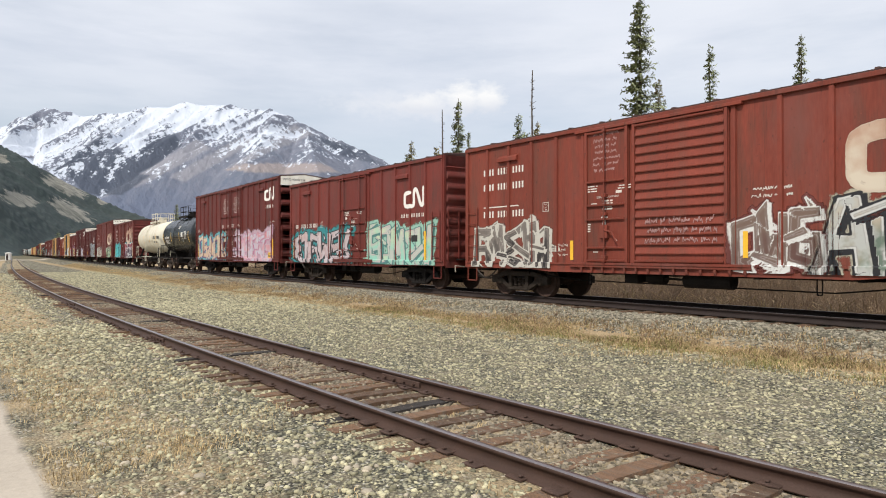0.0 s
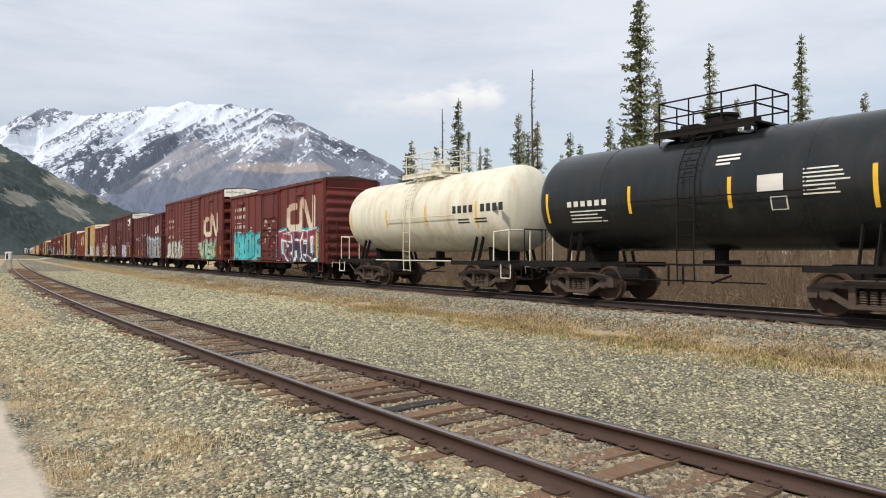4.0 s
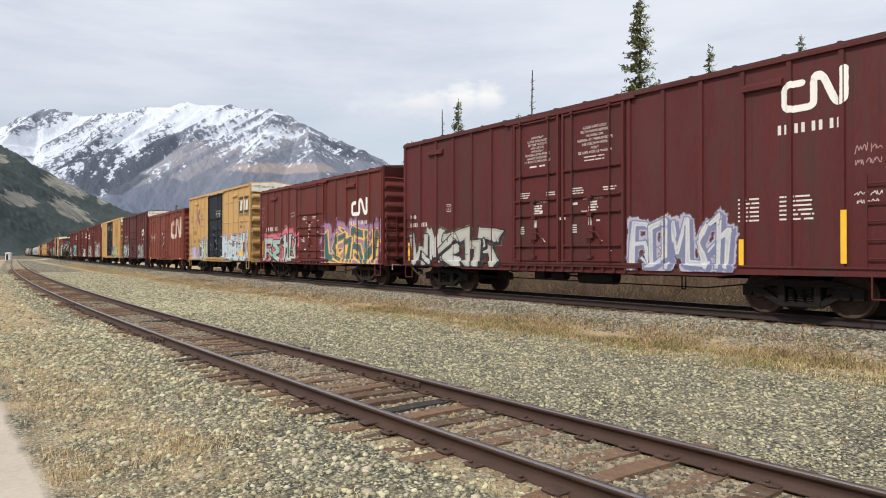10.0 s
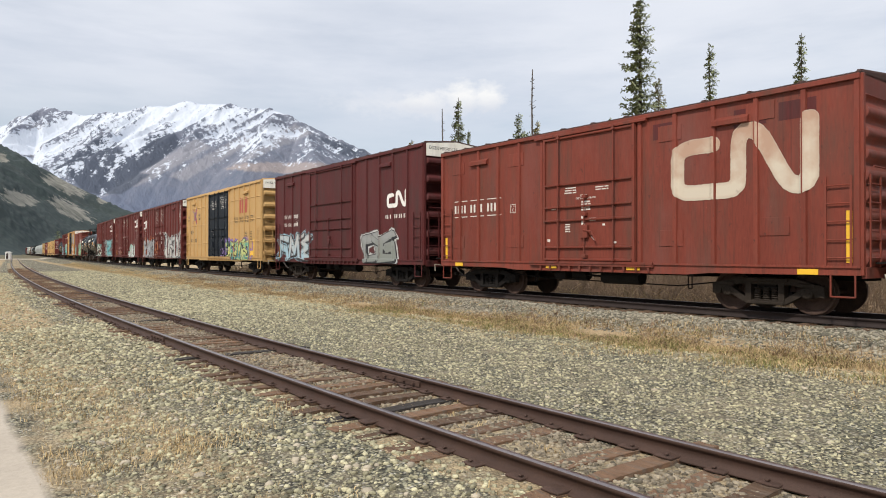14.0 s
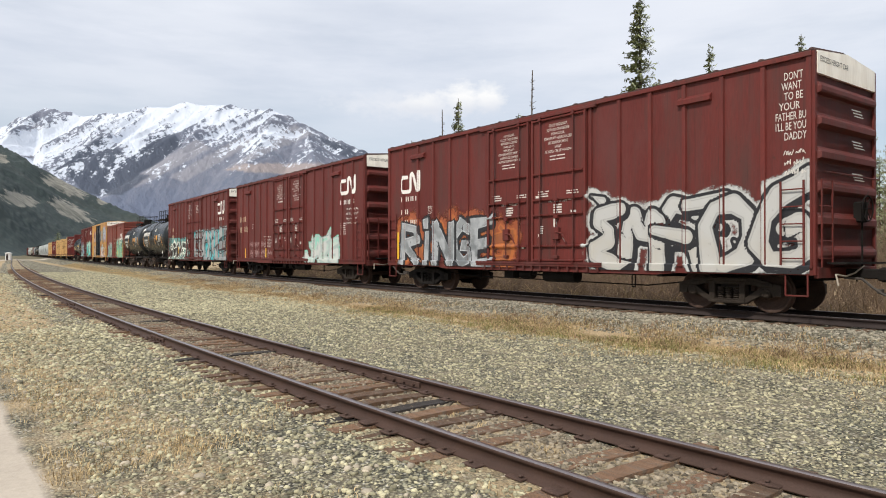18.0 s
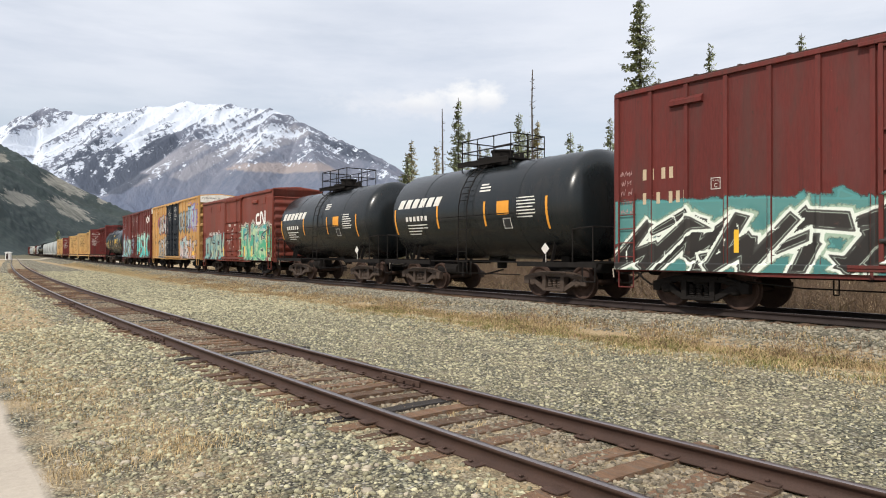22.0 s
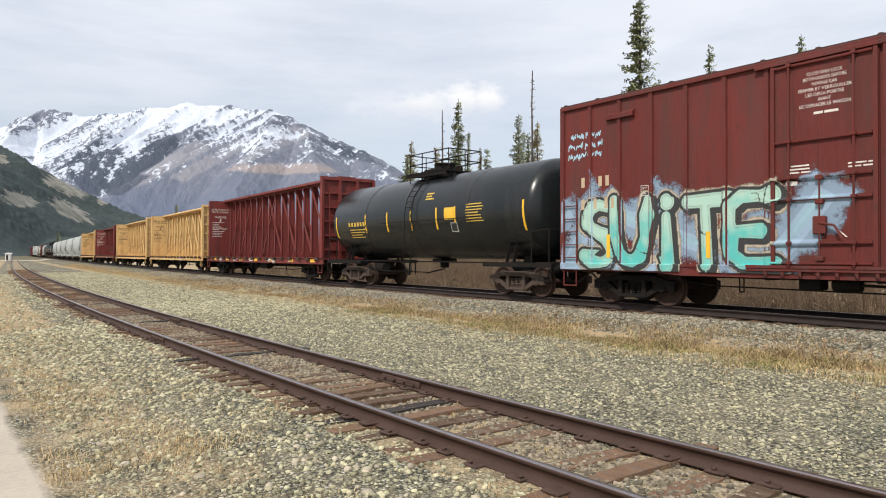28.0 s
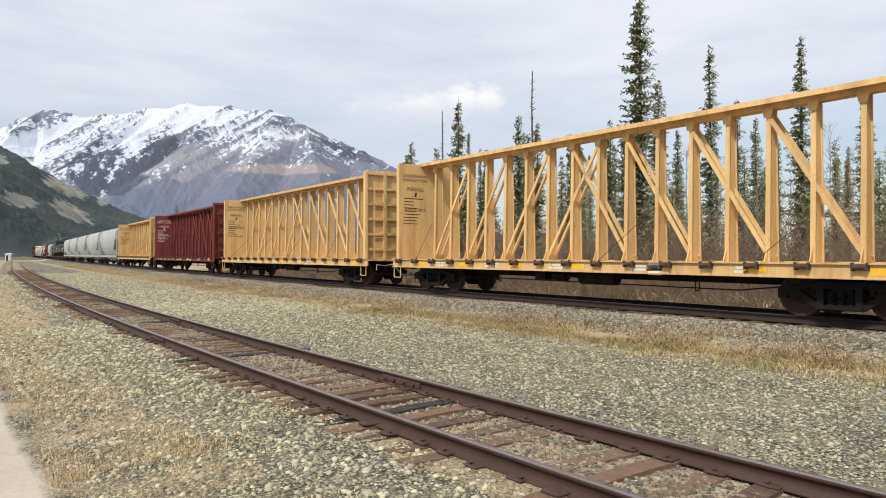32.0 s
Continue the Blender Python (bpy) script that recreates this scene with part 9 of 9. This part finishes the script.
def build_stones():
    rng = np.random.default_rng(9)

    def scatter(line, s0, s1, o0, o1, n, power=1.0):
        s = s0 + (s1 - s0) * rng.uniform(0, 1, n) ** power
        o = rng.uniform(o0, o1, n)
        x, y, _ = on_line(line, s, o)
        ok = (y > 2.2) & (np.abs(x / np.maximum(y, 0.1)) < 0.75)
        return x[ok], y[ok]

    def clear(x, y, line=SIDING):
        o = beside(line, x, y)[0]
        return np.abs(np.abs(o) - HALF_GAUGE) > 0.10

    x, y = scatter(SIDING, -7, 16, -4.8, -0.9, 30000, 1.5)
    k = clear(x, y) & (x > -2.6 - 0.78 * (y - 5.23))
    stones("gravel", x[k], y[k], (0.008 + 0.030 * rng.uniform(0, 1, k.sum()) ** 2) * (0.6 + y[k] * 0.05), BALLAST, "loose grey gravel beside the siding", rng)
    x, y = scatter(SIDING, 12, 70, -7.5, -0.95, 12000, 1.3)
    k = clear(x, y)
    stones("verge_gravel", x[k], y[k], 0.012 + 0.035 * rng.uniform(0, 1, k.sum()) ** 2 + 0.0004 * y[k], BALLAST, "pale gravel among the straw of the verge", rng, 0.4)
    x, y = scatter(SIDING, -8, 26, -0.62, 0.62, 15000, 1.5)
    stones("track_gravel", x, y, rng.uniform(0.014, 0.034, len(x)), TRACK_STONE, "gravel between the ties", rng)
    x, y = scatter(SIDING, -10, 24, 0.85, 7.0, 60000, 1.5)
    k = clear(x, y)
    stones("yard_gravel", x[k], y[k], (0.007 + 0.022 * rng.uniform(0, 1, k.sum()) ** 2) * (0.6 + y[k] * 0.04), BALLAST, "grey-green gravel between the tracks", rng)
    x, y = scatter(SIDING, 18, 75, 0.85, 8.0, 26000, 1.3)
    stones("far_gravel", x, y, rng.uniform(0.02, 0.055, len(x)), BALLAST, "coarse gravel between the tracks farther on", rng, 0.45)
    x, y = scatter(MAIN, -14, 55, -3.3, -1.0, 26000, 1.4)
    stones("ballast", x, y, rng.uniform(0.020, 0.042, len(x)), MAIN_BALLAST, "grey crushed ballast of the main line", rng)
    x, y = scatter(MAIN, -14, 30, -0.6, 2.6, 7000, 1.2)
    stones("far_ballast", x, y, rng.uniform(0.025, 0.055, len(x)), MAIN_BALLAST, "grey crushed ballast of the main line", rng)
    x, y = scatter(SIDING, -6, 24, -6.0, -1.25, 2600, 1.4)
    k = x > -2.8 - 0.78 * (y - 5.23)
    stones("cobbles", x[k], y[k], 0.012 + 0.045 * rng.uniform(0, 1, k.sum()) ** 3.5, PALE_STONE, "pale rounded cobbles among the gravel", rng, 0.38, 0.62, 0.22)
    x, y = scatter(SIDING, -8, 30, 0.9, 7.0, 700, 1.2)
    stones("pale_pebbles", x, y, 0.012 + 0.025 * rng.uniform(0, 1, len(x)) ** 2, PALE_STONE, "scattered pale pebbles", rng, 0.3, 0.65, 0.10)


def build_fastenings():
    """Tie plates and spikes under both rails of the siding, and the joint bars."""
    rng = random.Random(2)
    plate = Shape().box(-0.15, 0.15, -0.09, 0.09, 0, 0.018, 0.004)
    spike = Shape().tube((0, 0, -0.05), (0, 0, 0.022), 0.010, 5).box(-0.018, 0.018, -0.016, 0.016, 0.020, 0.036, 0.004)
    pm, sm = plate.mesh("tie_plate"), spike.mesh("spike")
    for me in (pm, sm):
        me.materials.append(RUST_IRON)
    for tie in [o for o in siding.children if o.name.startswith("tie")]:
        if tie.location.y > 26:
            continue
        for off in (-HALF_GAUGE, HALF_GAUGE):
            p = new("tie_plate", pm)
            p.parent = tie
            p.location = (off, 0, -0.004)
            for q in (-0.1, 0.1):
                if rng.random() < 0.8:
                    sp = new("spike", sm)
                    sp.parent = tie
                    sp.location = (off + q, rng.uniform(-0.05, 0.05), 0.0)
    bar = Shape().box(-0.05, -0.015, -0.46, 0.46, -0.13, -0.05, 0.006)
    for y in (-0.35, -0.12, 0.12, 0.35):
        bar.tube((-0.085, y, -0.09), (-0.04, y, -0.09), 0.022, 6)
    bm = bar.mesh("joint_bar")
    bm.materials.append(RUST_IRON)
    for s, off in ((4.25, HALF_GAUGE), (11.2, -HALF_GAUGE), (15.2, HALF_GAUGE), (23.0, -HALF_GAUGE)):
        x, y, a = on_line(SIDING, s, off)
        ob = new("joint_bar", bm)
        ob.parent = siding
        ob.matrix_basis = pose(x, y, RAIL_S, 0, 0, -math.degrees(a))


def build_marker():
    """The white board beside the far end of the siding."""
    x, y = spot(15, 200)
    ob = tagged(new("signal_hut"), "small white hut beside the far end of the siding", "hut")
    ob.matrix_basis = pose(x, y, 0)
    g = Shape().box(-0.6, 0.6, -0.5, 0.5, -0.1, 2.0, 0.03)
    part("wall", g, OFF_WHITE_HUT, ob)
    part("roof", Shape().sweep([(-0.9, 2.0), (0, 2.25), (0.9, 2.0)], -0.75, 0.75), OFF_WHITE_HUT, ob)
    part("door", Shape().box(-0.3, 0.3, -0.64, -0.6, 0.0, 1.7), DARK_RAIL, ob)


OFF_WHITE_HUT = material("white_hut_paint", (0.75, 0.74, 0.72), 0.6, 0, 0.08, 2, 20, 0.05)
build_woods()
build_brush()
build_grass()
build_stones()
build_fastenings()
build_marker()


# ---------------------------------------------------------------- movement
def car_pose(place):
    x0, y0, _ = on_line(MAIN, place - 5.5)
    x1, y1, _ = on_line(MAIN, place + 5.5)
    return pose((x0 + x1) / 2, (y0 + y1) / 2, RAIL_M, 0, 0, -math.degrees(math.atan2(x1 - x0, y1 - y0)))


def motions():
    """The train rolls past; every wheelset turns with it, all on one shared turn."""
    for car, place in CARS:
        walk(car, [(float(t), car_pose(place - travelled(t))) for t in range(33)])
    first = WHEELSETS[0]
    walk(first, [(k / FPS, pose(0, 0, 0, math.degrees(travelled(k / FPS) / WHEEL))) for k in range(32 * FPS + 1)])
    for ws in WHEELSETS[1:]:
        ws.rotation_mode = "QUATERNION"
        ws.animation_data_create()
        ws.animation_data.action = first.animation_data.action
        ws.animation_data.action_slot = first.animation_data.action_slot


motions()
